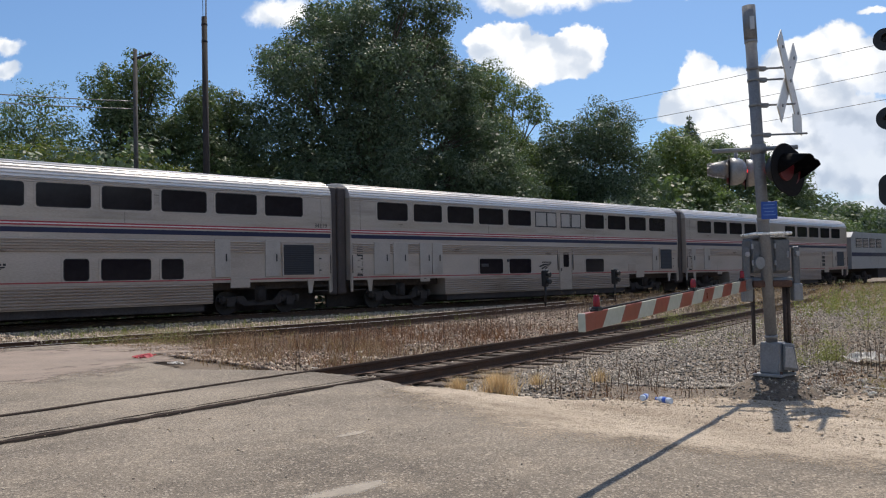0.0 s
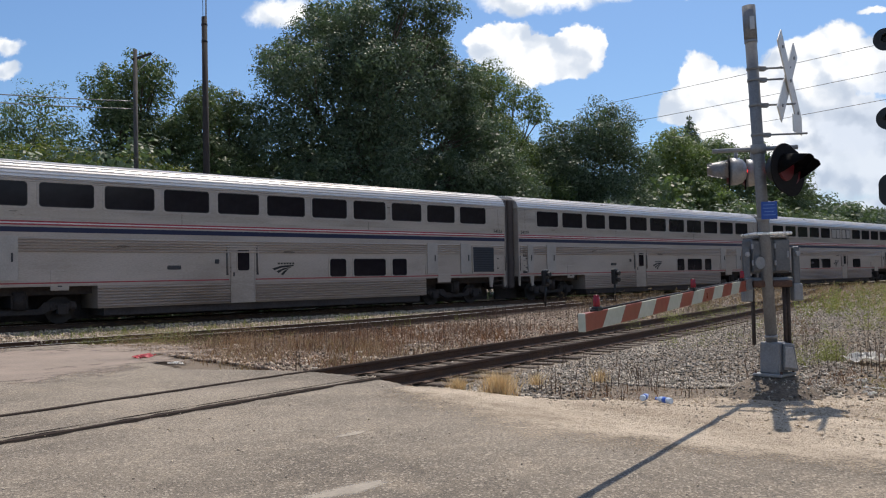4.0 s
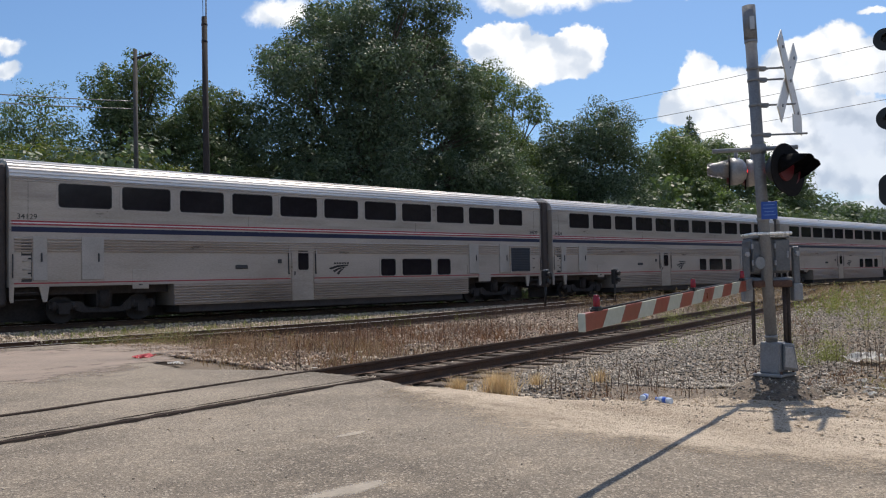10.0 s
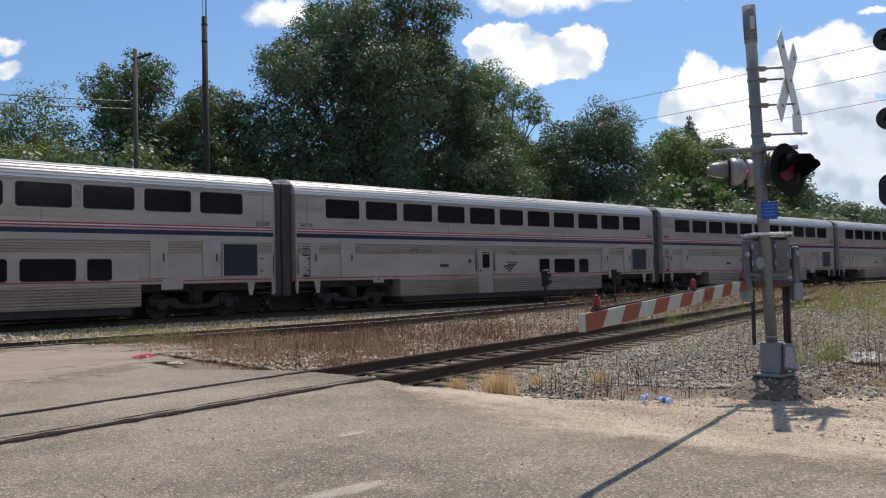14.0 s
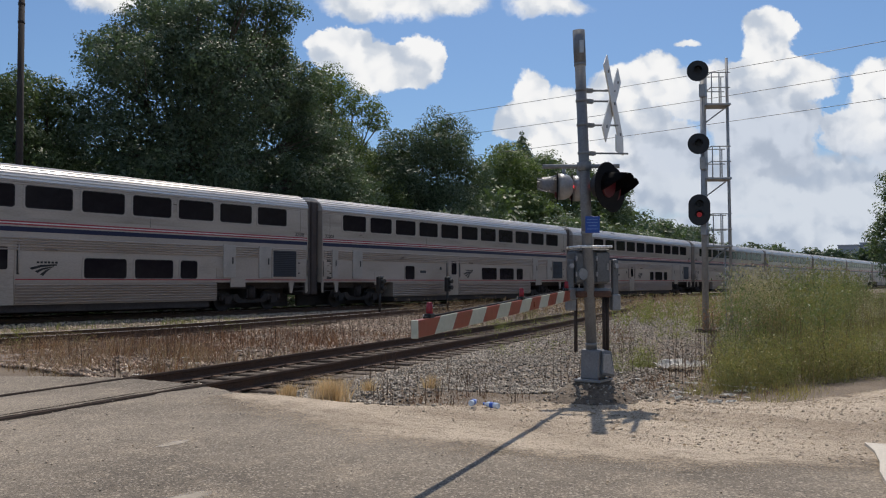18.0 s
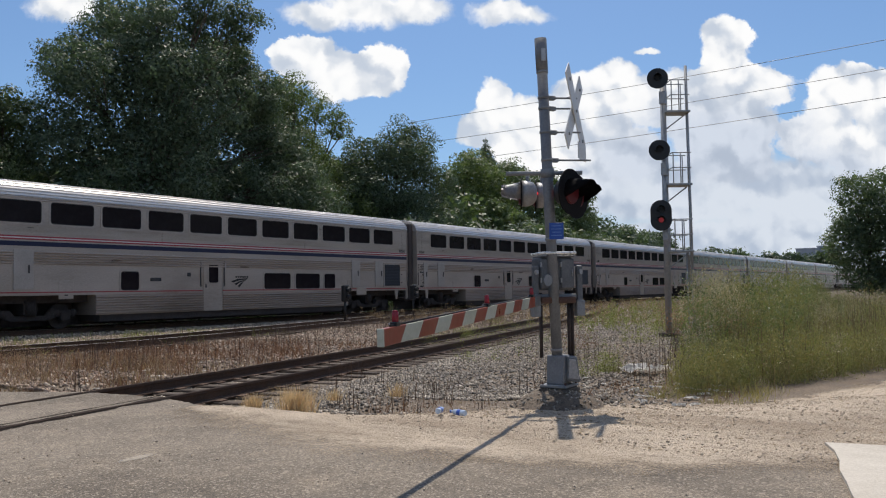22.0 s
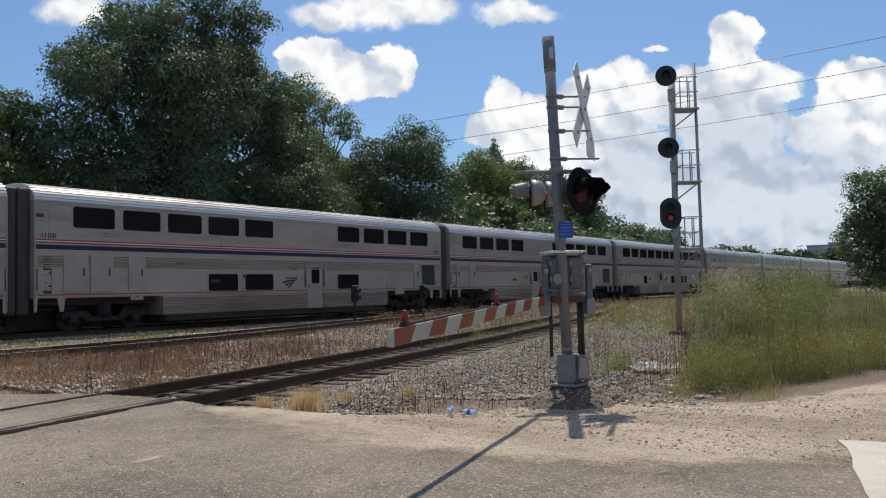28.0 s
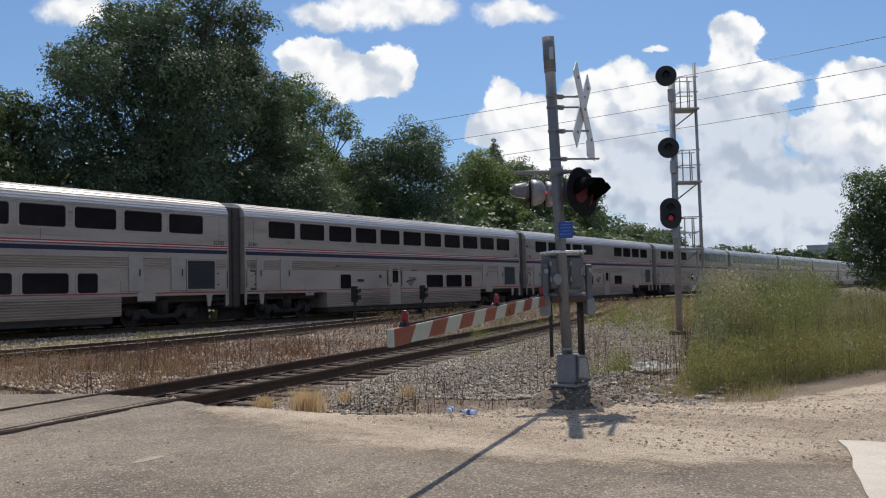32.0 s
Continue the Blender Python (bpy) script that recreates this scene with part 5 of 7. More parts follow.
# ---- three-headed signal mast with its ladder ----
def signal_mast():
    sx, sy = 24.62, 8.18
    s = thing("signal_mast", None, None, "three-headed railway signal mast with a caged ladder, one red light on", "railway signal", at=pose(sx, sy, GROUND_Z))
    part("mast", tube_bm((0, 0, 0), (0.0, 0, 7.6), 0.10, 0.085, 16), M_GALV, s)
    part("mast_base", bevelled(box_bm(-0.25, -0.25, 0, 0.25, 0.25, 0.12), 0.03, 2), M_FOOTING, s)
    right = Vector((0.56, -0.83, 0))
    r = lambda d, z: right * d + Vector((0.02, 0, z))
    lad = part("ladder_rail", tube_bm(r(0.76, 0.1), r(0.70, 8.2), 0.045, 0.045, 10), M_GALV, s)
    part("ladder_rail", tube_bm(r(0.60, 0.1), r(0.585, 2.5), 0.02, 0.02, 8), M_GALV, s)
    for i in range(7):
        part("rung", tube_bm(r(0.60, 0.4 + 0.31 * i), r(0.75, 0.4 + 0.31 * i), 0.014, 0.014, 6), M_GALV, lad)
    face = Vector((-0.93, -0.36, 0)).normalized()
    for z, oval in ((7.75, 0), (5.58, 0), (3.62, 1)):
        head = part("signal_head", tube_bm((-0.22, 0, 0), (0.02, 0, 0), 0.13, 0.16, 18), M_BLACK, s, "black searchlight signal head", at=turned(Vector((0, 0, z)) + face * 0.26 - right * 0.16, face))
        bm = bmesh.new()
        ring = []
        for y in (-0.008, 0.008):
            ring.append([bm.verts.new((y + 0.02, 0.31 * math.cos(a), 0.31 * math.sin(a) + (0.15 if oval and math.sin(a) > 0 else -0.15 if oval else 0))) for a in (2 * math.pi * (i + 0.5) / 36 for i in range(36))])
        for i in range(36):
            bm.faces.new((ring[0][i], ring[0][(i + 1) % 36], ring[1][(i + 1) % 36], ring[1][i]))
        bm.faces.new(ring[0][::-1])
        bm.faces.new(ring[1])
        part("backplate", bm, M_BLACK, head, "black backplate")
        for dz, lit in (((0.17, False), (-0.14, True)) if oval else ((0.0, False),)):
            part("lens", tube_bm((0.03, 0, dz), (0.05, 0, dz), 0.075, 0.07, 18), M_MASTRED if lit else M_BLACK, head, "lit red lens" if lit else "")
            hb = bmesh.new()
            rr = [[hb.verts.new((x, 0.11 * math.cos(radians(a)), 0.11 * math.sin(radians(a)) + dz)) for a in range(-20, 201, 20)] for x in (0.03, 0.26)]
            for i in range(len(rr[0]) - 1):
                hb.faces.new((rr[0][i], rr[0][i + 1], rr[1][i + 1], rr[1][i]))
            bmesh.ops.solidify(hb, geom=list(hb.faces), thickness=0.006)
            part("hood", hb, M_BLACK, head)
        part("cable_box", bevelled(box_bm(-0.12, -0.09, z - 0.75, 0.12, 0.09, z - 0.36), 0.02, 2), M_GALV, s, at=pose(face.x * 0.08, face.y * 0.08, 0))
    for z in (6.75, 4.55, 2.55):
        pf = part("platform", bevelled(box_bm(0.02, -0.3, z - 0.03, 0.74, 0.3, z + 0.03), 0.01, 1), M_GALV, s, at=turned(Vector((0, 0, 0)), right))
        for x, y in ((0.18, -0.28), (0.40, -0.28), (0.62, -0.28), (0.18, 0.28), (0.62, 0.28)):
            part("rail_post", tube_bm((x, y, z), (x, y, z + 0.95), 0.018, 0.018, 8), M_GALV, pf)
        for h in (0.5, 0.95):
            part("guard_rail", tube_bm((0.16, -0.28, z + h), (0.72, -0.28, z + h), 0.016, 0.016, 8), M_GALV, pf)
            part("guard_rail", tube_bm((0.16, 0.28, z + h), (0.72, 0.28, z + h), 0.016, 0.016, 8), M_GALV, pf)
            part("guard_rail", tube_bm((0.16, -0.28, z + h), (0.16, 0.28, z + h), 0.016, 0.016, 8), M_GALV, pf)
        part("brace", tube_bm((0.06, 0, z - 0.5), (0.66, 0, z - 0.05), 0.02, 0.02, 8), M_GALV, pf)


signal_mast()


# ---- utility poles and wires ----
M_POLEGREY = surface("grey_pole_wood", (0.04, 0.037, 0.036), (0.09, 0.083, 0.078), 0.9, 0, 25, 2, 0.6, stretch=(1, 1, 0.15))


def utility_pole(x, y, h, r, label, crossarm=False, mast=0.0, tilt=0.0):
    u = thing("utility_pole", None, None, label, "utility pole", at=pose(x, y, -0.15))
    part("pole", tube_bm((0, 0, 0), (tilt, 0, h), r * 1.35, r, 14), M_POLEGREY if crossarm else M_POLEWOOD, u)
    if crossarm:
        part("crossarm", bevelled(box_bm(-0.12, -0.06, -0.06, 0.8, 0.06, 0.06), 0.01, 1), M_POLEWOOD, u, at=pose(0, 0, h - 0.4, 0, -26, 0))
        part("insulator", tube_bm((0.3, 0, h - 0.2), (0.3, 0, h - 0.08), 0.03, 0.02, 8), M_CAST, u)
        part("brace", tube_bm((0.02, -0.05, h - 1.0), (0.55, -0.05, h - 0.42), 0.02, 0.02, 6), M_GALV, u)
    if mast:
        part("mast", tube_bm((tilt + 0.08, 0, h - 0.4), (tilt + 0.1, 0, h + mast), 0.035, 0.03, 8), M_GALV, u)
        part("lead_wire", tube_bm((tilt - 0.06, 0, h), (tilt - 0.08, 0, h + mast), 0.012, 0.012, 6), M_BLACK, u)
        for z in (h - 0.35, h - 1.1):
            part("clamp", tube_bm((tilt, 0, z - 0.05), (tilt, 0, z + 0.05), r * 1.12, r * 1.12, 12), M_POLEWOOD, u)


utility_pole(17.18, 33.5, 13.15, 0.12, "tall dark wooden utility pole with a thin metal mast", mast=2.5, tilt=-0.05)
utility_pole(14.66, 35.0, 11.6, 0.085, "grey wooden utility pole with a short crossarm", crossarm=True)


def wire(name, p, q, sag, r, label):
    bm = bmesh.new()
    p, q = Vector(p), Vector(q)
    pts = [p.lerp(q, i / 24) - Vector((0, 0, sag * 4 * (i / 24) * (1 - i / 24))) for i in range(25)]
    polytube_bm(pts, [r] * len(pts), 6, bm)
    thing(name, bm, M_WIRE, label, "wire", "overhead wires")


M_WIRE = surface("aluminium_wire", (0.10, 0.10, 0.11), (0.18, 0.18, 0.19), 0.5, 0.4, 30, 3, 0.0)
M_WIREPALE = surface("bright_wire", (0.5, 0.5, 0.5), (0.6, 0.6, 0.6), 0.4, 0.5, 30, 3, 0.0)
for z0, z1 in ((16.1, 17.05), (14.1, 15.2), (12.15, 13.4)):
    wire("overhead_wire", (59.4, 46.0, z0), (59.6, 1.0, z1), 0.25, 0.02, "thin dark overhead power line")
for z in (8.75, 8.42):
    wire("overhead_wire", (2.0, 35.0, z - 0.3), (14.6, 35.0, z + 0.45), 0.1, 0.022, "thin overhead line to the grey pole")


# ---- small posts beside the main line ----
def dwarf_signal(x, y, h):
    d = thing("dwarf_signal", None, None, "short black trackside post with a small head", "trackside signal", "trackside posts", at=pose(x, y, GROUND_Z))
    part("post", tube_bm((0, 0, 0), (0, 0, h - 0.45), 0.06, 0.06, 10), M_BLACK, d)
    hd = part("head", bevelled(box_bm(-0.14, -0.12, h - 0.75, 0.14, 0.12, h), 0.05, 2), M_BLACK, d)
    for z in (h - 0.2, h - 0.52):
        part("hood", tube_bm((0.0, -0.12, z), (0.02, -0.30, z - 0.02), 0.1, 0.11, 12), M_BLACK, hd)
    part("lamp_top", bevelled(box_bm(-0.1, -0.16, h - 0.04, 0.12, 0.04, h + 0.03), 0.02, 1), M_CAST, hd)


dwarf_signal(29.5, 24.9, 1.75)
dwarf_signal(35.3, 25.2, 1.75)


# ---- trees and plants ----
def crown_mesh(name, blobs, material, rng, leaf=0.2, per_m2=9.0, clump=0.34, gap=0.0):
    """Leaves over many small bunches that stand out of a few round masses."""
    cs, us, vs = [], [], []
    for bx, by, bz, r in blobs:
        r *= 1.12
        mid = np.array([bx, by, bz])
        n_sub = int(min(70, max(12, 17 * r)))
        d = unit_rows(rng, n_sub)
        bump = 0.9 + 0.35 * np.array([noise.noise((float(a[0]) * 2.2 + bx, float(a[1]) * 2.2 + by, float(a[2]) * 2.2 + bz)) for a in d])
        sub_mid = mid + d * (r * bump * (0.62 + 0.30 * rng.random(n_sub)))[:, None] * np.array([1.0, 1.0, 0.92])
        sub_r = r * (0.15 + 0.20 * rng.random(n_sub))
        n = int(4 * math.pi * r * r * per_m2 * 2.5)
        idx = rng.choice(n_sub, n, p=sub_r ** 2 / np.sum(sub_r ** 2))
        # each bunch is a cap of leaves that face out and up, over a thin shaded core
        e = unit_rows(rng, n) + 0.35 * d[idx] + np.array([0, 0, 0.35])
        e /= np.linalg.norm(e, axis=1)[:, None]
        pts = sub_mid[idx] + e * (sub_r[idx] * (0.45 + 0.62 * rng.random(n) ** 0.6))[:, None] * np.array([1.15, 1.15, 0.8])
        pts += np.clip(rng.normal(size=(n, 3)), -1.5, 1.5) * clump * 0.22
        inner = rng.random(n) < 0.24
        pts[inner] = mid + unit_rows(rng, int(inner.sum())) * (r * 0.72 * rng.random(int(inner.sum())) ** 0.4)[:, None]
        normal = e + 0.55 * unit_rows(rng, n) + np.array([0, 0, 0.3])
        normal /= np.linalg.norm(normal, axis=1)[:, None] + 1e-6
        u = np.cross(normal, unit_rows(rng, n))
        u /= np.linalg.norm(u, axis=1)[:, None] + 1e-6
        v = np.cross(normal, u)
        size = leaf * (0.5 + 0.8 * rng.random(n) ** 1.5)[:, None]
        size[inner] *= 1.5
        cs.append(pts)
        us.append(u * size)
        vs.append(v * size)
    return quads_mesh(name, np.concatenate(cs), np.concatenate(us), np.concatenate(vs), material)


def tree(x, y, height, blobs, material, label, seed, leaf=0.2, per_m2=9.0, clump=0.34, trunk=0.28):
    rng = np.random.default_rng(seed)
    t = thing("tree", None, None, label, "tree", "trees behind the tracks", at=pose(x, y, GROUND_Z - 0.05))
    local = [(a - x, b - y, c, r) for a, b, c, r in blobs]
    bm = tube_bm((0, 0, 0), (0.15, 0.05, height * 0.45), trunk, trunk * 0.7, 12)
    tube_bm((0.15, 0.05, height * 0.44), (0.05, 0, height * 0.78), trunk * 0.7, trunk * 0.25, 10, bm)
    part("trunk", bm, M_BARK, t)
    for bx, by, bz, r in local:
        start = Vector((0.12, 0.04, min(bz * 0.75, height * 0.42)))
        mid = start.lerp(Vector((bx, by, bz)), 0.6) + Vector((0, 0, 0.4))
        lb = tube_bm(start, mid, trunk * 0.42, trunk * 0.25, 8)
        tube_bm(mid, (bx, by, bz + r * 0.4), trunk * 0.25, trunk * 0.08, 8, lb)
        for i in range(3):
            e = Vector((bx, by, bz)) + Vector(unit_rows(rng, 1)[0]) * r * 0.8
            tube_bm(mid, e, trunk * 0.16, trunk * 0.04, 6, lb)
        part("limb", lb, M_BARK, t)
    part("crown", crown_mesh("crown", local, material, rng, leaf, per_m2, clump), None, t, "leafy uneven crown")
    return t


def depthwise(blobs, spread):
    """The same masses set a little to and fro, and filled behind."""
    out = []
    for i, (x, y, z, r) in enumerate(blobs):
        out.append((x, y + spread * (((i * 37) % 10) / 10 - 0.3), z, r))
    return out


LEFT_SPARSE = [(14.1, 46, 10.2, 1.9), (12.4, 46, 9.4, 2.0), (15.4, 46, 8.8, 1.8), (11.0, 46, 8.0, 2.2), (12.4, 46, 6.2, 2.6), (15.2, 46, 6.0, 2.3), (9.0, 46, 7.0, 2.2)]
tree(13, 46.5, 11, depthwise(LEFT_SPARSE, 2), M_LEAF_SOFT, "sparse tree with grey-green leaves", 1, 0.072, 24.0, 0.5, 0.16)
TALL = [(18.6, 44, 12.9, 1.4), (17.4, 44, 12.2, 1.3), (19.5, 44, 12.6, 1.2), (16.9, 44, 10.9, 1.4), (18.7, 44, 11.1, 1.7), (18.0, 44, 9.5, 2.2), (19.8, 44, 9.7, 1.5), (18.4, 44, 7.7, 2.5), (18.4, 44, 5.0, 2.8)]
tree(18.4, 44.5, 13.5, depthwise(TALL, 2.5), M_LEAF_MID, "tall rounded broadleaf tree", 2, 0.085, 30.0, 0.34)
MIDDLE = [(21.4, 43, 11.3, 1.3), (22.7, 43, 11.7, 1.2), (23.8, 43, 11.5, 1.3), (20.9, 43, 10.1, 1.5), (22.5, 43, 9.9, 2.2), (24.7, 43, 10.6, 1.8), (21.5, 43, 7.9, 2.4), (24.7, 43, 8.1, 2.5), (19.9, 43, 9.0, 1.5), (23.5, 43, 5.0, 3.2)]
tree(23.2, 43.6, 12, depthwise(MIDDLE, 2.5), M_LEAF_MID, "dense mid-green broadleaf tree", 3, 0.085, 29.0, 0.34)
OAK = [(25.4, 41, 13.2, 1.9), (26.6, 41, 14.6, 1.5), (28.2, 41, 15.6, 2.1), (30.2, 41, 17.0, 1.7), (31.8, 41, 17.9, 1.8), (34.0, 41, 18.0, 1.6), (36.0, 41, 17.7, 1.9), (38.2, 41, 15.8, 2.0), (39.4, 41, 13.6, 1.7), (27.3, 41, 11.5, 3.1), (31.9, 41, 12.8, 3.9), (37.2, 41, 12.2, 3.2), (25.9, 41, 9.2, 2.5), (30.5, 41, 8.8, 3.5), (36.0, 41, 8.9, 3.4)]
OAK_INNER = [(33.4, 41, 15.4, 2.6), (29.4, 41, 14.0, 2.7), (35.8, 41, 15.0, 2.4), (40.4, 41, 13.2, 2.2), (41.6, 41, 10.8, 2.4), (41.0, 41, 8.2, 2.8), (33.2, 41, 6.0, 3.6), (27.5, 41, 6.0, 3.2), (38.8, 41, 7.0, 3.0), (41.3, 41, 13.6, 2.1), (43.0, 41, 11.6, 2.5), (43.4, 41, 8.0, 3.0), (37.8, 41, 17.6, 1.7), (39.3, 41, 16.7, 1.5), (40.3, 41, 15.3, 1.7), (36.8, 41, 18.8, 1.6), (29.9, 41, 17.9, 1.6), (32.3, 41, 19.2, 1.6), (34.4, 41, 19.4, 1.6), (39.6, 41, 15.8, 1.5), (38.2, 41, 17.0, 1.6), (38.6, 41, 14.5, 1.7)]
tree(32, 42.5, 18, depthwise(OAK + OAK_INNER, 5), M_LEAF_DEEP, "huge dark spreading oak tree", 4, 0.092, 26.0, 0.36, 0.42)
AIRY = [(46.0, 45, 16.7, 1.7), (48.1, 45, 16.8, 1.8), (50.6, 45, 16.2, 1.6), (52.0, 45, 15.1, 1.5), (49.3, 45, 14.4, 1.9), (46.7, 45, 14.2, 2.1), (47.2, 45, 11.8, 3.0), (51.6, 45, 11.8, 2.4), (49.5, 45, 9.0, 3.2), (45.8, 45, 8.4, 3.0), (52.5, 45, 7.5, 3.0), (53.6, 45, 9.8, 2.6), (44.6, 45, 12.0, 2.4), (45.4, 45, 15.4, 1.6)]
tree(49, 46, 16, depthwise(AIRY, 3), M_LEAF_PALE, "airy light green broadleaf tree", 5, 0.095, 19.0, 0.42)
ROUND = [(57.8, 43, 13.6, 2.8), (55.0, 43, 12.5, 2.5), (60.6, 43, 13.0, 2.6), (62.6, 43, 10.9, 2.5), (57.6, 43, 10.5, 3.7), (53.8, 43, 9.7, 2.7), (58.3, 43, 7.1, 4.0)]
tree(57.8, 44, 15, depthwise(ROUND, 3), M_LEAF_DEEP, "round dark dense evergreen tree", 6, 0.105, 24.0, 0.24)
LIGHT = [(92.5, 58, 16.4, 3.2), (97, 58, 17.6, 3.0), (101, 58, 15.4, 3.4), (89.6, 58, 13.2, 3.0), (96, 58, 12.0, 4.4), (103, 58, 11, 4)]
tree(95, 58.5, 17, depthwise(LIGHT, 3), M_LEAF_PALE, "light green broadleaf tree", 7, 0.2, 8.0, 0.4)
GROUP = [(117.0, 66, 17.6, 4.2), (124.1, 66, 19.2, 4.4), (133.5, 66, 18.6, 4.4), (143.0, 66, 17.4, 4.4), (151, 66, 14.5, 4.2), (129, 66, 13.0, 5.4), (140, 66, 12.0, 5.2), (119, 66, 12, 5)]
tree(129, 67, 20, depthwise(GROUP, 5), M_LEAF_MID, "broad dark green tree beyond the train", 8, 0.27, 5.5, 0.5)
tree(122.8, 13.6, 17, [(122.0, 14.6, 13.4, 3.2), (123.4, 13.0, 9.4, 4.6), (122.2, 16.2, 6.4, 3.4), (125, 10.0, 12.6, 5.0), (124, 11, 5.0, 4.6), (126, 6, 9, 5), (122.4, 15.4, 9.6, 2.6), (122.6, 14.6, 2.6, 3.0), (123.5, 11.0, 2.0, 3.6), (125, 6.5, 3.0, 4.4), (128, 1.0, 7.5, 5.5), (128, 2.0, 2.5, 4.5), (124, 8.5, 8.5, 3.6)], M_LEAF_SOFT, "broadleaf tree beside the far track", 9, 0.2, 6.5, 0.6)


def conifer(x, y, h, seed):
    rng = np.random.default_rng(seed)
    t = thing("conifer", None, None, "small dark pointed conifer above other trees", "tree", at=pose(x, y, GROUND_Z))
    part("trunk", tube_bm((0, 0, 0), (0, 0, h), 0.25, 0.04, 10), M_BARK, t)
    blobs = [(0, 0, h - 0.6 - 1.0 * i, 0.45 + 0.36 * i) for i in range(7)]
    part("crown", crown_mesh("crown", blobs, M_LEAF_DEEP, rng, 0.2, 5.0, 0.35), None, t)


conifer(128, 75, 28.5, 21)


def wood(name, spots, material, seed, leaf, density, label):
    rng = np.random.default_rng(seed)
    ob = new(name, crown_mesh(name, spots, material, rng, leaf, density, leaf * 1.8))
    return tagged(ob, label, "woods", kind="stuff")


wr = random.Random(5)
wood("distant_woods", [(226 + 6.5 * i + wr.uniform(-2, 2), 95 + wr.uniform(-3, 3), 15.5 + wr.uniform(-2, 2) - 0.4 * i, 5.6 + wr.uniform(-1, 1)) for i in range(12)] + [(150 + 9 * i + wr.uniform(-2, 2), 82, 10 + wr.uniform(-1.5, 1.5), 6.5) for i in range(10)], M_LEAF_HAZE, 31, 0.55, 1.1, "hazy row of broadleaf trees far along the line")
wood("distant_woods", [(262 + 5 * i + wr.uniform(-2, 2), 72 + wr.uniform(-3, 3), 8.5 + wr.uniform(-1, 1.5), 4.2) for i in range(8)], M_LEAF_HAZE, 32, 0.55, 1.0, "hazy row of distant trees")
wood("distant_woods", [(460 + 3 * i + wr.uniform(-3, 3), 125 - 4.2 * i, 10.5 + wr.uniform(-2, 3), 7) for i in range(14)], M_LEAF_HAZE, 33, 0.9, 0.5, "far hazy line of trees on the horizon")
# this row stays out of view; added so the far cars' steel reflects darker
wood("distant_woods", [(118 - 4.5 * i + wr.uniform(-2, 2), -4 - 2.6 * i + wr.uniform(-3, 3), 6 + wr.uniform(-2, 3), 6.5 + wr.uniform(-1, 1)) for i in range(34)], M_LEAF_MID, 39, 0.8, 0.6, "unseen trees added to darken the reflections in the train")
wood("undergrowth", [(4 + 2.6 * i + wr.uniform(-1, 1), 38.5 + wr.uniform(-2.5, 2.5), 3.4 + wr.uniform(-0.8, 1.4), 3.2 + wr.uniform(-0.5, 0.6)) for i in range(26)], M_LEAF_DEEP, 34, 0.18, 6.5, "dark undergrowth below the trees")
wood("undergrowth", [(0 + 3.4 * i + wr.uniform(-1, 1), 52 + wr.uniform(-1.5, 2.5), 5.5 + wr.uniform(-1.5, 1.5), 4.2 + wr.uniform(-0.5, 0.6)) for i in range(26)], M_LEAF_DEEP, 37, 0.42, 4.0, "dense dark thicket behind the trees")
wood("undergrowth", [(40 + 3.0 * i + wr.uniform(-1, 1), 51 + wr.uniform(-1, 2), 8.0 + wr.uniform(-1.5, 1.5), 4.4 + wr.uniform(-0.5, 0.6)) for i in range(9)], M_LEAF_DEEP, 38, 0.42, 6.0, "dense dark thicket behind the trees")
wood("undergrowth", [(64 + 5 * i + wr.uniform(-2, 2), 44 + 0.9 * i + wr.uniform(-1.5, 2.5), 5.0 + wr.uniform(-1, 2), 4.2 + wr.uniform(-0.5, 0.8)) for i in range(20)], M_LEAF_MID, 35, 0.32, 2.6, "dark undergrowth below the trees")

wood("undergrowth", [(-4 + 2.2 * i + wr.uniform(-0.8, 0.8), 34.5 + wr.uniform(-0.5, 1.0), 0.6 + wr.uniform(-0.2, 0.5), 1.3 + wr.uniform(-0.2, 0.3)) for i in range(44)], M_LEAF_DEEP, 36, 0.14, 9.0, "dark brush behind the main line")


M_VINE = leaf_material("vine_leaf", (0.10, 0.125, 0.035), (0.26, 0.275, 0.085))


def shrub(x, y, z, r, material, label, seed, leaf=0.09):
    rng = np.random.default_rng(seed)
    s = thing("shrub", None, None, label, "shrub", "shrubs along the track", at=pose(x, y, GROUND_Z))
    part("stem", tube_bm((0, 0, 0), (0.1, 0, z), 0.07, 0.03, 8), M_BARK, s)
    part("foliage", crown_mesh("foliage", [(0, 0, z, r), (r * 0.7, 0.2, z - r * 0.5, r * 0.8), (-r * 0.7, -0.1, z - r * 0.6, r * 0.8), (0, 0, z * 0.4, r)], material, rng, leaf, 22.0, 0.2), None, s)


for i, (x, z, r) in enumerate(((10.4, 6.7, 1.1), (12.2, 7.1, 1.0), (13.9, 6.9, 0.9), (16.4, 7.1, 1.0), (18.4, 6.6, 0.9))):
    shrub(x, 38.2 + 0.3 * i, z, r, M_VINE, "yellow-green vine-covered tall shrub", 60 + i, 0.062)
for i, (x, y, z, r) in enumerate(((70, 40, 8.6, 1.5), (75, 41, 8.0, 1.6))):
    shrub(x, y, z, r, M_LEAF_PALE, "light green rounded shrub", 70 + i, 0.2)


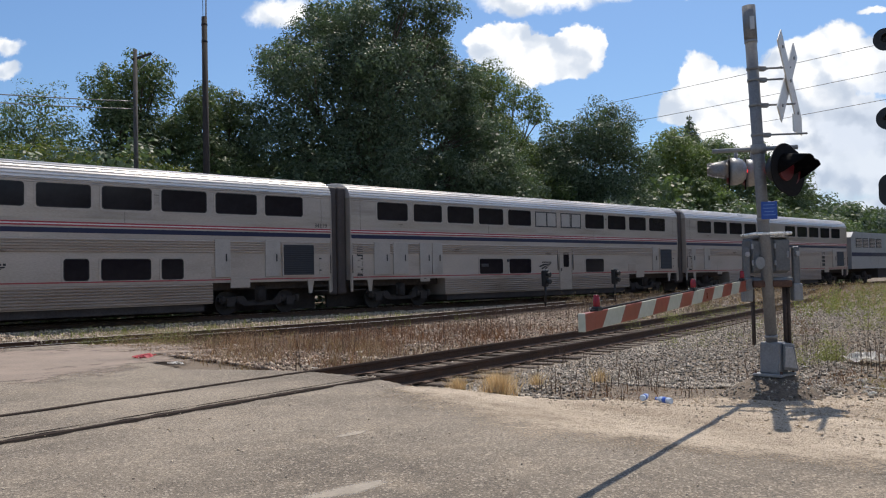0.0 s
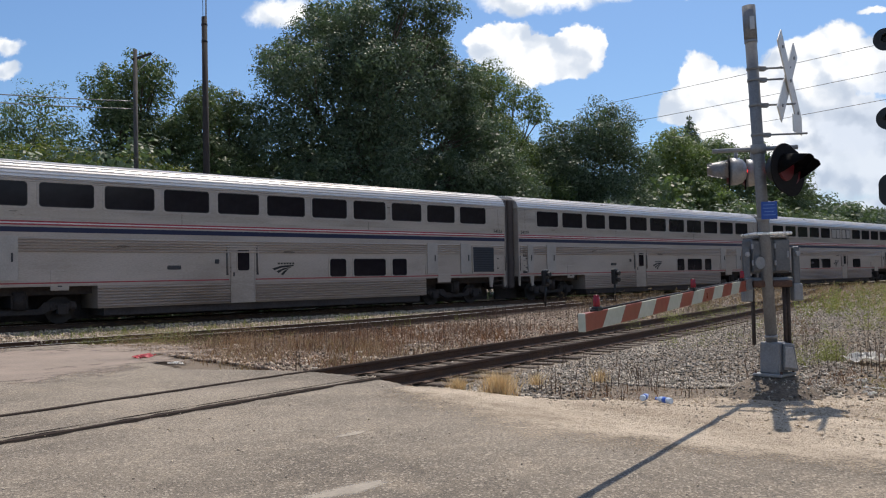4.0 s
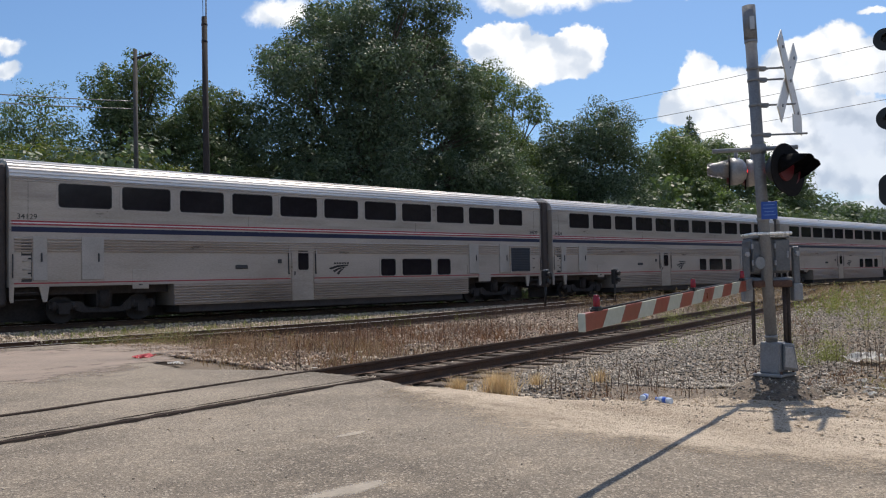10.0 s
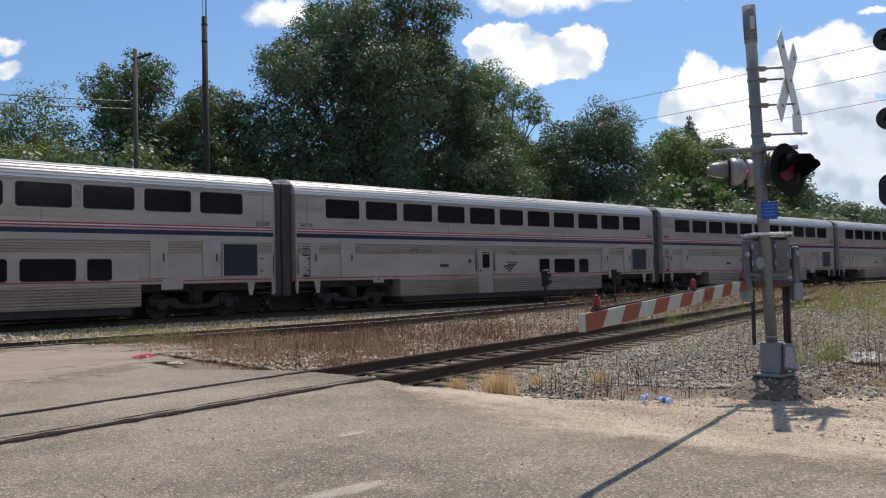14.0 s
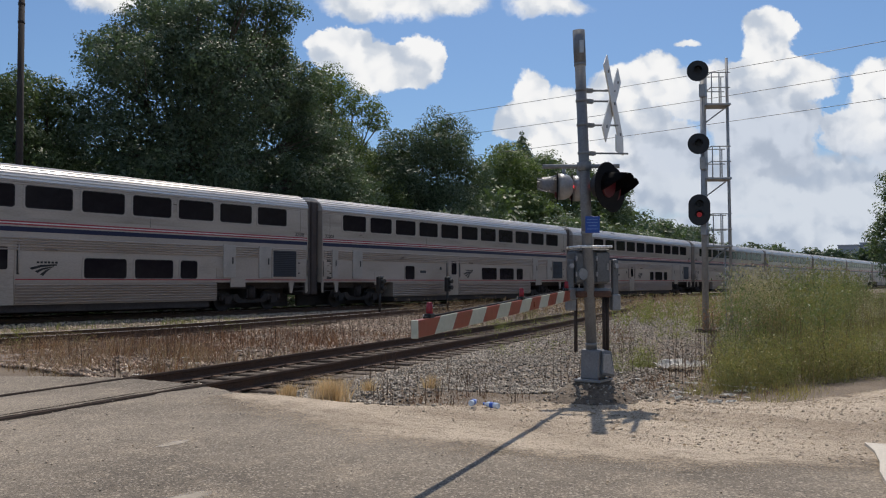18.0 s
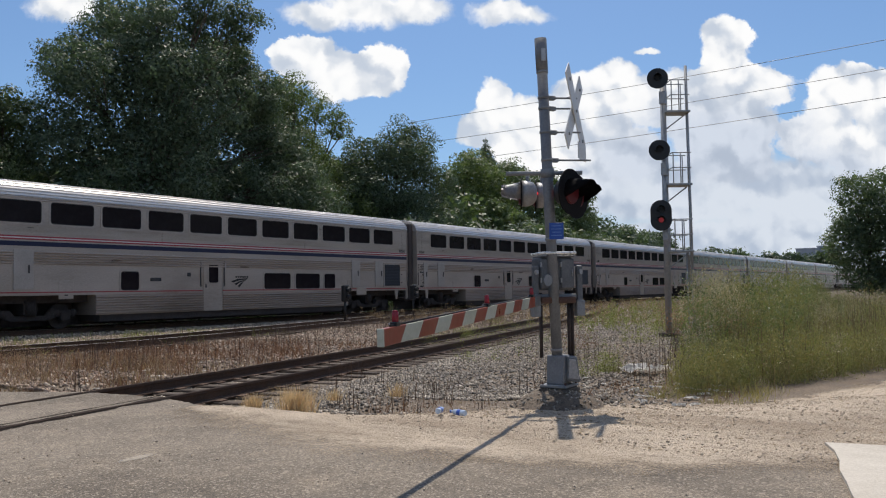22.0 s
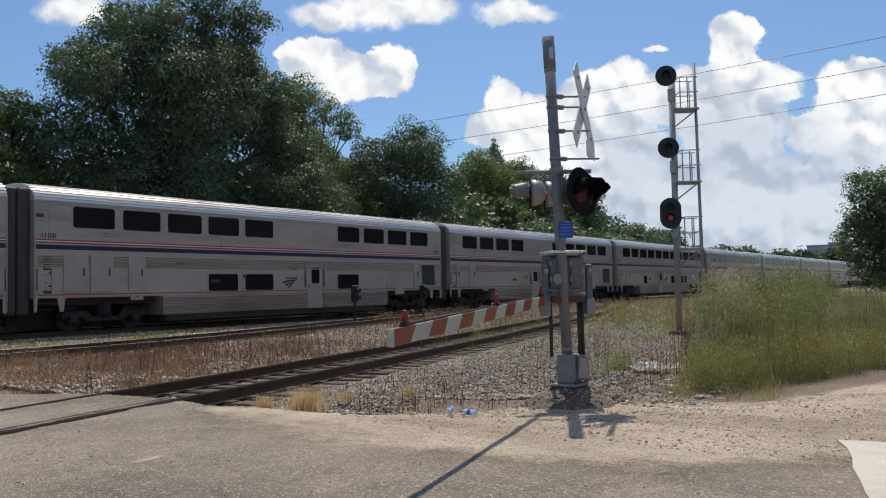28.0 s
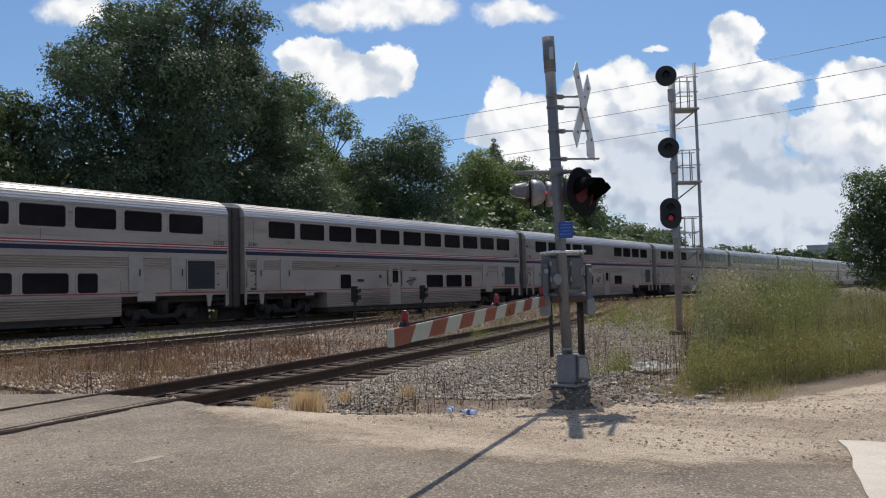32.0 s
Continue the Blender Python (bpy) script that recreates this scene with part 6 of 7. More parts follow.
# ---- grasses and weeds ----
def blades_mesh(name, xy, heights, width, rng, material, lean=0.35, z0=GROUND_Z, seeds=False):
    """Thin bent blades: two quads each, standing at the points xy."""
    n = len(xy)
    a = rng.random(n) * 2 * math.pi
    side = np.stack([np.cos(a), np.sin(a), np.zeros(n)], 1) * (width * (0.6 + 0.8 * rng.random(n)))[:, None]
    bend = rng.normal(size=(n, 3)) * np.array([1, 1, 0]) * (heights * lean * 0.5)[:, None]
    base = np.column_stack([xy, np.full(n, z0)])
    mid = base + np.array([0, 0, 1.0]) * (heights * 0.55)[:, None] + bend * 0.35
    top = base + np.array([0, 0, 1.0]) * heights[:, None] + bend
    v = np.stack([base - side, base + side, mid + side * 0.8, mid - side * 0.8, top], 1).reshape(-1, 3)
    i0 = np.arange(n) * 5
    quads = np.stack([i0, i0 + 1, i0 + 2, i0 + 3], 1)
    tris = np.stack([i0 + 3, i0 + 2, i0 + 4], 1)
    me = bpy.data.meshes.new(name)
    me.vertices.add(5 * n)
    me.vertices.foreach_set("co", v.astype(np.float32).ravel())
    me.loops.add(7 * n)
    me.loops.foreach_set("vertex_index", np.concatenate([quads.ravel(), tris.ravel()]).astype(np.int32))
    me.polygons.add(2 * n)
    me.polygons.foreach_set("loop_start", np.concatenate([np.arange(n) * 4, 4 * n + np.arange(n) * 3]).astype(np.int32))
    me.update(calc_edges=True)
    me.validate()
    me.materials.append(material)
    return me


M_TUFT = leaf_material("pale_tuft", (0.46, 0.33, 0.18), (0.8, 0.64, 0.42), (1.0, 0.92, 0.7), 0.35)
M_YELLOWWEED = leaf_material("yellow_weed", (0.20, 0.18, 0.072), (0.44, 0.39, 0.18), (1.0, 0.98, 0.5), 0.34, 1.7, 0.25, 0.95)
M_GRASS = leaf_material("tall_grass", (0.10, 0.11, 0.045), (0.36, 0.33, 0.165), (0.95, 1.0, 0.5), 0.32, 1.7, 0.25, 0.95)
M_STRAW = leaf_material("dry_grass", (0.20, 0.14, 0.075), (0.46, 0.35, 0.21), (1.0, 0.92, 0.7), 0.25)
M_STALK = leaf_material("dry_stalk", (0.05, 0.032, 0.022), (0.17, 0.11, 0.075), (1.0, 0.85, 0.7), 0.12)
M_RUSTWEED = leaf_material("russet_weed", (0.12, 0.06, 0.03), (0.32, 0.18, 0.10), (1.0, 0.85, 0.65), 0.2)
M_RUSTPLUME = leaf_material("russet_plume", (0.26, 0.16, 0.095), (0.46, 0.31, 0.20), (1.0, 0.9, 0.7), 0.25)
M_GREENWEED = leaf_material("green_weed", (0.14, 0.155, 0.05), (0.36, 0.35, 0.15))
gr = np.random.default_rng(77)


def in_field(n):
    """Points in the grass field to the right of the siding."""
    pts = []
    while len(pts) < n:
        x, y = gr.uniform(11.0, 52.0), gr.uniform(0.5, 9.5)
        near = 11.2 + 2.6 * max(0.0, 3.4 - y) + 0.7 * noise.noise((y * 0.6, 0, 2)) + 0.6 * noise.noise((y * 2.4, 0, 2)) + 1.2 * gr.random() ** 2
        if x > near and y > 0.078 * x - 0.2 + 0.4 * noise.noise((x * 0.7, 5, 2)) and y < 3.95 + 0.125 * (x - 11.3) + 0.3 * noise.noise((x * 0.5, 1, 2)) and gr.random() < min(1.0, (14.0 / x)):
            pts.append((x, y))
    return np.array(pts)


def stuff(name, mesh, label, category):
    return tagged(new(name, mesh), label, category, kind="stuff")


def feathers_mesh(name, xy, heights, material, leaf, k=26, spread=1.0, bare=0.0):
    """Leafy weed stems: many small leaves along each upright stem."""
    n = len(xy)
    t = bare + (1 - bare) * gr.random((n, k))
    p = np.repeat(np.column_stack([xy, np.full(n, GROUND_Z)]), k, 0).reshape(n, k, 3)
    p[:, :, 2] += t * heights[:, None]
    p[:, :, :2] += gr.normal(size=(n, k, 2)) * spread * (0.03 + 0.05 * np.sin(np.clip(t, 0.1, 1.0) * 2.9))[:, :, None]
    m = n * k
    u = unit_rows(gr, m) + np.array([0, 0, 0.6])
    v = np.cross(u, unit_rows(gr, m))
    v /= np.linalg.norm(v, axis=1)[:, None] + 1e-6
    s = leaf * (0.5 + gr.random(m))[:, None]
    return quads_mesh(name, p.reshape(-1, 3), u * s, v * s * 0.7, material)


def clumps(n, stems, spread, spot):
    """Stems gathered in n bunches whose middles spot() gives."""
    out = []
    for _ in range(n):
        x, y = spot()
        for _ in range(int(stems * gr.uniform(0.6, 1.4))):
            out.append((x + gr.normal() * spread, y + gr.normal() * spread * 0.8))
    return np.array(out)


def field_depth(x, y):
    """How far a spot lies behind the field's front edge, which runs aslant."""
    return x - (11.2 + 2.6 * max(0.0, 3.4 - y))


def tone(x, y, k):
    return noise.noise((x * 0.42, y * 0.42, 9.0 + 7.0 * k))


def field_blades(n, low, high, width, material, lean, k, least, label):
    f = np.array([p for p in in_field(n) if tone(*p, k) > least])
    rise = np.array([(0.6 + 0.4 * min(1.0, max(0.0, field_depth(x, y)) / 2.4)) * (1.0 + 0.6 * tone(x, y, 5)) for x, y in f])
    stuff("tall_grass", blades_mesh("tall_grass", f, (low + (high - low) * gr.random(len(f)) ** 1.4) * rise, width, gr, material, lean), label, "grass")


def field_bushes(n, stems, spread, low, high, material, leaf, k, least, bare, label, leaves=36):
    """Many-stemmed weeds; every bush has a height of its own, lower at the field's front."""
    spots, heights = [], []
    for x, y in in_field(n):
        if tone(x, y, k) < least:
            continue
        tall = gr.uniform(low, high) * (0.55 + 0.45 * min(1.0, max(0.0, field_depth(x, y)) / 2.2)) * (1.0 + 0.5 * tone(x * 2.2, y * 2.2, 5))
        for _ in range(int(stems * gr.uniform(0.6, 1.4))):
            dx, dy = gr.normal(size=2) * spread
            spots.append((x + dx, y + dy))
            heights.append(tall * gr.uniform(0.72, 1.05) * (1.0 - 0.5 * min(1.0, math.hypot(dx, dy) / (3 * spread))))
    spots, heights = np.array(spots), np.array(heights)
    stuff("leafy_weeds", feathers_mesh("leafy_weeds", spots, heights, material, leaf, leaves, 1.25, bare), label, "weeds")
    stuff("tall_grass", blades_mesh("tall_grass", spots, heights * 0.97, 0.0024, gr, M_STALK, 0.12), "thin brown stems of the weeds", "grass")


M_OLIVE = leaf_material("olive_weed", (0.13, 0.132, 0.055), (0.34, 0.32, 0.145), (0.95, 1.0, 0.5), 0.34, 1.7, 0.25, 0.95)
M_FERN = leaf_material("deep_green_weed", (0.075, 0.105, 0.042), (0.21, 0.25, 0.105), (0.9, 1.05, 0.5), 0.34, 1.7, 0.25, 0.95)
M_PLUME = leaf_material("pale_plume", (0.26, 0.235, 0.14), (0.52, 0.47, 0.31), (1.0, 0.98, 0.7), 0.3)
field_blades(8500, 0.35, 1.3, 0.0032, M_GRASS, 0.4, 0, -0.4, "tall olive and yellow grass in an unmown field")
field_blades(4600, 0.35, 1.3, 0.003, M_STRAW, 0.35, 1, -0.1, "dry straw-coloured grass stems")
field_blades(1500, 0.7, 1.5, 0.0042, M_STALK, 0.12, 4, -0.3, "dark upright stems in the field")
field_blades(900, 0.25, 0.6, 0.004, M_RUSTWEED, 0.5, 2, -0.1, "rusty dead stems low in the field")
field_bushes(150, 12, 0.15, 0.6, 1.45, M_OLIVE, 0.015, 0, -0.4, 0.04, "bushy olive weeds in the field")
field_bushes(95, 12, 0.17, 0.7, 1.65, M_FERN, 0.016, 1, -0.15, 0.06, "bushy deep green weeds in the field")
field_bushes(100, 11, 0.15, 0.6, 1.5, M_YELLOWWEED, 0.014, 2, -0.2, 0.1, "bushy yellow-green weeds in the field")
field_bushes(110, 8, 0.11, 1.0, 1.7, M_PLUME, 0.014, 3, -0.1, 0.72, "pale feathery plumes over the weeds", 34)


def field_front():
    y = gr.uniform(1.5, 3.75)
    return 11.5 + 2.6 * max(0.0, 3.4 - y) + gr.random() * 1.3, y


for material, count, label in ((M_OLIVE, 42, "bushy olive weeds at the front of the field"), (M_YELLOWWEED, 34, "bushy yellow-green weeds at the front of the field"), (M_GREENWEED, 26, "bushy green weeds at the front of the field")):
    c = clumps(count, 13, 0.15, field_front)
    stuff("leafy_weeds", feathers_mesh("leafy_weeds", c, 0.35 + 0.5 * gr.random(len(c)), material, 0.014, 36, 1.2, 0.0), label, "weeds")


def field_side():
    x = gr.uniform(13.5, 34.0)
    return x, 3.6 + 0.125 * (x - 11.3) - gr.random() * 1.2


c = clumps(34, 15, 0.24, field_side)
stuff("leafy_weeds", feathers_mesh("leafy_weeds", c, 1.2 + 0.8 * gr.random(len(c)), M_OLIVE, 0.021, 46, 1.4, 0.3), "tall olive feathery weeds along the field", "weeds")
c = clumps(30, 15, 0.28, field_side)
stuff("leafy_weeds", feathers_mesh("leafy_weeds", c, 1.1 + 0.75 * gr.random(len(c)), M_FERN, 0.02, 46, 1.6, 0.25), "tall green feathery weeds along the field", "weeds")
corner = lambda: (lambda x: (x, 3.95 + 0.14 * (x - 12.6) - 0.5 * gr.random()))(gr.uniform(12.9, 17.0))
for material, count, low, leaf, bare, label in ((M_FERN, 11, 1.15, 0.016, 0.1, "tall bushy green weeds at the corner of the field"), (M_OLIVE, 10, 1.05, 0.015, 0.1, "tall bushy olive weeds at the corner of the field"), (M_PLUME, 12, 1.25, 0.014, 0.72, "pale plumes at the corner of the field")):
    c = clumps(count, 13, 0.16, corner)
    stuff("leafy_weeds", feathers_mesh("leafy_weeds", c, low + 0.6 * gr.random(len(c)), material, leaf, 52, 1.4, bare), label, "weeds")
c = clumps(6, 7, 0.14, lambda: (gr.uniform(12.6, 16.5), gr.uniform(3.7, 4.5)))
stuff("russet_weeds", feathers_mesh("russet_weeds", c, 0.9 + 0.45 * gr.random(len(c)), M_RUSTPLUME, 0.013, 60, 1.2, 0.72), "russet-headed dead weeds at the side of the field", "weeds")
stuff("dead_weeds", blades_mesh("dead_weeds", c, 0.9 + 0.35 * gr.random(len(c)), 0.0045, gr, M_STALK, 0.1), "bare dark stalks at the side of the field", "weeds")
c = clumps(5, 9, 0.25, lambda: (gr.uniform(20, 28), gr.uniform(7.2, 9.0)))
stuff("leafy_weeds", feathers_mesh("leafy_weeds", c, 0.3 + 0.45 * gr.random(len(c)), M_GREENWEED, 0.02, 50, 1.3), "green weeds round the signal mast", "weeds")
c = clumps(5, 10, 0.22, lambda: (gr.uniform(19, 26), gr.uniform(6.8, 9.2)))
stuff("russet_weeds", feathers_mesh("russet_weeds", c, 0.3 + 0.45 * gr.random(len(c)), M_RUSTWEED, 0.016, 50, 1.2), "russet weeds round the signal mast", "weeds")
c = clumps(17, 8, 0.2, lambda: (lambda x: (x, 3.9 + 0.125 * (x - 11.3) + gr.uniform(-0.4, 0.7)))(gr.uniform(12.0, 17.5)))
stuff("dead_weeds", blades_mesh("dead_weeds", c, 0.5 + 0.75 * gr.random(len(c)), 0.0046, gr, M_STALK, 0.14), "bare dark stalks at the side of the field", "weeds")
c = clumps(4, 18, 0.12, lambda: (gr.uniform(12.9, 14.0), gr.uniform(5.5, 6.1)))
stuff("green_weeds", feathers_mesh("green_weeds", c, 0.12 + 0.28 * gr.random(len(c)), M_GREENWEED, 0.013, 30, 1.0), "bright green weeds behind the crossing signal", "weeds")
c = clumps(40, 20, 0.14, lambda: (gr.uniform(10.6, 12.6), gr.uniform(2.6, 4.3)))
stuff("dry_grass", blades_mesh("dry_grass", c, 0.04 + 0.13 * gr.random(len(c)), 0.004, gr, M_YELLOWWEED, 1.0), "low dry yellow grass before the field", "grass")
c = clumps(16, 14, 0.12, lambda: (gr.uniform(9.9, 12.2), gr.uniform(2.9, 4.9)))
stuff("russet_weeds", blades_mesh("russet_weeds", c, 0.05 + 0.16 * gr.random(len(c)), 0.004, gr, M_RUSTWEED, 1.0), "low russet weeds before the field", "weeds")
c = clumps(12, 14, 0.11, lambda: (gr.uniform(8.0, 9.2), gr.uniform(5.0, 6.6)))
stuff("russet_weeds", blades_mesh("russet_weeds", c, 0.06 + 0.2 * gr.random(len(c)), 0.0035, gr, M_RUSTWEED, 0.9), "low russet weeds at the edge of the gravel", "weeds")
c = clumps(26, 5, 0.1, lambda: (gr.uniform(7.8, 10.6), gr.uniform(5.0, 7.2)))
stuff("dead_weeds", blades_mesh("dead_weeds", c, 0.14 + 0.26 * gr.random(len(c)), 0.0042, gr, M_STALK, 0.3), "short dead stalks in the gravel", "weeds")


def strip_points(n, x0, x1, y0, y1, thick=0.0):
    """Points between two curved lines y0(x) and y1(x), bunched by noise."""
    pts = []
    while len(pts) < n:
        x = gr.uniform(x0, x1)
        y = gr.uniform(y0(x), y1(x))
        if noise.noise((x * 0.8, y * 0.8, 4)) + 0.4 > gr.random() * 0.9 + thick:
            pts.append((x, y))
    return np.array(pts)


between = (lambda x: near_track_y(x) + 1.5, lambda x: middle_track_y(x) - 1.2)
s = strip_points(1500, 7.4, 40, *between, 0.25)
stuff("dead_weeds", blades_mesh("dead_weeds", s, 0.25 + 0.55 * gr.random(len(s)), 0.0042, gr, M_STALK, 0.2), "dead upright brown weed stalks in the gravel", "weeds")
c = clumps(34, 13, 0.28, lambda: (lambda x: (x, gr.uniform(between[0](x), between[1](x))))(gr.uniform(7.4, 30)))
stuff("dead_weeds", blades_mesh("dead_weeds", c, 0.3 + 0.55 * gr.random(len(c)), 0.0045, gr, M_STALK, 0.2), "bunches of dead upright weed stalks", "weeds")
c = clumps(22, 16, 0.26, lambda: (gr.uniform(6.9, 10.5), gr.uniform(12.5, 19.0)))
stuff("russet_weeds", feathers_mesh("russet_weeds", c, 0.15 + 0.4 * gr.random(len(c)), M_RUSTPLUME, 0.012, 30, 1.2), "bunches of russet weeds beside the asphalt", "weeds")
s = strip_points(380, 8.5, 34, *between)
stuff("dead_weeds", feathers_mesh("dead_weeds", s, 0.3 + 0.5 * gr.random(len(s)), M_STALK, 0.011, 22, 0.6), "dead brown weeds with seed heads", "weeds")
s = strip_points(900, 7.0, 15, lambda x: near_track_y(x) + 2.0, lambda x: near_track_y(x) + 8.5)
stuff("russet_weeds", blades_mesh("russet_weeds", s, 0.10 + 0.22 * gr.random(len(s)), 0.006, gr, M_RUSTWEED, 0.9), "low russet dry weeds in the gravel", "weeds")
s = strip_points(2000, 6.5, 11.5, lambda x: 11.6, lambda x: 18.8, 0.2)
stuff("dry_grass", blades_mesh("dry_grass", s, 0.12 + 0.26 * gr.random(len(s)), 0.005, gr, M_STRAW, 0.9), "short dry grass beside the asphalt", "grass")
s = strip_points(4200, 6.6, 18, lambda x: near_track_y(x) + 1.6, lambda x: 18.8, 0.05)
stuff("russet_weeds", blades_mesh("russet_weeds", s, 0.08 + 0.22 * gr.random(len(s)), 0.006, gr, M_RUSTWEED, 1.0), "low russet dead weeds beside the asphalt", "weeds")
s = strip_points(1800, 6.3, 22, lambda x: middle_track_y(x) - 1.3, lambda x: 27.4, 0.25)
stuff("green_weeds", blades_mesh("green_weeds", s, 0.08 + 0.2 * gr.random(len(s)), 0.008, gr, M_GREENWEED, 0.9), "low green weeds between the tracks", "weeds")
s = strip_points(260, 9, 24, lambda x: near_track_y(x) - 3.0, lambda x: near_track_y(x) - 1.3)
s = s[(s[:, 0] < 12) | (s[:, 0] > 17)]
stuff("dead_weeds", blades_mesh("dead_weeds", s, 0.15 + 0.4 * gr.random(len(s)), 0.0035, gr, M_STALK, 0.35), "dead brown weed stalks beside the siding", "weeds")
s = strip_points(170, 10.5, 17, lambda x: 4.3 + 0.12 * (x - 11), lambda x: 6.4 + 0.2 * (x - 11))
stuff("dead_weeds", blades_mesh("dead_weeds", s, 0.2 + 0.55 * gr.random(len(s)), 0.0032, gr, M_STALK, 0.4), "thin dead weeds around the crossing signal", "weeds")
s = strip_points(60, 14, 26, lambda x: 4.8 + 0.12 * (x - 11), lambda x: near_track_y(x) - 1.6, 0.1)
stuff("green_weeds", feathers_mesh("green_weeds", s, 0.12 + 0.32 * gr.random(len(s)), M_GREENWEED, 0.016, 40, 1.4), "patchy green weeds beside the siding", "weeds")
s = strip_points(90, 18, 30, lambda x: near_track_y(x) - 0.6, lambda x: near_track_y(x) + 1.9, 0.2)
stuff("green_weeds", feathers_mesh("green_weeds", s, 0.15 + 0.3 * gr.random(len(s)), M_GREENWEED, 0.017, 40, 1.6), "green weeds growing between the rails", "weeds")


s = np.array([(gr.uniform(6.7, 9.5), gr.uniform(17.6, 19.6)) for _ in range(90)])
stuff("leafy_weeds", feathers_mesh("leafy_weeds", s, 0.25 + 0.4 * gr.random(len(s)), M_GREENWEED, 0.016, 40, 1.4), "green weeds at the corner of the asphalt", "weeds")
s = np.array([(gr.uniform(7.0, 10.5), gr.uniform(16.5, 19.6)) for _ in range(120)])
stuff("leafy_weeds", feathers_mesh("leafy_weeds", s, 0.2 + 0.5 * gr.random(len(s)), M_STRAW, 0.012, 30), "dry weeds at the corner of the asphalt", "weeds")


def tuft(x, y, r, n, seed):
    rng = np.random.default_rng(seed)
    d = rng.normal(size=(n, 2)) * r * 0.45
    g = new("grass_tuft", blades_mesh("grass_tuft", d, r * (1.0 + 0.9 * rng.random(n)), 0.0028, rng, M_TUFT, 0.75, 0.0))
    g.matrix_basis = pose(x, y, -0.07)
    tagged(g, "pale dry bunch of grass in the gravel", "grass tuft", "grass tufts")


tuft(7.22, 6.85, 0.19, 700, 1)
tuft(7.18, 7.50, 0.12, 300, 2)
tuft(8.3, 7.2, 0.10, 140, 3)
tuft(9.0, 6.7, 0.12, 120, 4)


# ---- crushed stone and litter ----
def stones_mesh(name, xy, z, size, rng, material):
    """Angular stones: squashed, turned eight-faced lumps."""
    n = len(xy)
    unit = np.array([(1, 0, 0), (-1, 0, 0), (0, 1, 0), (0, -1, 0), (0, 0, 1), (0, 0, -1)], float)
    tri = np.array([(0, 2, 4), (2, 1, 4), (1, 3, 4), (3, 0, 4), (2, 0, 5), (1, 2, 5), (3, 1, 5), (0, 3, 5)])
    sc = (size * (0.5 + 0.9 * rng.random(n)))[:, None] * (0.7 + 0.6 * rng.random((n, 3)))
    q = rng.normal(size=(n, 4))
    q /= np.linalg.norm(q, axis=1)[:, None]
    w, x, y, zz = q.T
    R = np.stack([1 - 2 * (y * y + zz * zz), 2 * (x * y - w * zz), 2 * (x * zz + w * y), 2 * (x * y + w * zz), 1 - 2 * (x * x + zz * zz), 2 * (y * zz - w * x), 2 * (x * zz - w * y), 2 * (y * zz + w * x), 1 - 2 * (x * x + y * y)], 1).reshape(n, 3, 3)
    p = (unit[None] * sc[:, None, :]) * (0.8 + 0.4 * rng.random((n, 6, 1)))
    p = np.einsum("nij,nkj->nki", R, p) + np.column_stack([xy, z])[:, None, :]
    me = bpy.data.meshes.new(name)
    me.vertices.add(6 * n)
    me.vertices.foreach_set("co", p.astype(np.float32).ravel())
    me.loops.add(24 * n)
    me.loops.foreach_set("vertex_index", (tri[None] + 6 * np.arange(n)[:, None, None]).astype(np.int32).ravel())
    me.polygons.add(8 * n)
    me.polygons.foreach_set("loop_start", np.arange(0, 24 * n, 3, dtype=np.int32))
    me.update(calc_edges=True)
    me.validate()
    me.materials.append(material)
    return me


M_STONE = surface("crushed_stone", (0.13, 0.112, 0.092), (0.42, 0.37, 0.305), 0.9, 0, 18, 3, 0.3, per_object=0.75, per_island=True)
M_BROWNSTONE = surface("brown_stone", (0.15, 0.105, 0.078), (0.40, 0.30, 0.225), 0.9, 0, 18, 3, 0.3, per_object=0.65, per_island=True)
M_PALESTONE = surface("pale_stone", (0.36, 0.285, 0.205), (0.58, 0.48, 0.37), 0.9, 0, 18, 3, 0.3, per_object=0.3, per_island=True)


def ballast(n, x0, x1, lo, hi, size, material, label, power=1.6):
    pts = []
    while len(pts) < n:
        x = x0 + (x1 - x0) * gr.random() ** power
        edge = lo(x) + 0.55 * noise.noise((x * 0.9, lo(x), 3)) + 0.35 * noise.noise((x * 3.1, lo(x), 3))
        y = gr.uniform(edge - 0.9, hi(x))
        thin = (y - edge + 0.9) / 1.8
        if thin < 1 and gr.random() > thin * thin:
            continue
        pts.append((x, y, max(ground_height(x, y), sand_height(x, y)) - 0.022 * (abs(y - near_track_y(x)) < 1.45)))
    p = np.array(pts)
    stuff("ballast", stones_mesh("ballast", p[:, :2], p[:, 2] + 0.3 * size, np.full(n, size), gr, material), label, "ballast")


ring = [(0.62 * gr.random() ** 0.6, 2 * math.pi * gr.random()) for _ in range(420)]
heap = np.array([(PX - 0.05 + d * math.cos(a), PY + d * math.sin(a), -0.085 + 0.25 * (1 - (d / 0.6) ** 1.6)) for d, a in ring])
stuff("ballast", stones_mesh("ballast", heap[:, :2], heap[:, 2], np.full(len(heap), 0.015), gr, M_STONE), "crushed stone heaped round the footing", "ballast")
ballast(34000, 7.3, 40, lambda x: near_track_y(x) - 3.4, lambda x: near_track_y(x) + 1.5, 0.023, M_STONE, "grey crushed stone ballast along the siding")
ballast(4200, 7.3, 34, lambda x: near_track_y(x) - 2.8, lambda x: near_track_y(x) + 1.5, 0.021, M_PALESTONE, "scattered pale ballast stones")
ballast(14000, 6.9, 44, lambda x: near_track_y(x) + 1.4, lambda x: middle_track_y(x) - 1.4, 0.034, M_BROWNSTONE, "crushed stone between the siding and middle track")
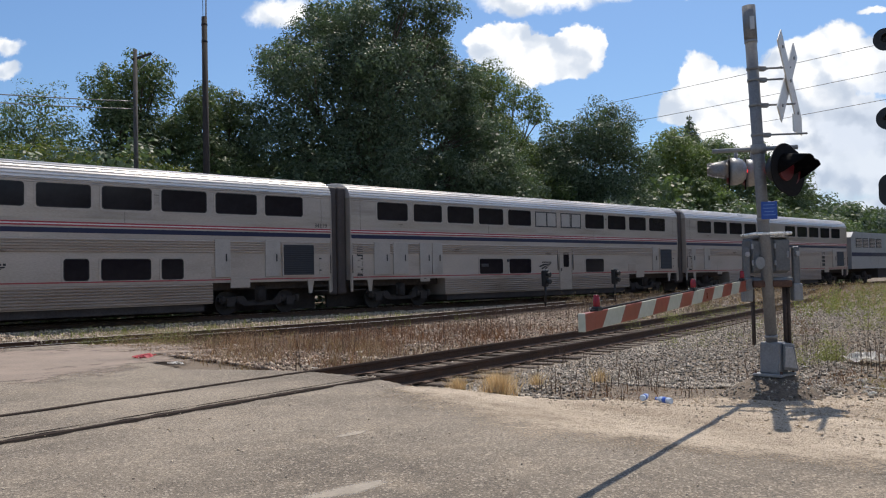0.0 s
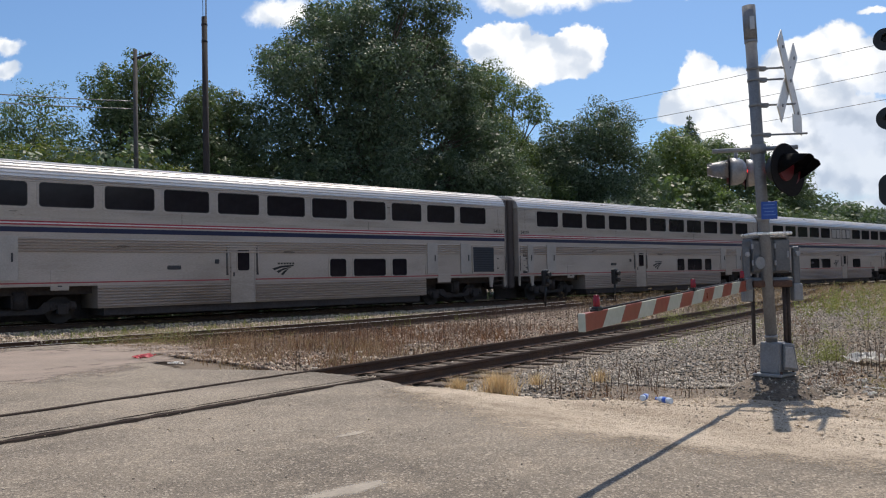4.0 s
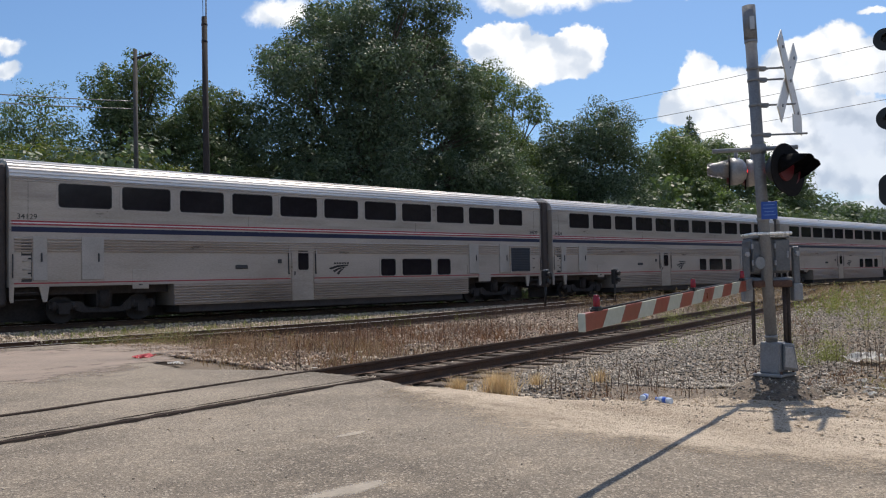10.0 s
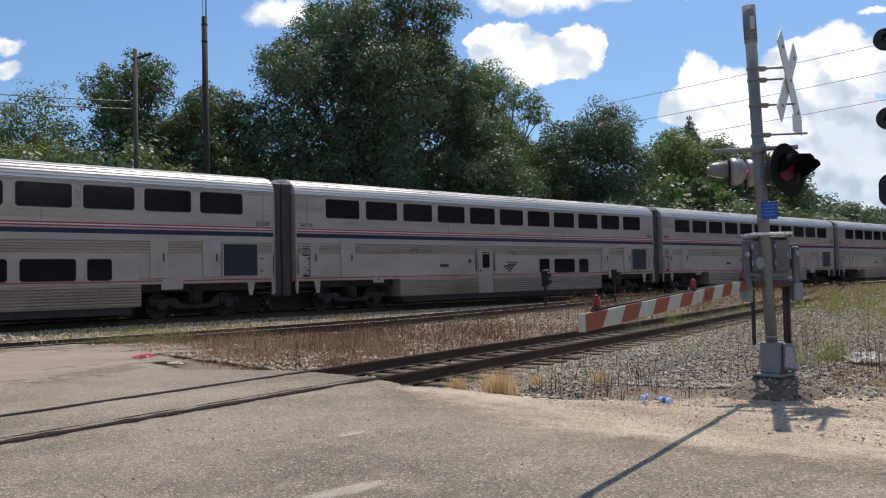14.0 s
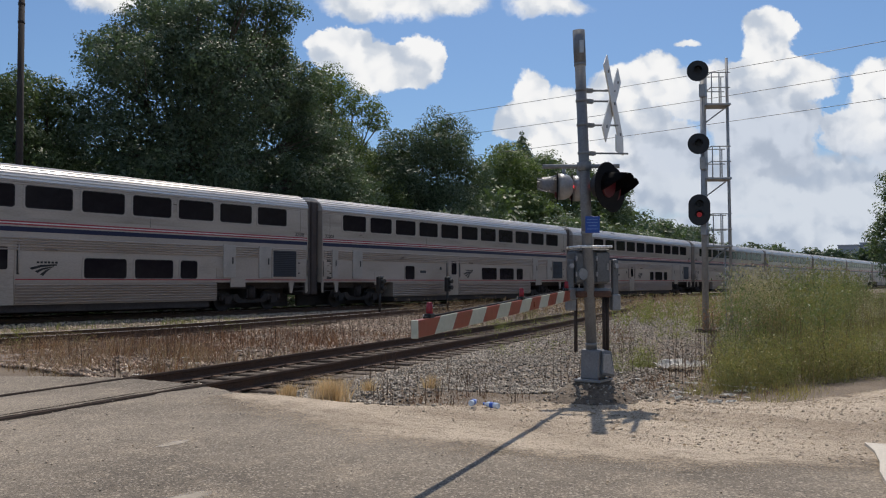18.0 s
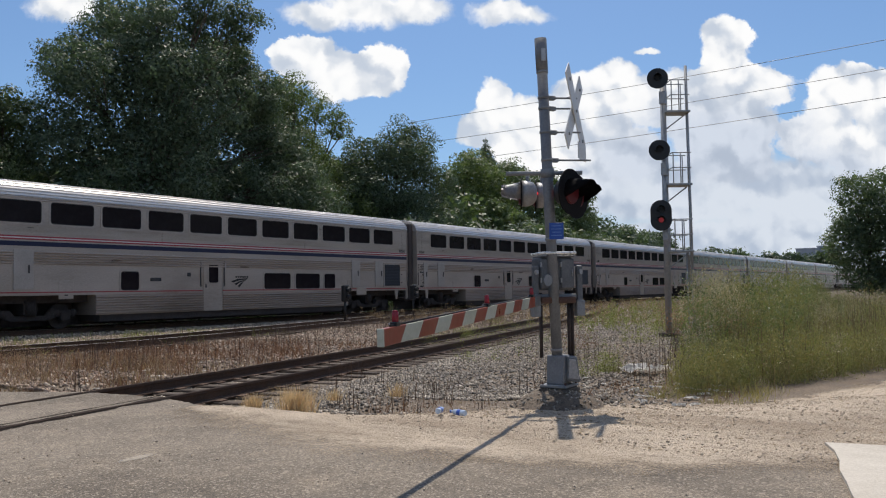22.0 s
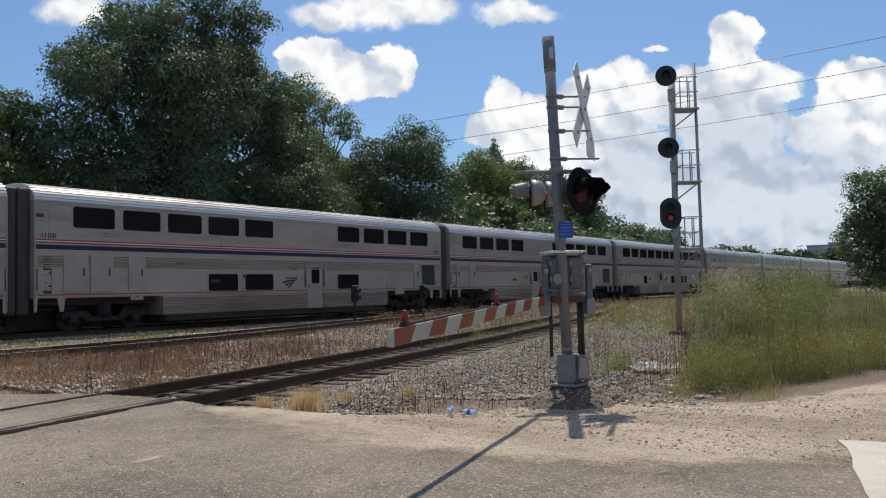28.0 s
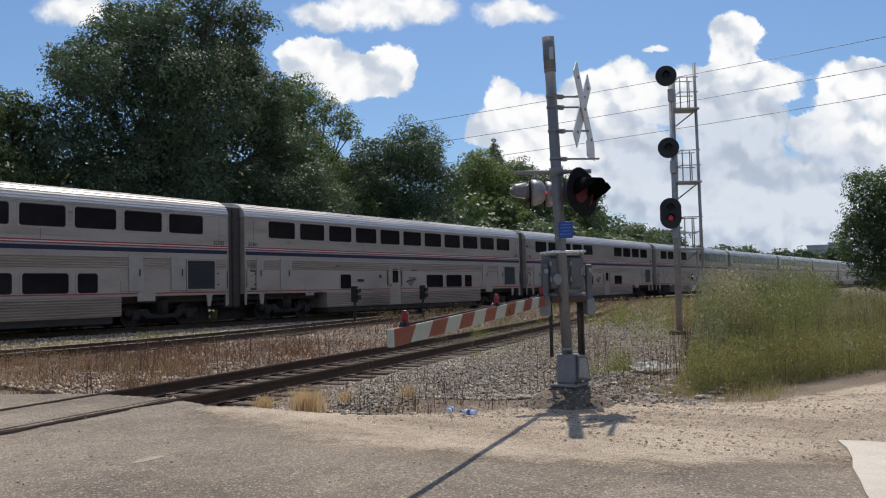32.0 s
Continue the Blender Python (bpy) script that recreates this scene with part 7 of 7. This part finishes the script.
ballast(1600, 6.9, 34, lambda x: near_track_y(x) + 1.4, lambda x: middle_track_y(x) - 1.4, 0.036, M_PALESTONE, "pale stones between the tracks")
ballast(9000, 4.0, 48, lambda x: middle_track_y(min(x, 34)) + 0.8 if x < 34 else 26.6, lambda x: 28.4, 0.034, M_PALESTONE, "pale stone ballast below the main line", 1.2)
ballast(12000, 9.4, 34, lambda x: 3.9 + 0.12 * (x - 11), lambda x: near_track_y(x) - 3.0, 0.023, M_STONE, "loose stones around the crossing signal")
ballast(5000, 34, 90, lambda x: 13.0 + 0.2 * (x - 34), lambda x: 28.0, 0.06, M_STONE, "stones between the tracks farther along", 1.3)
s = strip_points(1500, 30, 70, lambda x: near_track_y(min(x, 48)) - 6, lambda x: 27.0, 0.1)
stuff("dry_grass", feathers_mesh("dry_grass", s, 0.2 + 0.5 * gr.random(len(s)), M_STRAW, 0.03), "dry weeds between the tracks farther along", "weeds")
s = strip_points(420, 26, 70, lambda x: near_track_y(min(x, 48)) - 7, lambda x: near_track_y(min(x, 48)) - 1.5, 0.1)
stuff("green_weeds", feathers_mesh("green_weeds", s, 0.3 + 0.6 * gr.random(len(s)), M_GREENWEED, 0.035, 40), "green weeds along the siding", "weeds")
# brown leaf litter and bark scraps
M_SCRAP = leaf_material("brown_scrap", (0.06, 0.035, 0.02), (0.28, 0.19, 0.11))


def scraps(n, lo, hi, x0, x1, size, label):
    q = []
    while len(q) < n:
        x = gr.uniform(x0, x1)
        y = gr.uniform(lo(x), hi(x))
        q.append((x, y, max(ground_height(x, y), sand_height(x, y)) + 0.012))
    q = np.array(q)
    u = unit_rows(gr, n) * np.array([1, 1, 0.25])
    v = np.cross(u, np.array([0, 0, 1.0]) + 0.3 * unit_rows(gr, n))
    sz = size * (0.4 + 1.2 * gr.random(n) ** 2)[:, None]
    stuff("leaf_litter", quads_mesh("leaf_litter", q, u * sz, v * sz, M_SCRAP), label, "leaf litter")


scraps(7500, lambda x: 2.6 + 0.24 * (x - 8), lambda x: near_track_y(x) - 1.6, 7.6, 20, 0.03, "brown dead leaves and twigs on the gravel")
scraps(6500, lambda x: near_track_y(x) + 1.2, lambda x: near_track_y(x) + 8.0, 6.8, 26, 0.035, "brown dead leaves between the tracks")
scraps(3200, lambda x: -3.0, lambda x: 3.0 + 0.1 * x, 6.6, 13, 0.022, "dark twigs and crumbs on the sandy shoulder")
# pebbles on the dirt
pb = np.array([(gr.uniform(6.4, 11.5), gr.uniform(-2, 6.0)) for _ in range(9000)])
pb = pb[(pb[:, 0] > 6.4 + 0.12 * np.abs(pb[:, 1] - 4))]
stuff("pebbles", stones_mesh("pebbles", pb, np.array([sand_height(float(a), float(b)) for a, b in pb]), 0.004 + 0.014 * gr.random(len(pb)) ** 3, gr, M_PALESTONE), "small pebbles on the sandy shoulder", "pebbles")
pb = np.array([(gr.uniform(1.5, 6.6), gr.uniform(1.0, 9.0)) for _ in range(700)])
stuff("pebbles", stones_mesh("pebbles", pb, np.full(len(pb), 0.004), 0.004 + 0.008 * gr.random(len(pb)) ** 3, gr, M_PALESTONE), "loose grit on the asphalt", "pebbles")

M_PLASTIC = surface("clear_plastic", (0.45, 0.55, 0.7), (0.7, 0.78, 0.88), 0.15, 0, 20, 8, 0.1)
M_PAPER = surface("white_litter", (0.66, 0.64, 0.6), (0.82, 0.8, 0.76), 0.7, 0, 20, 8, 0.2)
M_PINK = surface("red_litter", (0.5, 0.06, 0.08), (0.66, 0.1, 0.12), 0.6, 0, 20, 8, 0.2)
M_CAPBLUE = surface("blue_plastic", (0.03, 0.1, 0.45), (0.05, 0.14, 0.55), 0.4, 0, 20, 8, 0.05)


def bottle(x, y, turn, label):
    b = thing("plastic_bottle", None, None, label, "bottle", "bottles", at=pose(x, y, -0.015, 0, 0, turn))
    bm = bmesh.new()
    prof = [(-0.1, 0.028), (-0.09, 0.033), (-0.03, 0.031), (0.0, 0.028), (0.04, 0.033), (0.07, 0.03), (0.10, 0.014), (0.115, 0.013)]
    polytube_bm([(a, 0, 0.02) for a, r in prof], [r for a, r in prof], 12, bm)
    part("body", bm, M_PLASTIC, b)
    part("cap", tube_bm((0.115, 0, 0.02), (0.135, 0, 0.02), 0.016, 0.016, 12), M_CAPBLUE, b)
    part("label_band", tube_bm((-0.04, 0, 0.02), (0.015, 0, 0.02), 0.0335, 0.0335, 12), M_CAPBLUE, b)


bottle(7.80, 5.22, 20, "crushed clear plastic bottle on the dirt")
bottle(7.74, 4.93, 75, "clear plastic bottle with blue cap on the dirt")


def litter(name, x, y, z, w, d, material, label, seed, crumple=0.22):
    rng = random.Random(seed)
    n = 6
    bm = bmesh.new()
    rows = [[bm.verts.new(((i / n - 0.5) * w * rng.uniform(0.8, 1.2), (j / n - 0.5) * d * rng.uniform(0.8, 1.2), rng.uniform(0.005, crumple * min(w, d)))) for i in range(n + 1)] for j in range(n + 1)]
    for a, b in zip(rows, rows[1:]):
        for i in range(n):
            bm.faces.new((a[i], a[i + 1], b[i + 1], b[i]))
    bmesh.ops.solidify(bm, geom=list(bm.faces), thickness=0.004)
    thing(name, bm, material, label, "litter", "litter", at=pose(x, y, z, 0, 0, rng.uniform(0, 180)))


litter("plastic_sheet", 13.95, 5.2, -0.12, 0.62, 0.5, M_PAPER, "torn white plastic sheet lying in weeds", 1, 0.3)
litter("plastic_sheet", 14.3, 4.9, -0.12, 0.4, 0.25, M_PAPER, "crumpled white plastic sheet lying in weeds", 4, 0.5)
litter("paper_scrap", 6.2, 13.3, 0.0, 0.3, 0.2, M_PAPER, "white paper scrap at the asphalt edge", 2)
litter("red_wrapper", 6.3, 14.8, 0.01, 0.45, 0.3, M_PINK, "red wrapper at the asphalt edge", 3)
lr = random.Random(9)
for i in range(32):
    x = lr.uniform(8.2, 14.5)
    y = 3.0 + 0.24 * (x - 8) + lr.uniform(-0.8, 1.6)
    litter("paper_scrap", x, y, -0.12 + 0.03 * (x < 9.5), lr.uniform(0.05, 0.13), lr.uniform(0.04, 0.09), M_PAPER, "small pale litter scrap in the gravel", 20 + i)
for i in range(15):
    x = 10.0 + 2.6 * lr.random()
    y = 3.15 + 0.13 * (x - 9) + lr.uniform(-0.25, 0.9)
    litter("paper_scrap", x, y, sand_height(x, y) if sand_height(x, y) > -0.5 else -0.13, lr.uniform(0.09, 0.24), lr.uniform(0.05, 0.10), M_PAPER, "small pale litter scrap in the gravel", 200 + i, 0.55)
for i in range(12):
    x = lr.uniform(7.3, 12)
    litter("paper_scrap", x, near_track_y(x) + lr.uniform(0.9, 3.0), -0.1, lr.uniform(0.06, 0.16), lr.uniform(0.05, 0.12), M_PAPER, "pale litter scrap near the rails", 90 + i)


# ---- far buildings ----
def far_building(x, y, w, d, h, label):
    b = thing("far_building", None, None, label, "building", "far buildings", at=pose(x, y, GROUND_Z))
    part("wall", box_bm(0, 0, 0, w, d, h), M_FARWALL, b)
    part("roof", box_bm(-0.5, -0.5, h, w + 0.5, d + 0.5, h + 0.8), M_FARWALL, b)
    win = mesh_of("window", box_bm(-0.15, 0, 0, 0.1, 1.6, 1.5), M_FARGLASS)
    for j in range(int(h / 3.6)):
        for i in range(int(d / 2.6)):
            part("window", win, None, b, at=pose(0.0, 0.7 + 2.6 * i, 1.2 + 3.6 * j))


M_FARWALL = surface("hazy_wall", (0.30, 0.34, 0.40), (0.36, 0.40, 0.46), 0.9, 0, 0.5, 0.1, 0.0)
M_FARGLASS = surface("hazy_glass", (0.2, 0.25, 0.33), (0.25, 0.3, 0.38), 0.4, 0, 0.5, 0.1, 0.0)
far_building(752, 124, 14, 15, 31, "hazy grey tower block on the horizon")
far_building(762, 107, 14, 17, 33, "hazy pale office block on the horizon")


# ---- what moves ----
RUN = ((0.0, 0.0), (6.0, 54.4), (9.0, 81.65), (13.0, 117.8), (19.0, 172.7), (23.0, 209.2), (25.5, 231.9), (28.0, 254.4), (32.0, 289.9))


def run_at(t):
    """Metres run by the train at t seconds."""
    for (t0, s0), (t1, s1) in zip(RUN, RUN[1:]):
        if t <= t1:
            return s0 + (s1 - s0) * (t - t0) / (t1 - t0)
    return RUN[-1][1]


def motions():
    for car, x0, k in train:
        walk(car, [(t, pose(x0 + s, D_TRAIN, RAIL_Z)) for t, s in RUN])
        # every axle rolls with the car
        for bogie in car.children:
            for axle in bogie.children:
                if axle.name.startswith("wheelset"):
                    x, z = axle.location.x, axle.location.z
                    walk(axle, [(i / 15, pose(x, 0, z, 0, math.degrees(run_at(i / 15) / 0.457) % 360, 0)) for i in range(481)])


motions()
